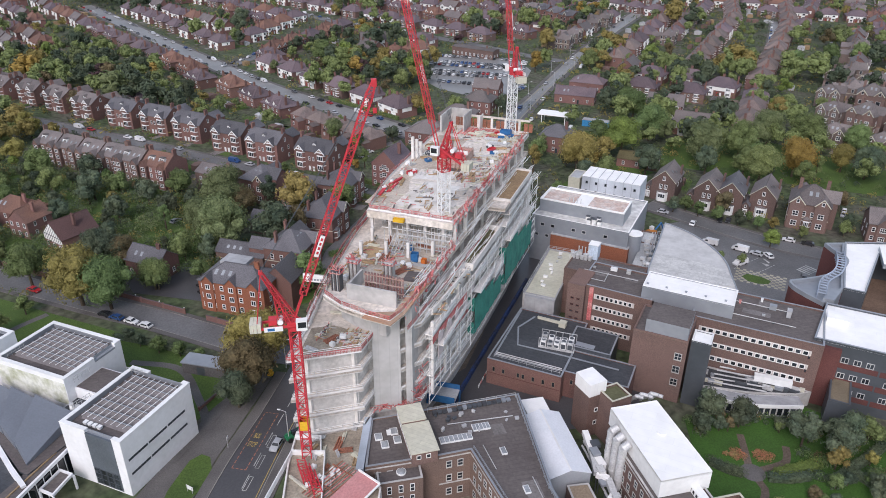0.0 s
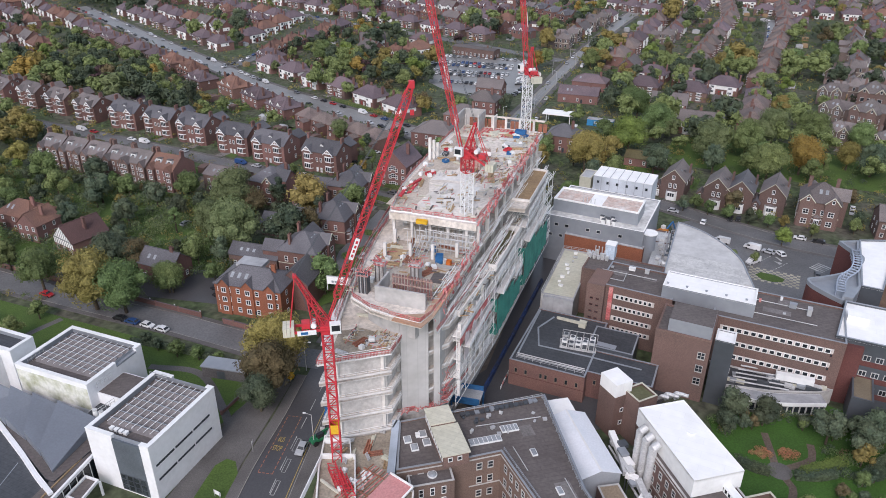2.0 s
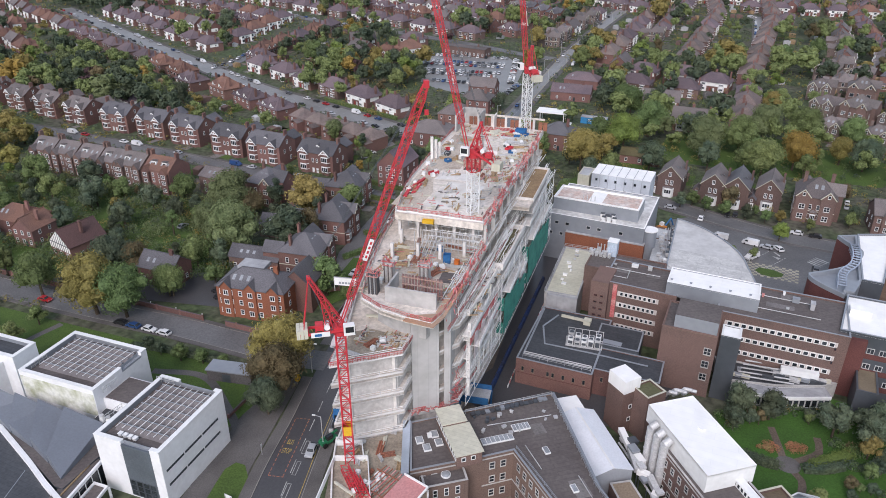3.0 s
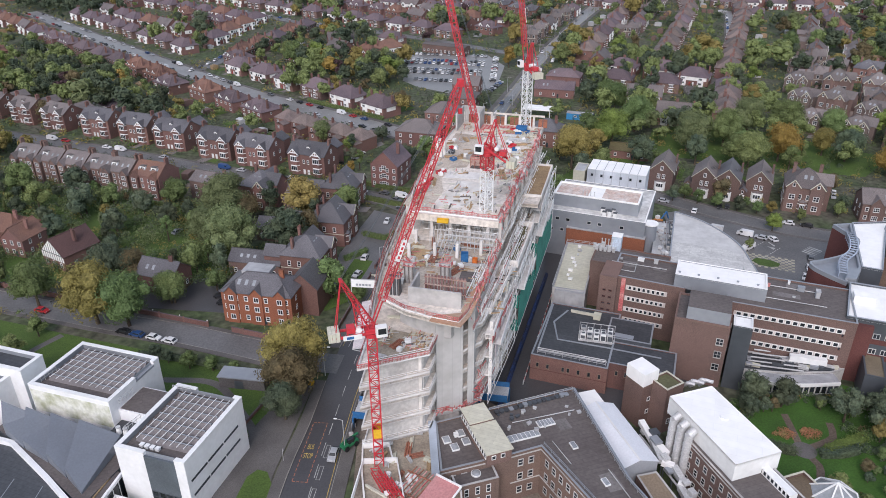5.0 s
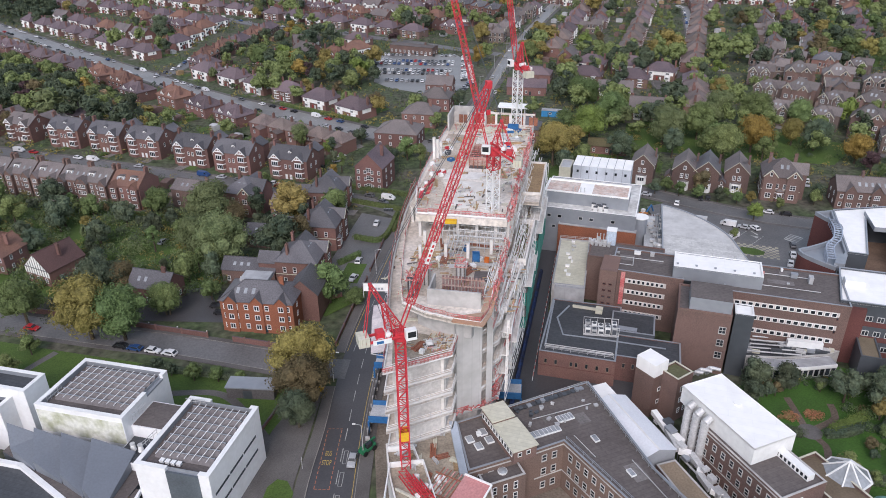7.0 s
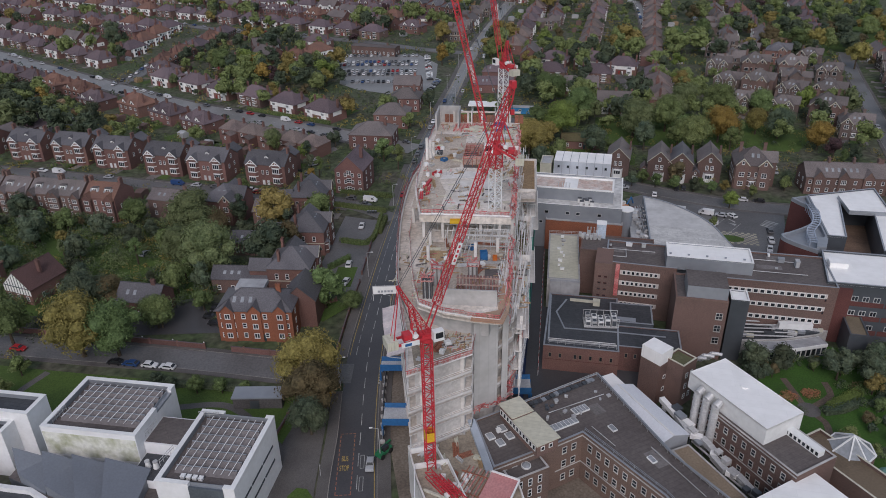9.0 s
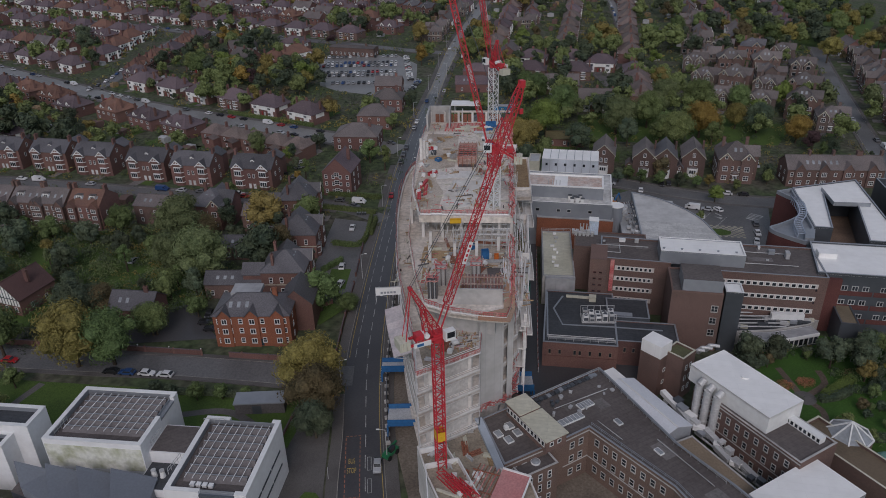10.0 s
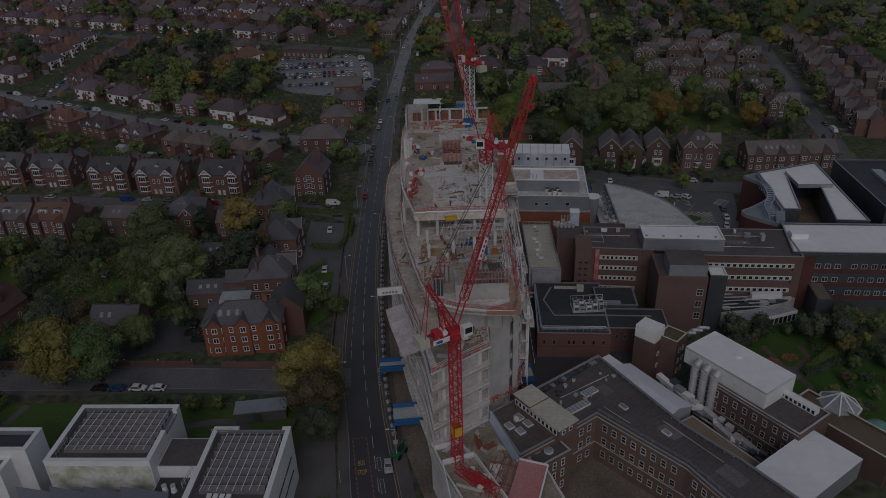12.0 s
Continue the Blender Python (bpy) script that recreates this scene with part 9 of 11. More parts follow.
for key, fn in {
        "s1": lambda: semi("brick semi-detached house with a white rendered upper floor", TILE_RED, BRICK, STUCCO),
        "s2": lambda: semi("brown brick semi-detached house with a hipped tile roof", TILE_RED, BRICK_BROWN, None),
        "s3": lambda: semi("semi-detached house with an orange tile roof and white bays", TILE_ORANGE, BRICK, STUCCO, 18.0, 12.6, 5.8, 5.0),
        "s4": lambda: semi("semi-detached house with a weathered grey roof and gables", SLATE_BROWN, BRICK, STUCCO, 18.4, 11.4, 5.8, 4.6, "gx"),
        "t1": lambda: terrace("narrow brick terraced house with a weathered slate roof", TERRACE_TILE, BRICK),
        "s5": lambda: semi("broad brick terrace pair with a weathered hipped roof", TERRACE_TILE, BRICK, None, 22.0, 13.0, 6.4, 4.8),
        "s6": lambda: semi("brick terrace pair with a hipped roof and pale bays", TILE_RED, BRICK, STUCCO, 20.0, 12.6, 6.2, 4.8),
        "t2": lambda: terrace("narrow brick terraced house with a brown tile roof", TERRACE_TILE, BRICK),
        "t3": lambda: terrace("brown terraced house with a tall roof", SLATE_BROWN, BRICK_BROWN, 7.6, 10.5, 7.2, 3.4, "brown terrace"),
        "t4": lambda: terrace("brick terraced house with an orange tile roof and dormer", TILE_ORANGE, BRICK, 8.0, 10.5, 7.4, 3.6, "orange-roofed terrace"),
        "t5": lambda: tall_terrace("tall brown brick terraced house with gabled bays", SLATE_BROWN, BRICK_BROWN),
        "t7": lambda: big_villa("tall red-brown brick house with gabled bays", SLATE_BROWN, BRICK, 11.0, 12.5, 8.0, 4.4, 0, 1),
        "t6": lambda: tall_terrace("tall brick terraced house with an orange tile roof and dormers", TILE_ORANGE, BRICK, 13.0, 12.0, 8.8, 4.2, 2, 2),
        "v1": lambda: victorian("tall brick semi with white bays and a slate roof", SLATE, BRICK, 17.6, 11.5, 8.7, 4.0),
        "v2": lambda: victorian("tall brick semi with white bays and a brown slate roof", SLATE_BROWN, BRICK, 16.6, 11.5, 8.4, 3.8),
        "g1": lambda: villa("narrow gabled brick villa with white stone windows", SLATE, BRICK_VILLA, 9.2, 14.0, 8.0, 4.4),
        "g2": lambda: villa("narrow gabled brick villa with a side porch", SLATE_BROWN, BRICK_VILLA, 9.0, 14.0, 7.8, 4.4, -1),
        "b1": lambda: big_villa("broad brick villa with paired front gables", SLATE_BROWN, BRICK_STONE, 11.8, 10.4, 7.4, 3.9),
        "b3": lambda: big_villa("broad dark brick villa with gables and a steep roof", SLATE_BROWN, BRICK_BROWN, 13.6, 13.0, 9.6, 5.4),
        "b2": lambda: big_villa("red brick villa with a steep grey slate roof", SLATE, BRICK, 12.5, 13.0, 8.6, 4.4, 0, 1)}.items():
    MASTERS[key] = fn

# the villas beside the clinic and along the main road
for kind, x, y, a in (("g2", 90.2, 264.0, -30), ("g2", 103.9, 255.2, -30), ("g1", 111.2, 251.4, -30), ("g2", 122.5, 248.8, -30), ("b3", 133.8, 237.4, -28)):
    place(kind, x, y, a, 9)
for kind, x, y, a in (("b2", -37.5, 257.5, 72), ("b2", -40.5, 229.0, 72), ("b2", -47.0, 205.0, 72), ("b2", -68.0, 262.5, -28)):
    place(kind, x, y, a, 9)
tall = simple("tall brick house with a steep red-brown gable", TILE_RED, BRICK, 11.5, 14, 9.8, 5.6, "gy", -18.5, 277, -26, nwin=4)
put_windows(tall, [(0, -7, z, 0) for z in (1.2, 4.6, 7.8)], 2.0, 1.7, 1, 1)
simple("low slate-roofed brick outbuilding", SLATE, BRICK_BROWN, 15, 7.5, 4.6, 2.6, "gx", -58, 231, -18, "outbuilding", 4)
simple("low slate-roofed brick outbuilding with rooflights", SLATE, BRICK_BROWN, 17, 7.5, 4.8, 2.6, "gx", -62.5, 207, -18, "outbuilding", 4, lights=3)
simple("brick house with a brown slate roof and rooflights", SLATE_BROWN, BRICK_BROWN, 12, 9, 6.2, 3.2, "gx", -51.5, 251.5, -24, lights=3)
simple("brick house with a grey flat-topped roof and dormer", SLATE_BROWN, BRICK_BROWN, 17, 10, 7.2, 2.6, "gx", -86.5, 270, -29, lights=2)
simple("grey-roofed brick house with a gable end", SLATE, BRICK, 13, 9, 5.6, 3.6, "gx", -90, 200.5, -24)
tudor = simple("timber-framed house with a dark red tile roof", TILE_DARK, BRICK, 11, 13, 5.2, 5.0, "gy", -124, 221, -36)
part("framed_gable", Geo().add([(-5.5, -6.55, 3.0), (5.5, -6.55, 3.0), (5.5, -6.55, 5.2), (0, -6.55, 10.0), (-5.5, -6.55, 5.2)], [(0, 1, 2, 3, 4)]), STUCCO, tudor, "white gable panel")
for k in range(-4, 5):
    part("timber", Geo().box(k * 1.15 - 0.12, k * 1.15 + 0.12, -6.62, -6.56, 3.0, 9.6 - abs(k) * 1.02), DARK_METAL, tudor)
part("timber", Geo().box(-5.4, 5.4, -6.64, -6.57, 5.1, 5.35), DARK_METAL, tudor)
simple("red brick house with an orange tile roof", TILE_ORANGE, BRICK, 16, 11, 6.2, 4.0, "hip", -150, 238, -24)
simple("red brick house with an orange tile roof and gable", TILE_ORANGE, BRICK, 9, 10, 6.2, 4.0, "gy", -142, 230, -24)
flats = simple("three-storey orange brick house with a slate roof", SLATE, BRICK_ORANGE, 20.5, 11.5, 9.6, 3.6, "hip", -57.4, 181.6, -17, "brick_mansion", 7, lights=3)
for k in (-7.2, 0.2, 7.0):
    part("front_gable", wall_geo(3.4, 1.4, 9.6, 2.0, "gy"), BRICK_ORANGE, flats, "", pose(k, -5.4, 0))
    part("front_gable_roof", roof_geo(3.4, 4.6, 9.6, 2.0, "gy", 0.25), SLATE, flats, "", pose(k, -3.9, 0))
    put_windows(flats, [(k, -6.1, z, 0) for z in (1.0, 4.0, 7.0)], 1.5, 1.6, 1)
part("flat_top", Geo().box(-6.5, 1.5, 0.5, 5.5, 11.8, 12.9), MEMBRANE_GREY, flats, "pale flat lead top")
part("side_wing", wall_geo(10, 9, 8.6, 4.4, "gx"), BRICK, flats, "", pose(10.5, 6.5, 0, 0, 0, 90))
part("side_roof", roof_geo(10, 9, 8.6, 4.4, "gx", 0.3), SLATE, flats, "", pose(10.5, 6.5, 0, 0, 0, 90))
for x, y, w, d, kind in ((-3, 326, 20, 15, "hip"), (11, 353, 17, 13, "hip"), (23, 379, 16, 13, "hip"), (29, 404, 15, 10, "gx")):
    simple("brick block of flats with a dark hipped roof", SLATE_BROWN, BRICK, w, d, 6.8, 4.2, kind, x, y, -22, "flats", 4, lights=0)
simple("long two-storey flat-roofed office beside the car park", FELT_BROWN, BRICK_BROWN, 33, 9, 5.6, 0.6, "gx", 28, 513, -34, "office_block", 10, lights=0)
simple("slate-roofed brick villa among trees", SLATE, BRICK, 14, 12, 7.5, 4.2, "hip", 55, 318, -24, lights=0)
simple("low mossy flat-pitched house", mat("mossy_brown_roof", (0.13, 0.11, 0.055), 0.9, vary=0.2), BRICK, 17, 12, 3.6, 1.4, "gx", 88, 298, -24, lights=0)
simple("brick house with a red-brown roof beside the main road", TILE_RED, BRICK, 22, 11, 4.6, 3.6, "gx", 78, 398, -20, lights=2)
simple("brick house with a red-brown hipped roof", TILE_RED, BRICK, 20, 12, 5.0, 3.6, "hip", 90, 424, -24, lights=1)
long_row = simple("long brown brick terrace with a slate roof", SLATE_BROWN, BRICK_BROWN, 36, 11, 7.0, 4.0, "gx", 166, 220.5, -21, "brick_terrace", 11, lights=6)
for k in range(4):
    gx = -13.5 + 9.0 * k
    part("front_gable", wall_geo(3.8, 1.4, 7.0, 2.6, "gy"), BRICK_BROWN, long_row, "", pose(gx, -5.4, 0))
    part("front_gable_roof", roof_geo(3.8, 5.4, 7.0, 2.6, "gy", 0.25), SLATE_BROWN, long_row, "", pose(gx, -3.4, 0))
    put_windows(long_row, [(gx, -6.1, z, 0) for z in (0.9, 4.2)], 2.0, 1.7, 2, 1)
    chimney(long_row, gx + 4.5, 0.4, 10.0, 12.6, 0.8, 1.6, BRICK_BROWN, 2)
canopy = thing("forecourt_canopy", "white flat canopy on slim posts", "canopy", "", pose(60, 358, 0, 0, 0, -22))
part("roof", Geo().box(-8, 8, -4, 4, 4.4, 5.0), MEMBRANE, canopy)
for sx in (-6, 6):
    for sy in (-3, 3):
        part("post", Geo().box(sx - 0.15, sx + 0.15, sy - 0.15, sy + 0.15, -0.3, 4.4), WHITE, canopy)
cab = thing("blue_cabin", "bright blue site cabin beside the road", "cabin", "", pose(80, 352, 0, 0, 0, -24))
part("shell", Geo().box(-6.5, 6.5, -2, 2, -0.2, 3.0), mat("bright_blue_panel", (0.05, 0.25, 0.5), 0.5), cab)
part("roof", Geo().box(-6.6, 6.6, -2.1, 2.1, 3.0, 3.2), MEMBRANE_GREY, cab)
put("window", window_mesh(1.4, 1.0, 1, 0), cab, pose(-2, -2, 1.2))
put("window", window_mesh(1.4, 1.0, 1, 0), cab, pose(3, -2, 1.2))
# rows
for x, y in ((-50.7, 294.2), (-74.3, 306.2), (-92.5, 318), (-115, 333), (-134, 344), (-154.5, 355)):
    place("v1", x, y, -28, 11)
row(["v2"], (-178, 368), (-240, 408), 23, turn=180, r=11)
row(["t5"], (-166, 303.5), (-132, 287), 12.0, r=8, wobble=0)
place("t6", -110.6, 276.6, -25.5, 8)
place("t5", -122.9, 282.6, -25.5, 8)
S = ["s1", "s1", "s4", "s1", "s2", "s3"]
row(S, (-372, 716), (-278, 602), 26)
row(["s2", "s1", "s4", "s1", "s3"], (-256, 577), (-82, 373), 26.5, turn=180)
row(["t2"], (-66, 354), (-31, 321), 11.8, turn=180, r=6, wobble=0)
row(["s2", "s4"], (-316, 545), (-246, 462), 24)
row(["s1", "s1", "s1", "s2"], (-274, 682), (-155, 537), 26.5, skip=0)
row(["s1", "s1", "s2"], (-106, 471), (-21, 374), 25.5, skip=0)
row(["s1", "s3"], (-139, 566), (-120, 642), 27, turn=-20)
row(["s2", "s3"], (-112, 514), (-76, 604), 27, turn=180)
place("s4", -46, 544, 10, 9)
place("s2", -73, 503, -40, 9)
place("s1", -9, 545, -40, 9)
place("s3", -12, 512, 30, 9)
row(S, (-226, 742), (-150, 670), 26)
row(["s1", "s1", "s3", "s2"], (-236, 826), (36, 570), 25.5, skip=0)
row(S, (-400, 706), (-330, 620), 25)
row(S, (-340, 905), (-60, 770), 25)
row(S, (-250, 880), (-20, 740), 25)
row(S, (-40, 745), (70, 650), 25)
row(["b1", "b2"], (88, 684), (114, 634), 19, r=10)
row(S, (150, 760), (214, 664), 25)
row(["s5", "s6"], (190, 626), (110, 463), 30, turn=180, r=9, wobble=0.3)
row(["s5", "s6", "s5"], (254, 635), (171, 476), 30.5, turn=180, r=9, wobble=0.3)
row(["s5"], (287, 601), (195, 431), 31, r=9, wobble=0.3)
place("s1", 132, 442, -34, 9)
place("s6", 152, 429, -34, 9)
place("s1", 166, 414, -34, 9)
place("s2", 119, 414, -30, 8)
place("s2", 143, 402, -30, 8)
row(["s2", "s4"], (122, 376), (126, 342), 24, turn=60)
row(["s5", "s2"], (175, 389), (153, 343), 24, turn=180, r=9, wobble=0)
row(["b1", "b3", "b1"], (185, 322), (214, 295), 16.5, r=8)
place("b1", 212, 273, -34, 8)
row(["b1", "b3", "b1"], (202, 359), (234, 318), 17.0, r=8)
row(["b1", "b3"], (217, 392), (267, 359), 19.5, r=8)
row(["b1", "b2"], (243, 433), (283, 395), 18.5, r=8)
row(["t7", "b1", "b3"], (302, 346), (228, 235), 20.5, r=8, wobble=1.2)
row(["b1", "s2"], (332, 336), (264, 234), 30.0, turn=180, r=8, wobble=1.5)
row(S, (318, 500), (384, 650), 26, turn=0)
row(S, (346, 470), (420, 590), 26, turn=180)
row(S, (304, 681), (440, 630), 26)
row(["b1", "s2"], (352, 372), (440, 420), 44)
row(["b1", "s2"], (290, 236), (340, 300), 18, turn=180, r=10)
row(S, (90, 800), (330, 720), 25)
row(["s5"], (304, 640), (350, 755), 30, r=9, wobble=0)
row(["s5"], (264, 660), (300, 765), 30, r=9, wobble=0, turn=180)
row(S, (-304, 474), (-262, 430), 25)
row(["s2", "v2"], (-262, 420), (-240, 404), 18)


# ---- the rest of the suburb, street behind street ----
def near_road(x, y, pad):
    for mid, half in ROADS:
        for px, py in mid[::2]:
            if abs(px - x) < half + pad + 6 and abs(py - y) < half + pad + 6 and math.hypot(px - x, py - y) < half + pad:
                return True
    return False


def inside(x, y, poly):
    c = False
    for (x0, y0), (x1, y1) in zip(poly, poly[1:] + poly[:1]):
        if (y0 > y) != (y1 > y) and x < (x1 - x0) * (y - y0) / (y1 - y0) + x0:
            c = not c
    return c


SITE = [(-140, 60), (-140, 150), (-112, 174), (-46, 148), (-30, 190), (-4, 240), (12, 252), (44, 256), (60, 262), (82, 258), (118, 236), (165, 214), (205, 194), (220, 60)]
PARK = [(-10, 438), (0, 520), (58, 506), (72, 490), (64, 440), (48, 402), (22, 398), (0, 420)]
YARDS = [(-24, 192), (-10, 244), (-30, 254), (-42, 216), (-44, 194)], [(-69, 180), (-96, 186), (-104, 206), (-74, 206)], [(-4, 304), (10, 330), (24, 368), (12, 368), (-6, 330)]
WOODS = [[(-185, 200), (-122, 204), (-98, 194), (-66, 202), (-74, 252), (-118, 276), (-190, 300)], [(64, 270), (92, 284), (150, 268), (200, 246), (262, 290), (206, 322), (120, 345), (72, 322)], [(-262, 402), (-150, 392), (-140, 462), (-240, 530), (-296, 500)], [(-60, 440), (-8, 420), (4, 470), (-40, 500), (-78, 490)], [(-260, 270), (-190, 220), (-190, 330), (-240, 380)], [(120, 440), (200, 400), (205, 440), (150, 480)], [(-350, 735), (-325, 692), (-262, 668), (-268, 735), (-300, 800), (-370, 800)], [(310, 430), (360, 400), (430, 500), (500, 620), (400, 660), (320, 540)], [(318, 262), (420, 250), (520, 420), (430, 470), (352, 396), (336, 330)]]


def free(x, y, pad):
    return not (inside(x, y, SITE) or inside(x, y, PARK) or near_road(x, y, 9) or any(inside(x, y, p) for p in WOODS) or any((x - a) ** 2 + (y - b) ** 2 < (r + pad) ** 2 for a, b, r in TAKEN))


hr = random.Random(23)
added = 0
for ang, x0, x1, kinds in ((-49.0, -460, 70, ["s1", "s1", "s1", "s4", "s3"]), (62.0, 70, 560, ["s1", "s2", "s4", "b1", "b1"])):
    ex, ey = math.cos(radians(ang)), math.sin(radians(ang))
    for i in range(-30, 60):
        for j in range(-60, 60):
            u, v = j * 26.0 + (i % 2) * 11 + hr.uniform(-1.5, 1.5), i * 32 + (8 if i % 2 else 0) + hr.uniform(-1.5, 1.5)
            x, y = ex * u - ey * v, 500 + ey * u + ex * v
            if not (x0 < x < x1 and 330 < y < 960 and abs(x - 20 - 0.1 * (y - 200)) < 150 + 0.56 * (y - 100)):
                continue
            if free(x, y, 10.8) and added < 330 and not (-40 < x < 110 and y < 430):
                place(hr.choice(kinds), x, y, ang + (180 if i % 2 else 0) + hr.uniform(-3, 3), 8.0)
                added += 1
tagged(part("far_houses", FAR_HOUSES, FAR_MATS), "rows of far semi-detached houses with hipped roofs", "houses", kind="stuff")
TAKEN += [(-126, 206, 9), (-92, 190, 6), (-141, 216, 9), (-104, 218, 6)]

# ---- trees, hedges and shrubs ----
tr = np.random.default_rng(3)


def leaves(centres, radii, n, size, flat=0.0):
    """n leaf tufts, small bent quads, spread over lobes: vertices and faces."""
    k = tr.choice(len(centres), n, p=radii**2 / (radii**2).sum())
    d = tr.normal(size=(n, 3))
    d[:, 2] += 0.35
    d /= np.linalg.norm(d, axis=1, keepdims=True)
    pos = centres[k] + d * (radii[k] * tr.uniform(0.72, 1.12, n))[:, None] * np.array([1, 1, 0.86])
    nor = d + tr.normal(scale=0.33, size=(n, 3))
    nor /= np.linalg.norm(nor, axis=1, keepdims=True)
    a = np.cross(nor, tr.normal(size=(n, 3)))
    a /= np.linalg.norm(a, axis=1, keepdims=True)
    b = np.cross(nor, a)
    s = (size * tr.uniform(0.6, 1.35, n))[:, None]
    bend = nor * s * 0.35
    v = np.stack([pos - a * s - b * s * 0.6, pos + b * s * 0.15 - a * s * 0.1 + bend, pos + a * s - b * s * 0.4, pos + b * s], 1).reshape(-1, 3)
    f = np.arange(4 * n).reshape(-1, 4)
    return v, f


def ball(centre, r, rings=4, seg=7):
    v = [(centre[0], centre[1], centre[2] + r * 0.9)]
    for i in range(1, rings):
        a = math.pi * i / rings
        v += [(centre[0] + r * math.sin(a) * math.cos(math.tau * j / seg) * tr.uniform(0.8, 1.1), centre[1] + r * math.sin(a) * math.sin(math.tau * j / seg) * tr.uniform(0.8, 1.1), centre[2] + 0.9 * r * math.cos(a)) for j in range(seg)]
    v.append((centre[0], centre[1], centre[2] - r * 0.9))
    f = [(0, 1 + j, 1 + (j + 1) % seg) for j in range(seg)]
    for i in range(rings - 2):
        f += [(1 + i * seg + j, 1 + (i + 1) * seg + j, 1 + (i + 1) * seg + (j + 1) % seg, 1 + i * seg + (j + 1) % seg) for j in range(seg)]
    k, last = 1 + (rings - 2) * seg, len(v) - 1
    f += [(k + j, last, k + (j + 1) % seg) for j in range(seg)]
    return v, f


def tree_meshes(h, spread, lobes, n, size, shape="round", low=False):
    """A tapered trunk with limbs, and a crown of many leaf tufts round uneven lobes."""
    trunk_h = h * (0.3 if shape != "cone" else 0.12)
    c, r = [], []
    for i in range(lobes):
        if shape == "cone":
            t = (i + 0.5) / lobes
            a = tr.uniform(0, math.tau)
            c.append((0.35 * spread * (1 - t) * math.cos(a), 0.35 * spread * (1 - t) * math.sin(a), trunk_h + (h - trunk_h) * t * 0.95))
            r.append(spread * (0.95 - 0.75 * t) * 0.6)
        else:
            a, q, z = tr.uniform(0, math.tau), math.sqrt(tr.uniform(0.05, 1)), tr.uniform(0, 1)
            wide = math.sin(math.pi * (0.2 + 0.72 * z))
            c.append((spread * 0.66 * q * wide * math.cos(a), spread * 0.66 * q * wide * math.sin(a), trunk_h + (h - trunk_h) * (0.12 + 0.72 * z)))
            r.append(spread * tr.uniform(0.26, 0.46))
    c, r = np.array(c), np.array(r)
    v, f = leaves(c, r, n, size)
    g = Geo()
    g.add(v.tolist(), f.tolist())
    for centre, rad in zip(c, r):
        g.add(*(ball(centre, rad * 0.8, 3, 6) if low else ball(centre, rad * 0.68)))
    tg = Geo()
    base = h * 0.028
    tg.tube((0, 0, -0.4), (0.1, 0, trunk_h), base * 1.25, base * 0.85, 8).tube((0.1, 0, trunk_h), (0, 0.1, h * 0.72), base * 0.85, base * 0.25, 7)
    for i in range(5):
        k = tr.integers(len(c))
        tg.tube((0.08, 0, trunk_h * tr.uniform(0.8, 1.3)), tuple(c[k]), base * 0.45, base * 0.12, 5)
    return tg, g


TREES = {}


def tree(x, y, species, h, variant="m"):
    """A tree of a species and height; the same few crowns are turned and scaled."""
    key = (species, variant, int(tr.integers(3)))
    if key not in TREES:
        hh = 10.0
        if variant == "big":
            tg, g = tree_meshes(hh, 5.6, 34, 5600, 0.25)
        elif variant == "tall":
            tg, g = tree_meshes(hh, 2.7, 14, 1300, 0.27)
        elif variant == "cone":
            tg, g = tree_meshes(hh, 2.3, 9, 1000, 0.27, "cone")
        else:
            tg, g = tree_meshes(hh, 5.0, 16, 800, 0.44, low=True)
        words = {"green": "green broadleaf tree", "dark": "dark green tree", "olive": "yellowing olive-green tree", "pale": "grey-green willow-like tree", "amber": "amber autumn tree", "bronze": "bronze-brown tree", "lime": "bright lime-green tree", "plum": "dark plum-leaved tree"}[species]
        t = thing("tree", words + " with an uneven crown", "tree", "garden trees")
        part("trunk", tg, BARK, t)
        part("crown", g, LEAF[species], t)
        TREES[key] = t
        s = h / hh
        t.matrix_basis = pose(x, y, -0.2, 0, 0, tr.uniform(0, 360)) @ Matrix.Diagonal((s, s, s, 1))
        return
    s = h / 10.0
    o = copy_thing(TREES[key], Matrix())
    w = tr.uniform(0.88, 1.15)
    o.matrix_basis = pose(x, y, -0.2, 0, 0, tr.uniform(0, 360)) @ Matrix.Diagonal((s * w, s * w, s, 1))


for x, y, sp, h in (
        (-47, 151, "olive", 16), (-47.2, 141.6, "bronze", 14), (-48, 135, "dark", 10), (-104, 181, "olive", 18), (-95, 179, "green", 16), (-124, 192, "green", 14), (-72, 217, "pale", 18), (-86, 190, "green", 10), (-106, 202, "dark", 14),
        (-82, 226, "pale", 14), (-79, 247, "pale", 17), (-73, 245, "bronze", 11), (-100, 203, "bronze", 11), (-85, 190, "green", 10), (-32, 185, "green", 6),
        (58, 284, "olive", 18), (82, 306, "lime", 18), (101, 330, "green", 17), (115, 300, "pale", 18), (134, 304, "green", 17), (152, 318, "pale", 18), (132, 276, "green", 16), (170, 316, "green", 17), (101, 362, "green", 16),
        (149, 283, "amber", 17), (185, 262, "amber", 13), (190, 310, "green", 14), (178, 280, "dark", 14), (101, 378, "green", 13), (172, 288, "olive", 12)):
    tree(x, y, sp, h, "big")
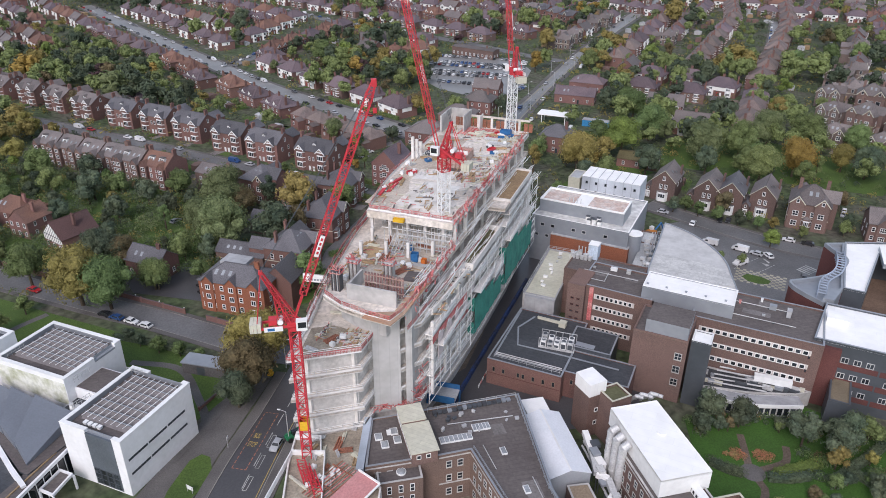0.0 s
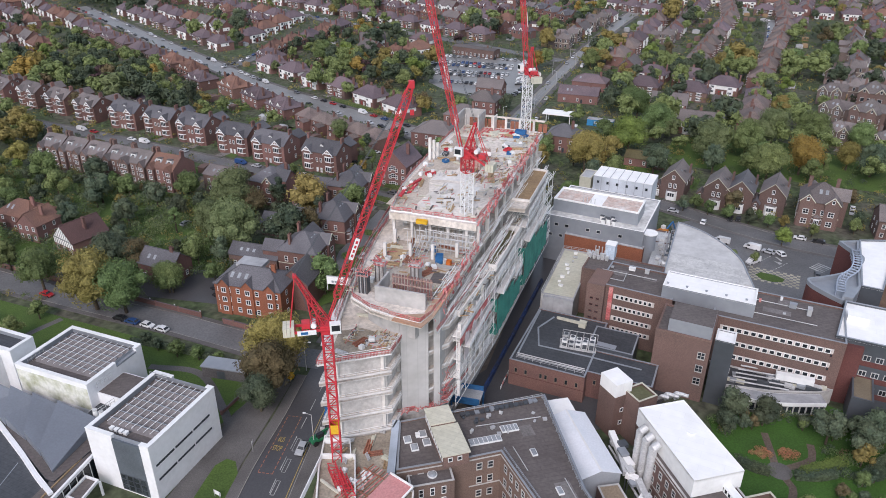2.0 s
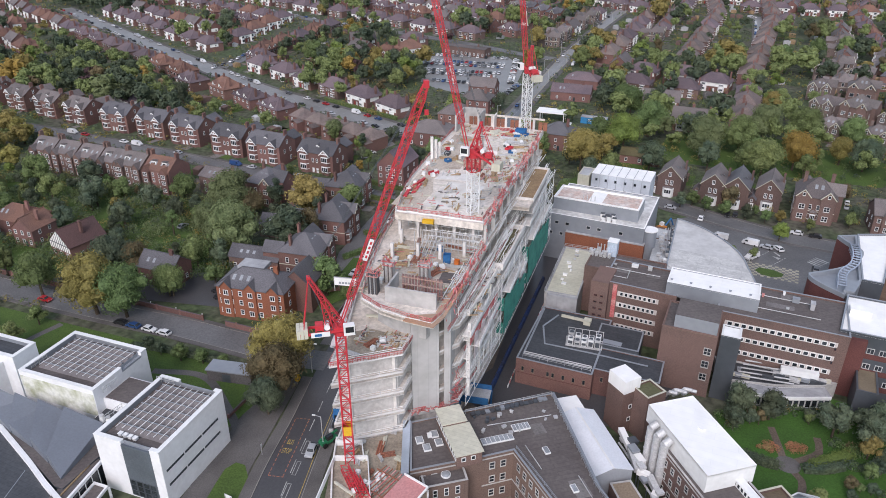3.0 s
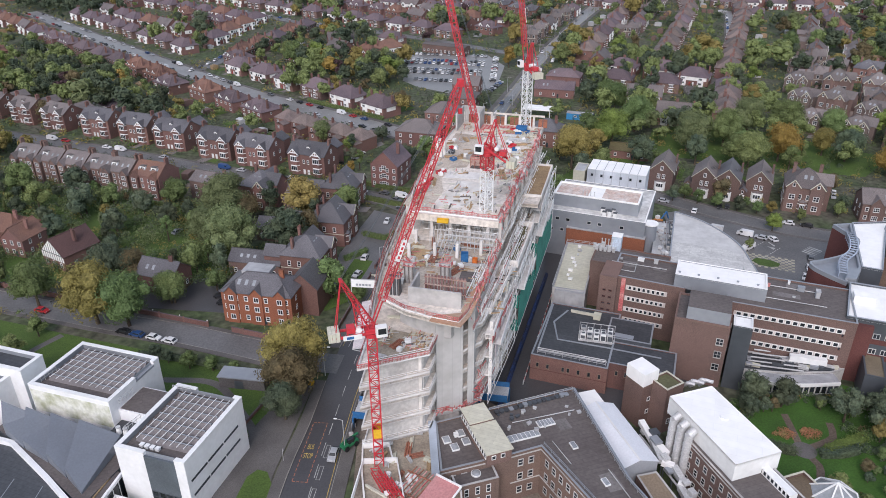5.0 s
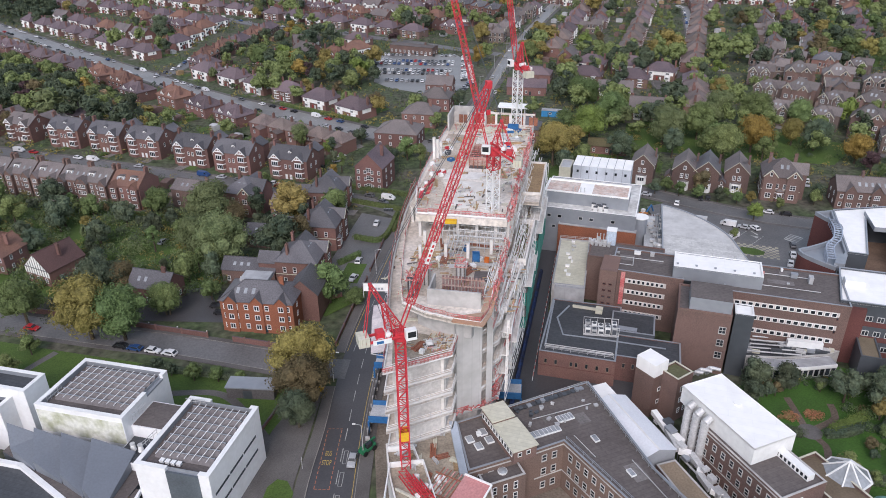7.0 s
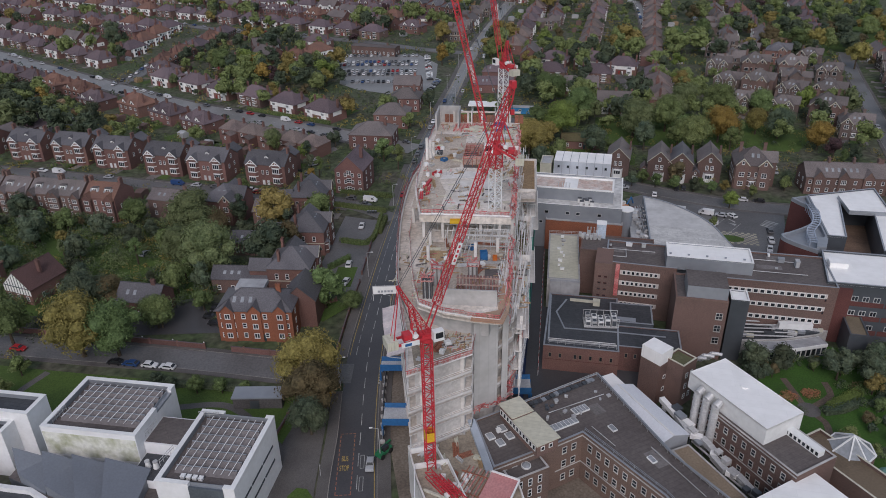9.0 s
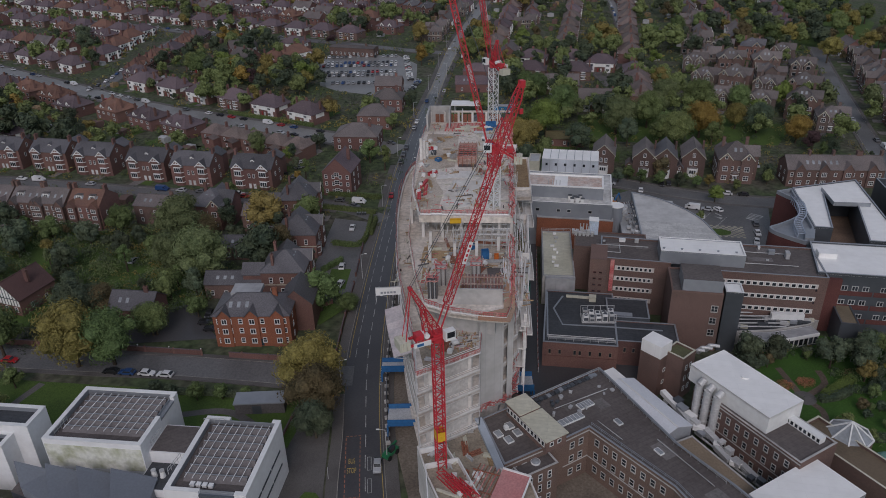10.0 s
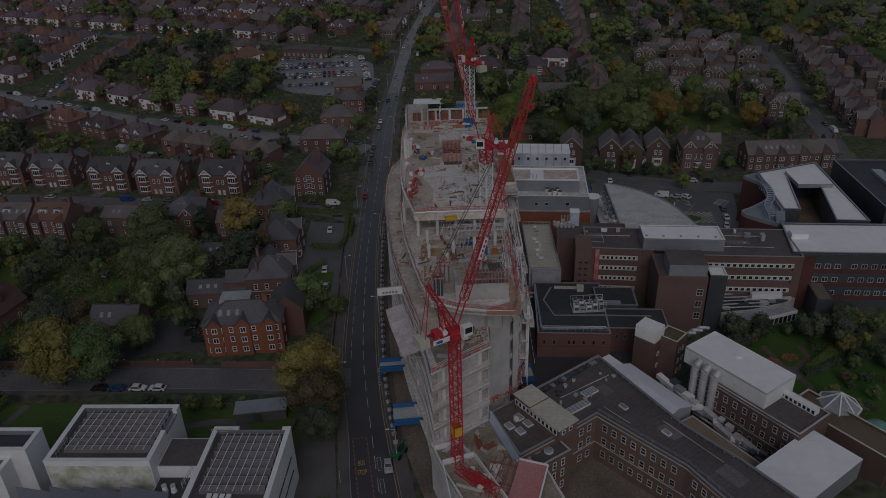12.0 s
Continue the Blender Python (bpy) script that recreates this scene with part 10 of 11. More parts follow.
for x, y, sp, h in (
        (-132, 258, "dark", 12), (-116, 240, "green", 9), (-99, 244, "dark", 9), (-88, 236, "green", 9), (-188, 372, "bronze", 12), (-193, 333, "olive", 13), (-181, 296, "olive", 12), (-160, 419, "green", 12),
        (-136, 394, "dark", 13), (-73, 480, "green", 17), (-61, 490, "green", 14), (-50, 462, "dark", 13), (-20, 422, "green", 12), (-14, 436, "olive", 11), (14, 372, "dark", 9), (-36, 314, "lime", 8), (-35, 290, "amber", 5),
        (-217, 447, "dark", 14), (-179, 447, "dark", 13), (-194, 433, "bronze", 13), (-162, 628, "dark", 15), (81, 531, "olive", 16), (64, 466, "amber", 13), (100, 472, "green", 13), (35, 376, "dark", 10), (-154, 588, "dark", 16),
        (-79, 502, "green", 13), (304, 378, "olive", 17), (343, 387, "olive", 16), (362, 397, "bronze", 15), (285, 436, "bronze", 16), (230, 461, "green", 15), (260, 479, "green", 16), (286, 489, "green", 15), (305, 437, "green", 15), (317, 429, "olive", 15), (329, 413, "dark", 14), (372, 447, "green", 16), (389, 450, "olive", 16), (371, 472, "dark", 15), (371, 498, "green", 16), (350, 375, "dark", 14), (186, 401, "dark", 11), (176, 362, "olive", 12), (420, 470, "green", 15), (440, 520, "green", 15), (410, 430, "dark", 14), (334, 350, "green", 12), (181, 227, "olive", 7), (71, 300, "bronze", 8), (68, 296, "amber", 6), (-100, 262, "green", 11), (-110, 254, "dark", 10), (-123, 262, "green", 10), (-140, 276, "dark", 12),
        (-150, 262, "green", 12), (-163, 280, "green", 13), (-178, 268, "olive", 13), (-170, 240, "dark", 11), (-190, 252, "green", 12), (-150, 208, "green", 12), (-165, 212, "olive", 12), (-62, 240, "dark", 8), (-74, 196, "green", 7)):
    tree(x, y, sp, h)

# garden of the hospital and small street trees
for x, y, sp, h in ((61, 130, "dark", 9), (67.5, 127.5, "dark", 8), (64.5, 126, "bronze", 4), (58, 125, "dark", 6), (79, 121, "dark", 9), (84.5, 118, "dark", 9), (89, 121, "dark", 9), (76, 126, "dark", 4), (81, 126.5, "green", 4), (74.4, 105.9, "bronze", 3.2), (73, 103, "dark", 2.6), (76, 104.6, "green", 2.4), (83, 114, "olive", 6), (94, 122, "green", 7), (63.6, 128.4, "bronze", 4), (75, 98, "green", 4), (88, 108, "dark", 5),
                    (60, 100, "dark", 2.5), (69, 97, "green", 3), (81, 122, "green", 4), (86, 118, "lime", 3), (91, 115, "olive", 4), (98, 118, "green", 6), (78, 104, "dark", 3), (84, 96, "green", 4),
                    (-120, 166, "green", 7), (-131, 172, "dark", 6), (-142, 180, "green", 8), (-118, 176, "green", 6), (-152, 186, "olive", 9), (-74, 157, "green", 5), (-68, 155.5, "green", 4.5), (-80, 160, "dark", 4), (-62.5, 154, "green", 3.5), (-84, 163, "dark", 4), (112.4, 217.5, "lime", 7), (102, 238.5, "green", 6), (108, 235, "dark", 6), (114, 232, "green", 5), (96, 243, "green", 6), (88, 247, "dark", 6), (119, 231, "olive", 5), (93, 248, "green", 6), (126, 224, "green", 5),
                    (98, 205, "green", 4), (92, 208, "green", 3.5), (113, 238, "green", 4), (142, 226, "green", 6), (145, 229, "dark", 7)):
    tree(x, y, sp, h)


for k in range(34):
    x, y = tr.uniform(56, 98), tr.uniform(92, 134)
    if not (57 < x < 77 and 101 < y < 124) and y < 139 - 0.35 * (x - 56) and y > 92 + 0.2 * (x - 56):
        tree(x, y, str(tr.choice(["dark", "green", "dark", "dark", "green"])), tr.uniform(2.6, 6.2))


FAR_GEO = {}


def far_tree(x, y, sp, h):
    """A tree of the far woods, past counting: its crown and trunk go into one mesh with the others of its kind."""
    g = FAR_GEO.setdefault(sp, Geo())
    s, w = h / 10.0, tr.uniform(0.85, 1.2)
    a = tr.uniform(0, math.tau)
    vs, fs = LIGHT[int(tr.integers(len(LIGHT)))]
    ca, sa = math.cos(a) * s * w, math.sin(a) * s * w
    v = np.stack([vs[:, 0] * ca - vs[:, 1] * sa + x, vs[:, 0] * sa + vs[:, 1] * ca + y, vs[:, 2] * s - 0.2], 1)
    k = len(g.v)
    g.v += v.tolist()
    g.f += [tuple(k + i for i in f) for f in fs]
    g.m += [0] * len(fs)


LIGHT = []
for i in range(5):
    _, gg = tree_meshes(10.0, 5.0 if i < 3 else 3.4, 8, 190, 0.85, low=True)
    LIGHT.append((np.array(gg.v), gg.f))
cand = []
for poly in WOODS:
    xs, ys = [p[0] for p in poly], [p[1] for p in poly]
    for k in range(260):
        x, y = tr.uniform(min(xs), max(xs)), tr.uniform(min(ys), max(ys))
        if inside(x, y, poly) and not inside(x, y, SITE) and not near_road(x, y, 3) and not any(inside(x, y, p) for p in YARDS) and not any((x - a) ** 2 + (y - b) ** 2 < (r + 1.5) ** 2 for a, b, r in TAKEN) and not any((x - a) ** 2 + (y - b) ** 2 < (11.0 if poly is WOODS[1] else 8.0)**2 for a, b, _ in cand):
            cand.append((x, y, 0.28))
for k in range(24000):
    y = 186 + (960 - 186) * tr.uniform() ** 1.1
    half = 160 + 0.53 * (y - 100)
    x = -10 + tr.uniform(-1, 1) * half + 0.1 * (y - 200)
    wood = noise.noise(Vector((x * 0.017, y * 0.017, 3.7)))
    if tr.uniform() > 0.62 + 1.1 * wood:
        continue
    if inside(x, y, SITE) or inside(x, y, PARK) or inside(x, y, WOODS[1]) or any(inside(x, y, p) for p in YARDS) or near_road(x, y, 3.6 if y < 330 else 7.5):
        continue
    if any((x - a) ** 2 + (y - b) ** 2 < (r + 0.6) ** 2 for a, b, r in TAKEN) or any((x - a) ** 2 + (y - b) ** 2 < 5.4**2 for a, b, _ in cand):
        continue
    cand.append((x, y, wood))
    if len(cand) >= 1250:
        break
DIAG_FINE = resample(DIAG, 60)
cand.sort(key=lambda c: math.hypot(c[0] + 30, c[1]))
for k, (x, y, wood) in enumerate(cand):
    sp = str(tr.choice(["green", "dark", "olive", "pale", "bronze", "lime", "plum", "amber"], p=[0.46, 0.33, 0.065, 0.065, 0.035, 0.02, 0.015, 0.01]))
    if inside(x, y, WOODS[1]):
        sp = str(tr.choice(["green", "pale", "lime", "olive", "dark"], p=[0.46, 0.24, 0.08, 0.12, 0.1]))
    if inside(x, y, WOODS[6]) or inside(x, y, WOODS[0]) and tr.uniform() < 0.12:
        sp = "dark"
    h = tr.uniform(6.0, 11.0) + max(0, wood) * 14
    if inside(x, y, WOODS[0]):
        h = min(h, tr.uniform(6.0, 11.5))
        if y > 268 - 0.45 * (x + 110) - 24:
            h = min(h, 5.2)
    if y > 330 and min((x - 12 - a) ** 2 + (y + 30 - b) ** 2 for a, b in DIAG_FINE) < 26**2:
        h = min(h, 4.2)
    if k < 150:
        tree(x, y, sp, h, str(tr.choice(["m", "tall", "cone"], p=[0.74, 0.18, 0.08])))
    else:
        far_tree(x, y, sp, h * 1.05)
for sp, g in FAR_GEO.items():
    tagged(part("far_trees", g, LEAF[sp]), "scattered far garden trees with uneven crowns", "trees", kind="stuff")

# drives, patios, lawns and sheds round the houses
gd = {"lawn": Geo(), "drive": Geo(), "patio": Geo()}
sheds = Geo()
for k, (x, y, ang, r) in enumerate(GARDENS):
    m = pose(x, y, 0, 0, 0, ang)
    for kind, x0, x1, y0, y1, p in (("drive", -6, -1.5, -11, -4, 0.7), ("drive", 2, 6, -11, -4, 0.5), ("lawn", -6, 0, 8, 19, 0.55), ("lawn", 0.5, 6.5, 8, 20, 0.55), ("patio", -5, 5, 5, 8, 0.6), ("lawn", -1, 3, -10, -5, 0.4), ("patio", 3, 9, 8, 12, 0.4)):
        if tr.uniform() < p:
            q = [(m @ Vector((u + tr.uniform(-0.6, 0.6), v + tr.uniform(-0.6, 0.6), 0))) for u, v in ((x0, y0), (x1, y0), (x1, y1), (x0, y1))]
            if not any(inside(c.x, c.y, SITE) or inside(c.x, c.y, PARK) or near_road(c.x, c.y, 1.0) for c in q):
                gd[kind].add([(c.x, c.y, -0.2 + 0.002 * (k % 7)) for c in q], [(0, 1, 2, 3)])
    for again in range(2 if tr.uniform() < 0.2 else 1):
        c = m @ Vector((tr.uniform(-6, 6), tr.uniform(13, 19), 0))
        if not (inside(c.x, c.y, SITE) or inside(c.x, c.y, PARK) or near_road(c.x, c.y, 3)):
            w, d, h = tr.uniform(1.2, 2.8), tr.uniform(1.5, 3), tr.uniform(2.0, 2.5)
            sheds.add([tuple(m @ Vector((c2[0] + tr.uniform(-0.01, 0.01), c2[1], c2[2])) + (c - m @ Vector((0, 0, 0)))) for c2 in [(sx * w, sy * d, z) for z in (-0.3, h) for sx, sy in ((-1, -1), (1, -1), (1, 1), (-1, 1))] + [(-w, 0, h + 0.5), (w, 0, h + 0.5)]],
                      [(0, 1, 5, 4), (1, 2, 6, 9, 5), (2, 3, 7, 6), (3, 0, 4, 8, 7), (4, 5, 9, 8), (6, 7, 8, 9)], int(tr.integers(3)))
tagged(part("garden_lawns", gd["lawn"], GRASS), "small back garden lawns", "lawns", kind="stuff")
tagged(part("garden_drives", gd["drive"], mat("pale_drive_paving", (0.22, 0.2, 0.19), 0.85, second=(0.14, 0.125, 0.12), vary=0.25)), "paved drives before the houses", "drives", kind="stuff")
tagged(part("garden_patios", gd["patio"], mat("patio_flags", (0.2, 0.16, 0.13), 0.9, vary=0.25)), "paved patios behind the houses", "patios", kind="stuff")
tagged(part("garden_sheds", sheds, [MEMBRANE_GREY, BRICK_BROWN, TIMBER]), "small sheds and garages in back gardens", "sheds", kind="stuff")

# shrubs, hedges and flower beds past counting
pts = []
for k in range(40000):
    y = 186 + (900 - 186) * tr.uniform() ** 1.3
    half = 150 + 0.5 * (y - 100)
    x = -10 + tr.uniform(-1, 1) * half + 0.1 * (y - 200)
    if inside(x, y, SITE) or inside(x, y, PARK) or any(inside(x, y, p) for p in YARDS) or near_road(x, y, 1.6):
        continue
    if any((x - a) ** 2 + (y - b) ** 2 < (r * 0.8) ** 2 for a, b, r in TAKEN):
        continue
    pts.append((x, y))
    if len(pts) >= 9000:
        break
for name, share_of, m in (("green", 0, LEAF["green"]), ("dark", 1, LEAF["dark"]), ("olive", 2, LEAF["olive"])):
    mine = np.array(pts[share_of::3])
    g = Geo()
    for some, each, size, r0, r1 in ((mine[mine[:, 1] < 330], 22, 0.36, 0.7, 1.9), (mine[mine[:, 1] >= 330], 9, 0.75, 1.0, 2.4)):
        r = tr.uniform(r0, r1, len(some))
        v, f = leaves(np.c_[some, r * 0.5], r, len(some) * each, size)
        g.add(v.tolist(), f.tolist())
    tagged(part("garden_shrubs", g, m), f"scattered {name} garden shrubs and hedges", "shrubs", kind="stuff")


wild = []
for k in range(2600):
    x, y = tr.uniform(-185, -66), tr.uniform(194, 292)
    if inside(x, y, WOODS[0]) and not near_road(x, y, 1.5) and not any((x - a) ** 2 + (y - b) ** 2 < (r * 0.75) ** 2 for a, b, r in TAKEN) and noise.noise(Vector((x * 0.06, y * 0.06, 8.1))) > -0.28:
        wild.append((x, y, 0.5 + tr.uniform(0, 1.4)))
wild = np.array(wild)
for name, share_of in (("green", 0), ("dark", 1), ("olive", 2), ("pale", 3)):
    some = wild[share_of::4] if name != "olive" else wild[share_of::8]
    v, f = leaves(some, tr.uniform(1.1, 2.6, len(some)), len(some) * 46, 0.34)
    tagged(part("undergrowth", Geo().add(v.tolist(), f.tolist()), LEAF[name]), f"dense {name} undergrowth and shrubs in large gardens", "shrubs", kind="stuff")


def hedge(label, line, w, h, species="green"):
    line = smooth(line, 1.0)
    t = thing("hedge", label, "hedge", "hedges")
    inner = Geo().strip(offset(line, w * 0.38), offset(line, -w * 0.38), -0.2, h * 0.86)
    part("core", inner, LEAF[species], t)
    c = np.array([(x, y, h * q) for x, y in line for q in (0.3, 0.72)])
    v, f = leaves(c, np.full(len(c), w * 0.55), len(c) * 60, 0.2)
    part("foliage", Geo().add(v.tolist(), f.tolist()), LEAF[species], t)


for line in ([(-11, 249), (-26, 258.5), (-40, 267)], [(-13, 246), (-20.5, 226), (-30, 229)], [(-6, 262), (-25, 273), (-34, 279)], [(-12, 243), (-16, 232)], [(-5, 330), (6, 352), (14, 366)], [(-2, 306), (4, 320)], [(-36, 211), (-29, 216)], [(-60, 400), (-20, 362)]):
    hedge("clipped green hedge along the pavement", line, 1.5, 1.7)
for line in ([(-88, 164), (-74, 159.5), (-58, 152.5)], [(-49.5, 136), (-47.5, 142)]):
    hedge("low dark hedge beside the lawn", line, 1.6, 1.3, "dark")
hedge("yellow-green rounded hedge beside the garden path", [(69.5, 111.8), (74.6, 113.2), (79, 114.4)], 2.6, 1.8, "lime")
for line in ([(57, 116), (60, 113.6), (62.6, 112.4)], [(67.6, 111.2), (72, 110.8), (76, 111.4)], [(80, 110), (86, 112), (90, 106)], [(64, 98), (72, 96)], [(84, 112), (92, 117), (98, 121)]):
    hedge("loose garden border of shrubs", line, 2.2, 1.5, "dark")
bed = np.array([(cx + 2.4 * q * math.cos(a), cy + 1.7 * q * math.sin(a), 0.2) for cx, cy in ((63.3, 118.4), (69.2, 117.8)) for a, q in zip(tr.uniform(0, math.tau, 50), np.sqrt(tr.uniform(0, 1, 50)))])
v, f = leaves(bed, np.full(len(bed), 0.5), 2400, 0.15)
tagged(part("flower_bed", Geo().add(v.tolist(), f.tolist()), mat("rust_flowers", (0.36, 0.16, 0.09), 0.8, second=(0.3, 0.24, 0.1), vary=0.4, patch=0.6)), "ring of rust-red flowers and seed heads", "flower bed", kind="stuff")

border = np.array([(x, y, 0.4) for x, y in zip(tr.uniform(56, 100, 700), tr.uniform(90, 133, 700)) if noise.noise(Vector((x * 0.16, y * 0.16, 1.3))) > 0.02 and y < 137 - 0.3 * (x - 56) and y > 91 + 0.15 * (x - 56) and not (56 < x < 76 and 101 < y < 124) and x > 54.5])
for name, share_of, size in (("green", 0, 0.24), ("dark", 1, 0.26), ("olive", 2, 0.22), ("bronze", 3, 0.22)):
    some = border[share_of::{"olive": 16, "bronze": 12, "green": 4, "dark": 3}[name]]
    v, f = leaves(some, tr.uniform(0.5, 1.5, len(some)), len(some) * 60, size)
    tagged(part("garden_border", Geo().add(v.tolist(), f.tolist()), LEAF[name]), f"mixed {name} border shrubs in the hospital garden", "shrubs", kind="stuff")

# walls and fences
def brick_wall(label, line, h, m=None, w=0.25):
    line = smooth(line, 4.0)
    t = thing("garden_wall", label, "wall", "garden walls")
    part("wall", Geo().strip(offset(line, w / 2), offset(line, -w / 2), -0.3, h), m or BRICK, t)
    part("coping", Geo().strip(offset(line, w / 2 + 0.05), offset(line, -w / 2 - 0.05), h, h + 0.08), m and CONCRETE_GREY or TILE_RED, t)
    first_pier = None
    for k in range(0, len(line), 2):
        x, y = line[k]
        part("pier", Geo().box(x - 0.24, x + 0.24, y - 0.24, y + 0.24, -0.3, h + 0.25), m or BRICK, t)


brick_wall("red brick garden wall along the side street", [(-42, 162.6), (-53, 167), (-66, 172.8)], 1.6)
brick_wall("red brick garden wall along the side street", [(-73, 176), (-92, 184.4), (-120, 196.4), (-150, 209.5)], 1.5)
brick_wall("low brick wall before the front gardens", [(-38.6, 166), (-33.4, 183), (-27.8, 200)], 0.9)
brick_wall("low brick wall before the front gardens", [(-26.4, 205), (-20, 226)], 0.9)
brick_wall("brick cross wall between front gardens", [(-36, 191), (-46, 188)], 1.1)
brick_wall("stone retaining wall beside the lawn", [(-57, 134), (-51, 146), (-47, 150)], 0.7)
for k in range(9):
    t = thing("gate_lamp", "white globe lamp on a brick pier", "lamp", "gate lamps", pose(-73.0 - 8.2 * k, 176.0 + 3.6 * k, 1.58)) if k < 3 else None
    if t:
        part("stem", Geo().tube((0, 0, -0.2), (0, 0, 0.3), 0.05, 0.05, 6), DARK_METAL, t)
        part("globe", Geo().add(*ball((0, 0, 0.45), 0.2)), WHITE, t)

# ---- cars ----
def car_meshes(l=4.3, w=1.75, h=1.45, van=False):
    s = w / 2
    if van:
        side = [(-l / 2, 0.35), (l / 2 - 0.05, 0.35), (l / 2, 0.9), (l / 2 - 0.5, 1.15), (l / 2 - 1.25, h * 0.93), (l / 2 - 1.7, h), (-l / 2 + 0.06, h), (-l / 2, 1.0)]
    else:
        side = [(-l / 2, 0.35), (l / 2 - 0.03, 0.33), (l / 2, 0.6), (l / 2 - 0.25, 0.78), (l / 2 - 1.15, 0.92), (l / 2 - 1.75, h * 0.97), (-0.5, h), (-l / 2 + 0.85, h * 0.96), (-l / 2 + 0.15, 0.95), (-l / 2 - 0.02, 0.75)]
    n = len(side)
    body, glass = Geo(), Geo()
    tuck = lambda z: s * (1 - max(0, z - 0.9) * (0.2 if van else 0.42) / 1.2)
    v = [(x, -tuck(z), z) for x, z in side] + [(x, tuck(z), z) for x, z in side]
    body.add(v, [tuple(range(n)), tuple(range(2 * n - 1, n - 1, -1))] + [(i, n + i, n + (i + 1) % n, (i + 1) % n) for i in range(n)])
    if van:
        glass.add([(l / 2 - 0.55, -s * 0.85, 1.2), (l / 2 - 0.55, s * 0.85, 1.2), (l / 2 - 1.23, s * 0.78, h * 0.92), (l / 2 - 1.23, -s * 0.78, h * 0.92)], [(0, 1, 2, 3)])
        for q in (-1, 1):
            glass.add([(l / 2 - 0.9, q * (tuck(1.2) + 0.01), 1.2), (l / 2 - 2.0, q * (tuck(1.2) + 0.01), 1.2), (l / 2 - 2.0, q * (tuck(1.7) + 0.01), 1.75), (l / 2 - 1.3, q * (tuck(1.7) + 0.01), 1.75)], [(0, 1, 2, 3) if q > 0 else (3, 2, 1, 0)])
    else:
        a, b = side[4], side[5]
        f = lambda t: (a[0] + (b[0] - a[0]) * t + 0.02, a[1] + (b[1] - a[1]) * t + 0.015)
        p, q = f(0.1), f(0.95)
        glass.add([(p[0], -tuck(p[1]) * 0.9, p[1]), (p[0], tuck(p[1]) * 0.9, p[1]), (q[0], tuck(q[1]) * 0.88, q[1]), (q[0], -tuck(q[1]) * 0.88, q[1])], [(0, 1, 2, 3)])
        a, b = side[8], side[7]
        p, q = (a[0] - 0.02, a[1] + 0.06), (b[0] - 0.02, b[1] - 0.02)
        glass.add([(p[0], tuck(p[1]) * 0.9, p[1]), (p[0], -tuck(p[1]) * 0.9, p[1]), (q[0], -tuck(q[1]) * 0.88, q[1]), (q[0], tuck(q[1]) * 0.88, q[1])], [(0, 1, 2, 3)])
        for k in (-1, 1):
            quad = [(l / 2 - 1.2, k * (tuck(0.95) + 0.012), 0.96), (l / 2 - 1.8, k * (tuck(h * 0.93) + 0.012), h * 0.93), (-l / 2 + 1.0, k * (tuck(h * 0.92) + 0.012), h * 0.92), (-l / 2 + 0.5, k * (tuck(0.97) + 0.012), 0.97)]
            glass.add(quad, [(3, 2, 1, 0) if k > 0 else (0, 1, 2, 3)])
    return body, glass


CARS = {}


def car(x, y, ang, paint_no=None, van=False, near=True, l=None):
    paint_no = int(cr.choice([0, 0, 0, 0, 1, 1, 1, 2, 2, 3, 3, 4, 5])) if paint_no is None else paint_no
    key = (paint_no, van, near, l)
    m = pose(x, y, -0.13, 0, 0, ang)
    if key in CARS:
        copy_thing(CARS[key], m)
        return
    ll, ww, hh = (l or 5.4, 1.95, 2.1) if van else (4.25, 1.75, 1.45)
    body, glass = car_meshes(ll, ww, hh, van)
    colour = ("white", "silver", "black", "grey", "blue", "red")[paint_no]
    words = ("van" if van else "car", f"parked {colour} {'van' if van else 'hatchback car'} on the asphalt", "van" if van else "car", "parked vehicles")
    if near:
        t = thing(*words, m)
        part("body", body, CAR_PAINTS[paint_no], t)
    else:
        body.box(-0.37 * ll, -0.25 * ll, -ww / 2 + 0.02, ww / 2 - 0.02, 0, 0.4, 1).box(0.25 * ll, 0.37 * ll, -ww / 2 + 0.02, ww / 2 - 0.02, 0, 0.4, 1)
        k = len(body.v)
        body.v += glass.v
        body.f += [tuple(k + i for i in f) for f in glass.f]
        body.m += [2] * len(glass.f)
        t = tagged(part(words[0], body, [CAR_PAINTS[paint_no], RUBBER, CAR_GLASS], None, "", m), *words[1:])
    if near:
        for k in range(len(glass.f)):
            part(("windscreen", "rear_window", "side_window", "side_window")[k] if not van else ("windscreen", "side_window", "side_window")[k], Geo().add([glass.v[i] for i in glass.f[k]], [tuple(range(len(glass.f[k])))]), CAR_GLASS, t)
        for sx in (-0.31, 0.31):
            for sy in (-1, 1):
                part("wheel", Geo().tube((sx * ll, sy * (ww / 2 - 0.2), 0.32), (sx * ll, sy * (ww / 2 + 0.01), 0.32), 0.32, 0.32, 12), RUBBER, t)
        part("headlight", Geo().box(ll / 2 - 0.12, ll / 2 + 0.02, -ww / 2 + 0.12, -ww / 2 + 0.5, 0.62, 0.76), ROOF_GLASS, t)
        part("headlight", Geo().box(ll / 2 - 0.12, ll / 2 + 0.02, ww / 2 - 0.5, ww / 2 - 0.12, 0.62, 0.76), ROOF_GLASS, t)
    CARS[key] = t


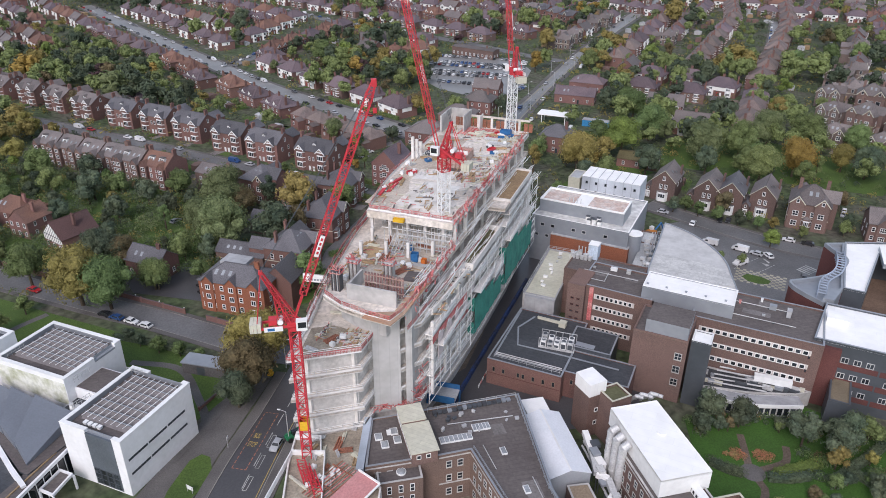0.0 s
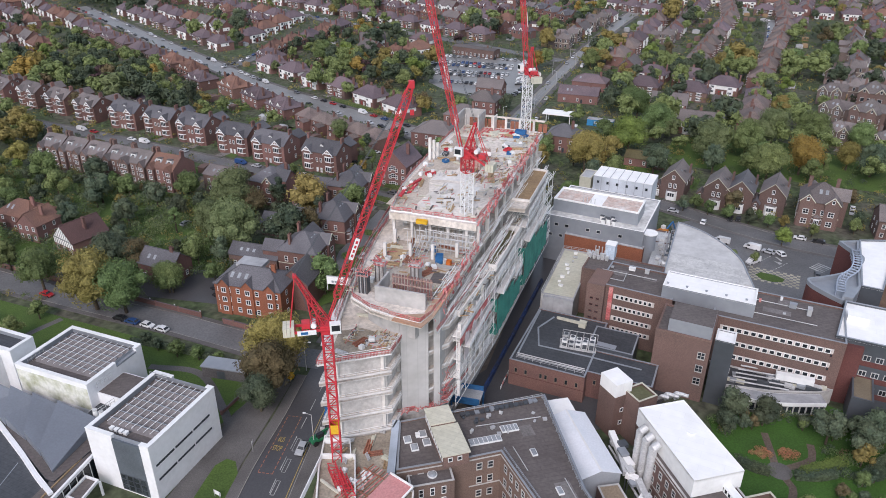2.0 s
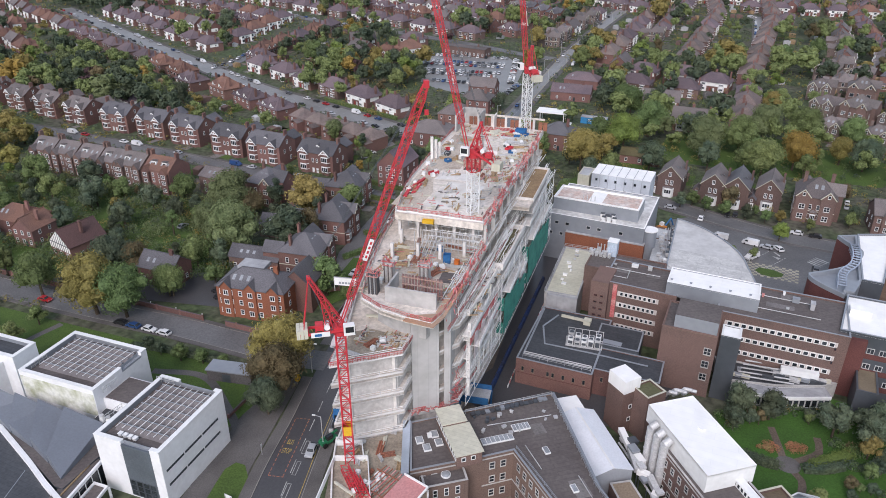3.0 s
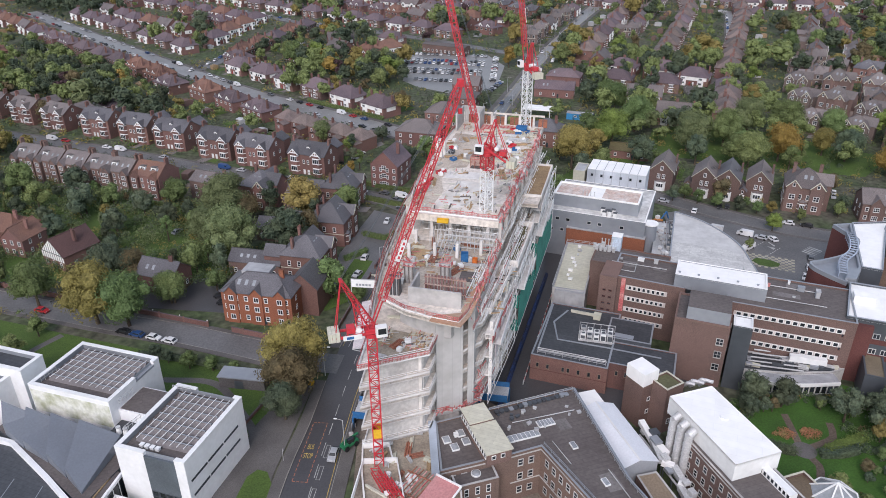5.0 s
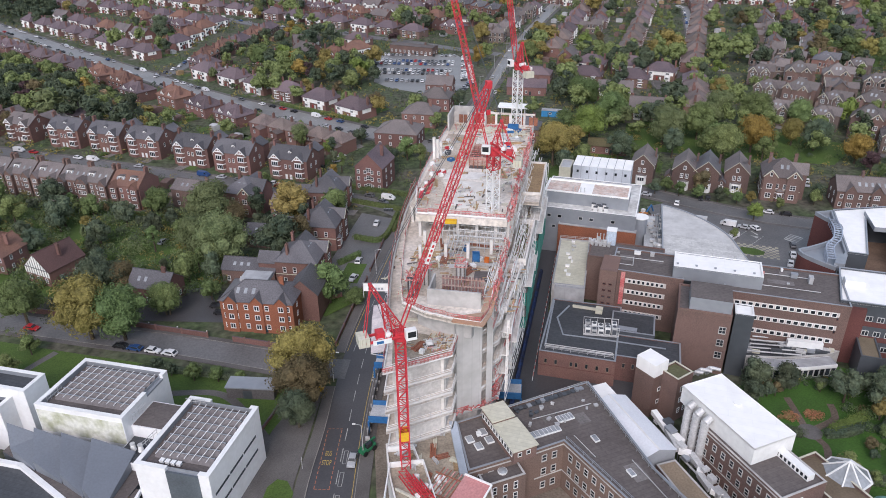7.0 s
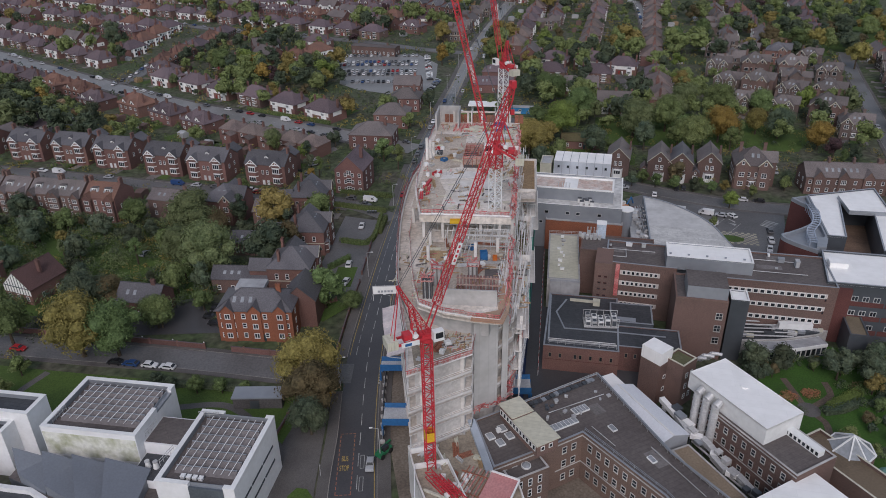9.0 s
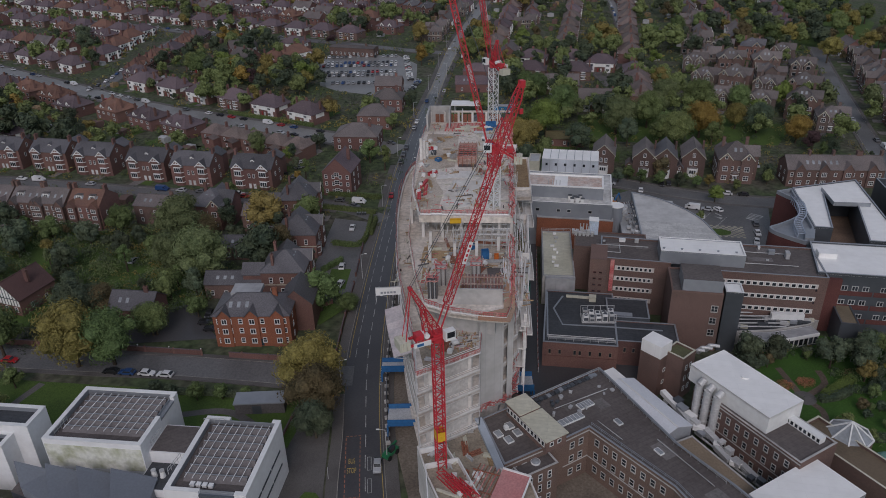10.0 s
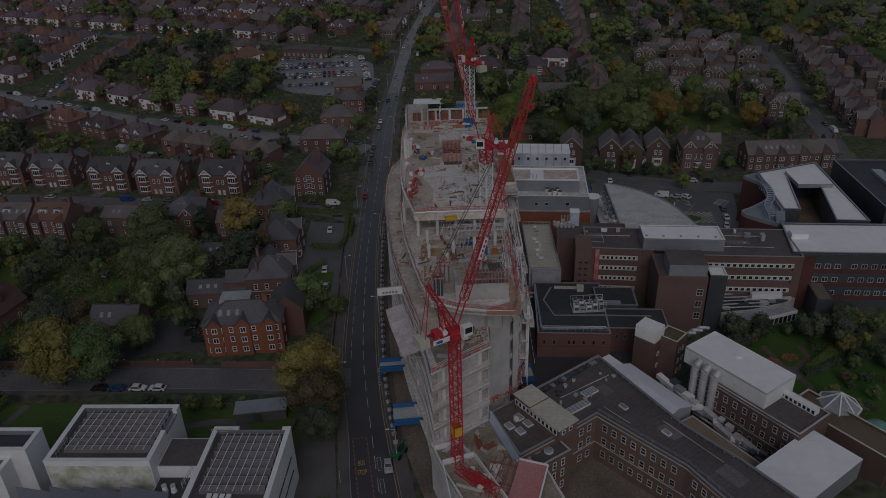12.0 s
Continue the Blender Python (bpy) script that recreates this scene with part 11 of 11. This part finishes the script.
cr = np.random.default_rng(8)
for x, y, a, p, v in (
        (-36.6, 121.8, 76, 1, 0), (-82, 169.6, 154, 0, 0), (-86.5, 171.6, 156, 0, 0), (-91.5, 173.6, 156, 4, 0), (-95.5, 175.4, 156, 2, 0), (-21.5, 239, 72, 0, 0), (-29.6, 212, 74, 0, 0), (-32, 200.8, 60, 0, 0), (-15, 261, 150, 0, 1), (-22, 265, 150, 3, 0),
        (-67, 240, 60, 0, 0), (-70, 236, 60, 4, 0), (-57, 281, 152, 5, 0), (-62, 284, 152, 1, 0), (-33, 306, 20, 1, 0), (-31, 312, 20, 0, 0), (-31, 319, 20, 0, 0), (92.9, 220.3, 148, 0, 1), (101.4, 215.3, 142, 0, 1), (105.6, 212.2, 138, 1, 0), (109.0, 210.8, 100, 0, 0), (97.6, 205.4, 28, 0, 1), (88.4, 223.4, 140, 0, 0), (102.9, 238.6, 62, 2, 0), (105.8, 238.4, 62, 2, 0), (146.5, 232, 62, 0, 0),
        (110.2, 189.8, 65, 0, 0), (105.9, 184.5, 55, 0, 0), (114.4, 196.4, 65, 3, 0), (120.9, 222.2, 150, 0, 0), (126.2, 219.4, 150, 2, 0), (-122, 189, 156, 5, 0), (-76, 281, 150, 4, 0), (-71, 196, 70, 2, 0), (-72, 191.5, 160, 2, 0), (-70.5, 187.6, 160, 2, 0), (-95, 238, 60, 1, 0), (92, 236, 60, 0, 0),
        (84, 246, -30, 1, 0), (66, 345, 70, 0, 1), (49, 362, 70, 0, 0), (25, 300, 66, 2, 0), (7, 262, 68, 3, 0), (60, 400, 66, 0, 0), (96, 478, 66, 0, 1), (150, 258, 60, 0, 0), (153, 247, 60, 0, 0), (150.5, 243, 60, 1, 0), (-36, 296, 60, 3, 0), (-40, 299, 60, 2, 0), (-49, 277, 150, 0, 1), (37, 318, 66, 3, 0)):
    car(x, y, a + (180 if cr.random() < 0.4 else 0), p, bool(v))


def kerbside(line, side, gap, chance, start=0.0):
    """Parked cars along a street."""
    line = offset(smooth(line), side)
    pts = resample(line, max(2, int(sum(math.dist(a, b) for a, b in zip(line, line[1:])) / gap)))
    for a, b in zip(pts, pts[1:]):
        if cr.random() < chance:
            car(a[0], a[1], math.degrees(math.atan2(b[1] - a[1], b[0] - a[0])) + (180 if cr.random() < 0.5 else 0), None, bool(cr.random() < 0.1), False)


kerbside(DIAG, 4.8, 8, 0.55)
kerbside(DIAG, -4.8, 8, 0.55)
kerbside(SIDE_2, -2.4, 8, 0.5)
kerbside([p for p in MAIN_L if 262 < p[1] < 700], -1.6, 9, 0.3)
kerbside([(-215, 768), (-140, 704), (-80, 640), (-20, 595), (30, 550)], 2.6, 12, 0.4)
kerbside([(-137, 478), (-128, 500), (-122, 528), (-112, 560)], 2.4, 8, 0.5)
kerbside([(196, 428), (232, 505), (262, 570), (300, 655)], 1.9, 7, 0.6)
kerbside([(150, 358), (157, 384), (164, 408)], -2.6, 7, 0.5)
kerbside([(268, 372), (246, 318), (228, 275), (206, 226)], 2.4, 9, 0.45)
# the car park's rows
for (p, q), n in ((((2, 512), (54, 497)), 20), (((-1, 495), (50, 480)), 20), (((-3, 487), (48, 472)), 19), (((-5, 470), (44, 456)), 19), (((-6, 462), (40, 448)), 17), (((2, 441), (26, 433)), 9), (((60, 492), (48, 432)), 20), (((52, 428), (42, 408)), 7)):
    a = math.degrees(math.atan2(q[1] - p[1], q[0] - p[0])) + 90
    for k in range(n):
        if cr.random() < 0.93:
            t = k / max(1, n - 1)
            car(p[0] + (q[0] - p[0]) * t, p[1] + (q[1] - p[1]) * t, a + cr.normal(scale=2) + (180 if cr.random() < 0.5 else 0), None, False, False)
digger = thing("excavator", "orange and blue excavator beside the cabins", "vehicle", "", pose(74, 226, 0, 0, 0, 30))
part("body", Geo().box(-1.6, 1.4, -1.2, 1.2, 1.0, 2.3), mat("digger_orange", (0.6, 0.22, 0.03), 0.5), digger)
part("cab", Geo().box(0.0, 1.3, 0.1, 1.2, 2.3, 3.4), WHITE, digger)
part("arm", Geo().beam((1.2, -0.3, 2.0), (4.0, -0.3, 4.4), 0.4).beam((4.0, -0.3, 4.4), (5.6, -0.3, 1.4), 0.35), BLUE, digger)
for s in (-1, 1):
    part("track", Geo().box(-2.0, 2.0, s * 1.2 - 0.3, s * 1.2 + 0.3, -0.1, 0.9), RUBBER, digger)

# ---- street lamps, signs and bins ----
def street_lamp(x, y, ang, h=8.5):
    key = "lamp"
    m = pose(x, y, -0.1, 0, 0, ang)
    if key in CARS:
        copy_thing(CARS[key], m)
        return
    t = thing("street_lamp", "slim grey steel street lamp", "street lamp", "street lamps", m)
    part("pole", Geo().tube((0, 0, 0), (0, 0, h), 0.11, 0.07, 8), SILVER, t)
    part("arm", Geo().tube((0, 0, h), (1.4, 0, h + 0.35), 0.05, 0.05, 6), SILVER, t)
    part("lantern", Geo().box(1.2, 1.9, -0.14, 0.14, h + 0.28, h + 0.42), WHITE, t)
    CARS[key] = t


ml, mr = resample(offset(MAIN_L, 0.7), 34), resample(offset(MAIN_R, -0.8), 34)
for k in range(1, 33):
    a, b = (ml[k], ml[k + 1]) if k % 2 else (mr[k], mr[k + 1])
    street_lamp(*a, math.degrees(math.atan2(b[1] - a[1], b[0] - a[0])) + (-90 if k % 2 else 90))
t = thing("bus_stop_sign", "slim bus stop pole with a small white flag", "sign", "", pose(-47.2, 121.5, -0.04, 0, 0, 76))
part("pole", Geo().tube((0, 0, 0), (0, 0, 2.9), 0.05, 0.05, 8), SILVER, t)
part("flag", Geo().box(0.05, 0.55, -0.02, 0.02, 2.3, 2.9), WHITE, t)
t = thing("yellow_roller", "small yellow roller parked on the pavement", "vehicle", "", pose(-42.8, 146.6, -0.04, 0, 0, 70))
part("body", Geo().box(-0.8, 0.8, -0.5, 0.5, 0.5, 1.2), YELLOW, t)
part("drum", Geo().tube((0.7, -0.5, 0.4), (0.7, 0.5, 0.4), 0.4, 0.4, 12).tube((-0.7, -0.5, 0.4), (-0.7, 0.5, 0.4), 0.4, 0.4, 12), DARK_METAL, t)
part("canopy", Geo().box(-0.6, 0.6, -0.5, 0.5, 1.9, 2.0).box(-0.55, -0.5, -0.45, -0.4, 1.2, 1.9).box(0.5, 0.55, 0.4, 0.45, 1.2, 1.9), YELLOW, t)
for k in range(4):
    t = thing("wheelie_bin", "dark wheelie bin beside the hedge", "bin", "wheelie bins", pose(-17.5 + 0.9 * k, 250.4 - 0.3 * k, -0.1, 0, 0, 20))
    part("bin_body", Geo().prism([(-0.28, -0.3), (0.28, -0.3), (0.28, 0.3), (-0.28, 0.3)], 0, 0.95), DARK_METAL, t)
    part("lid", Geo().box(-0.3, 0.3, -0.34, 0.34, 0.95, 1.05), GREY_METAL, t)
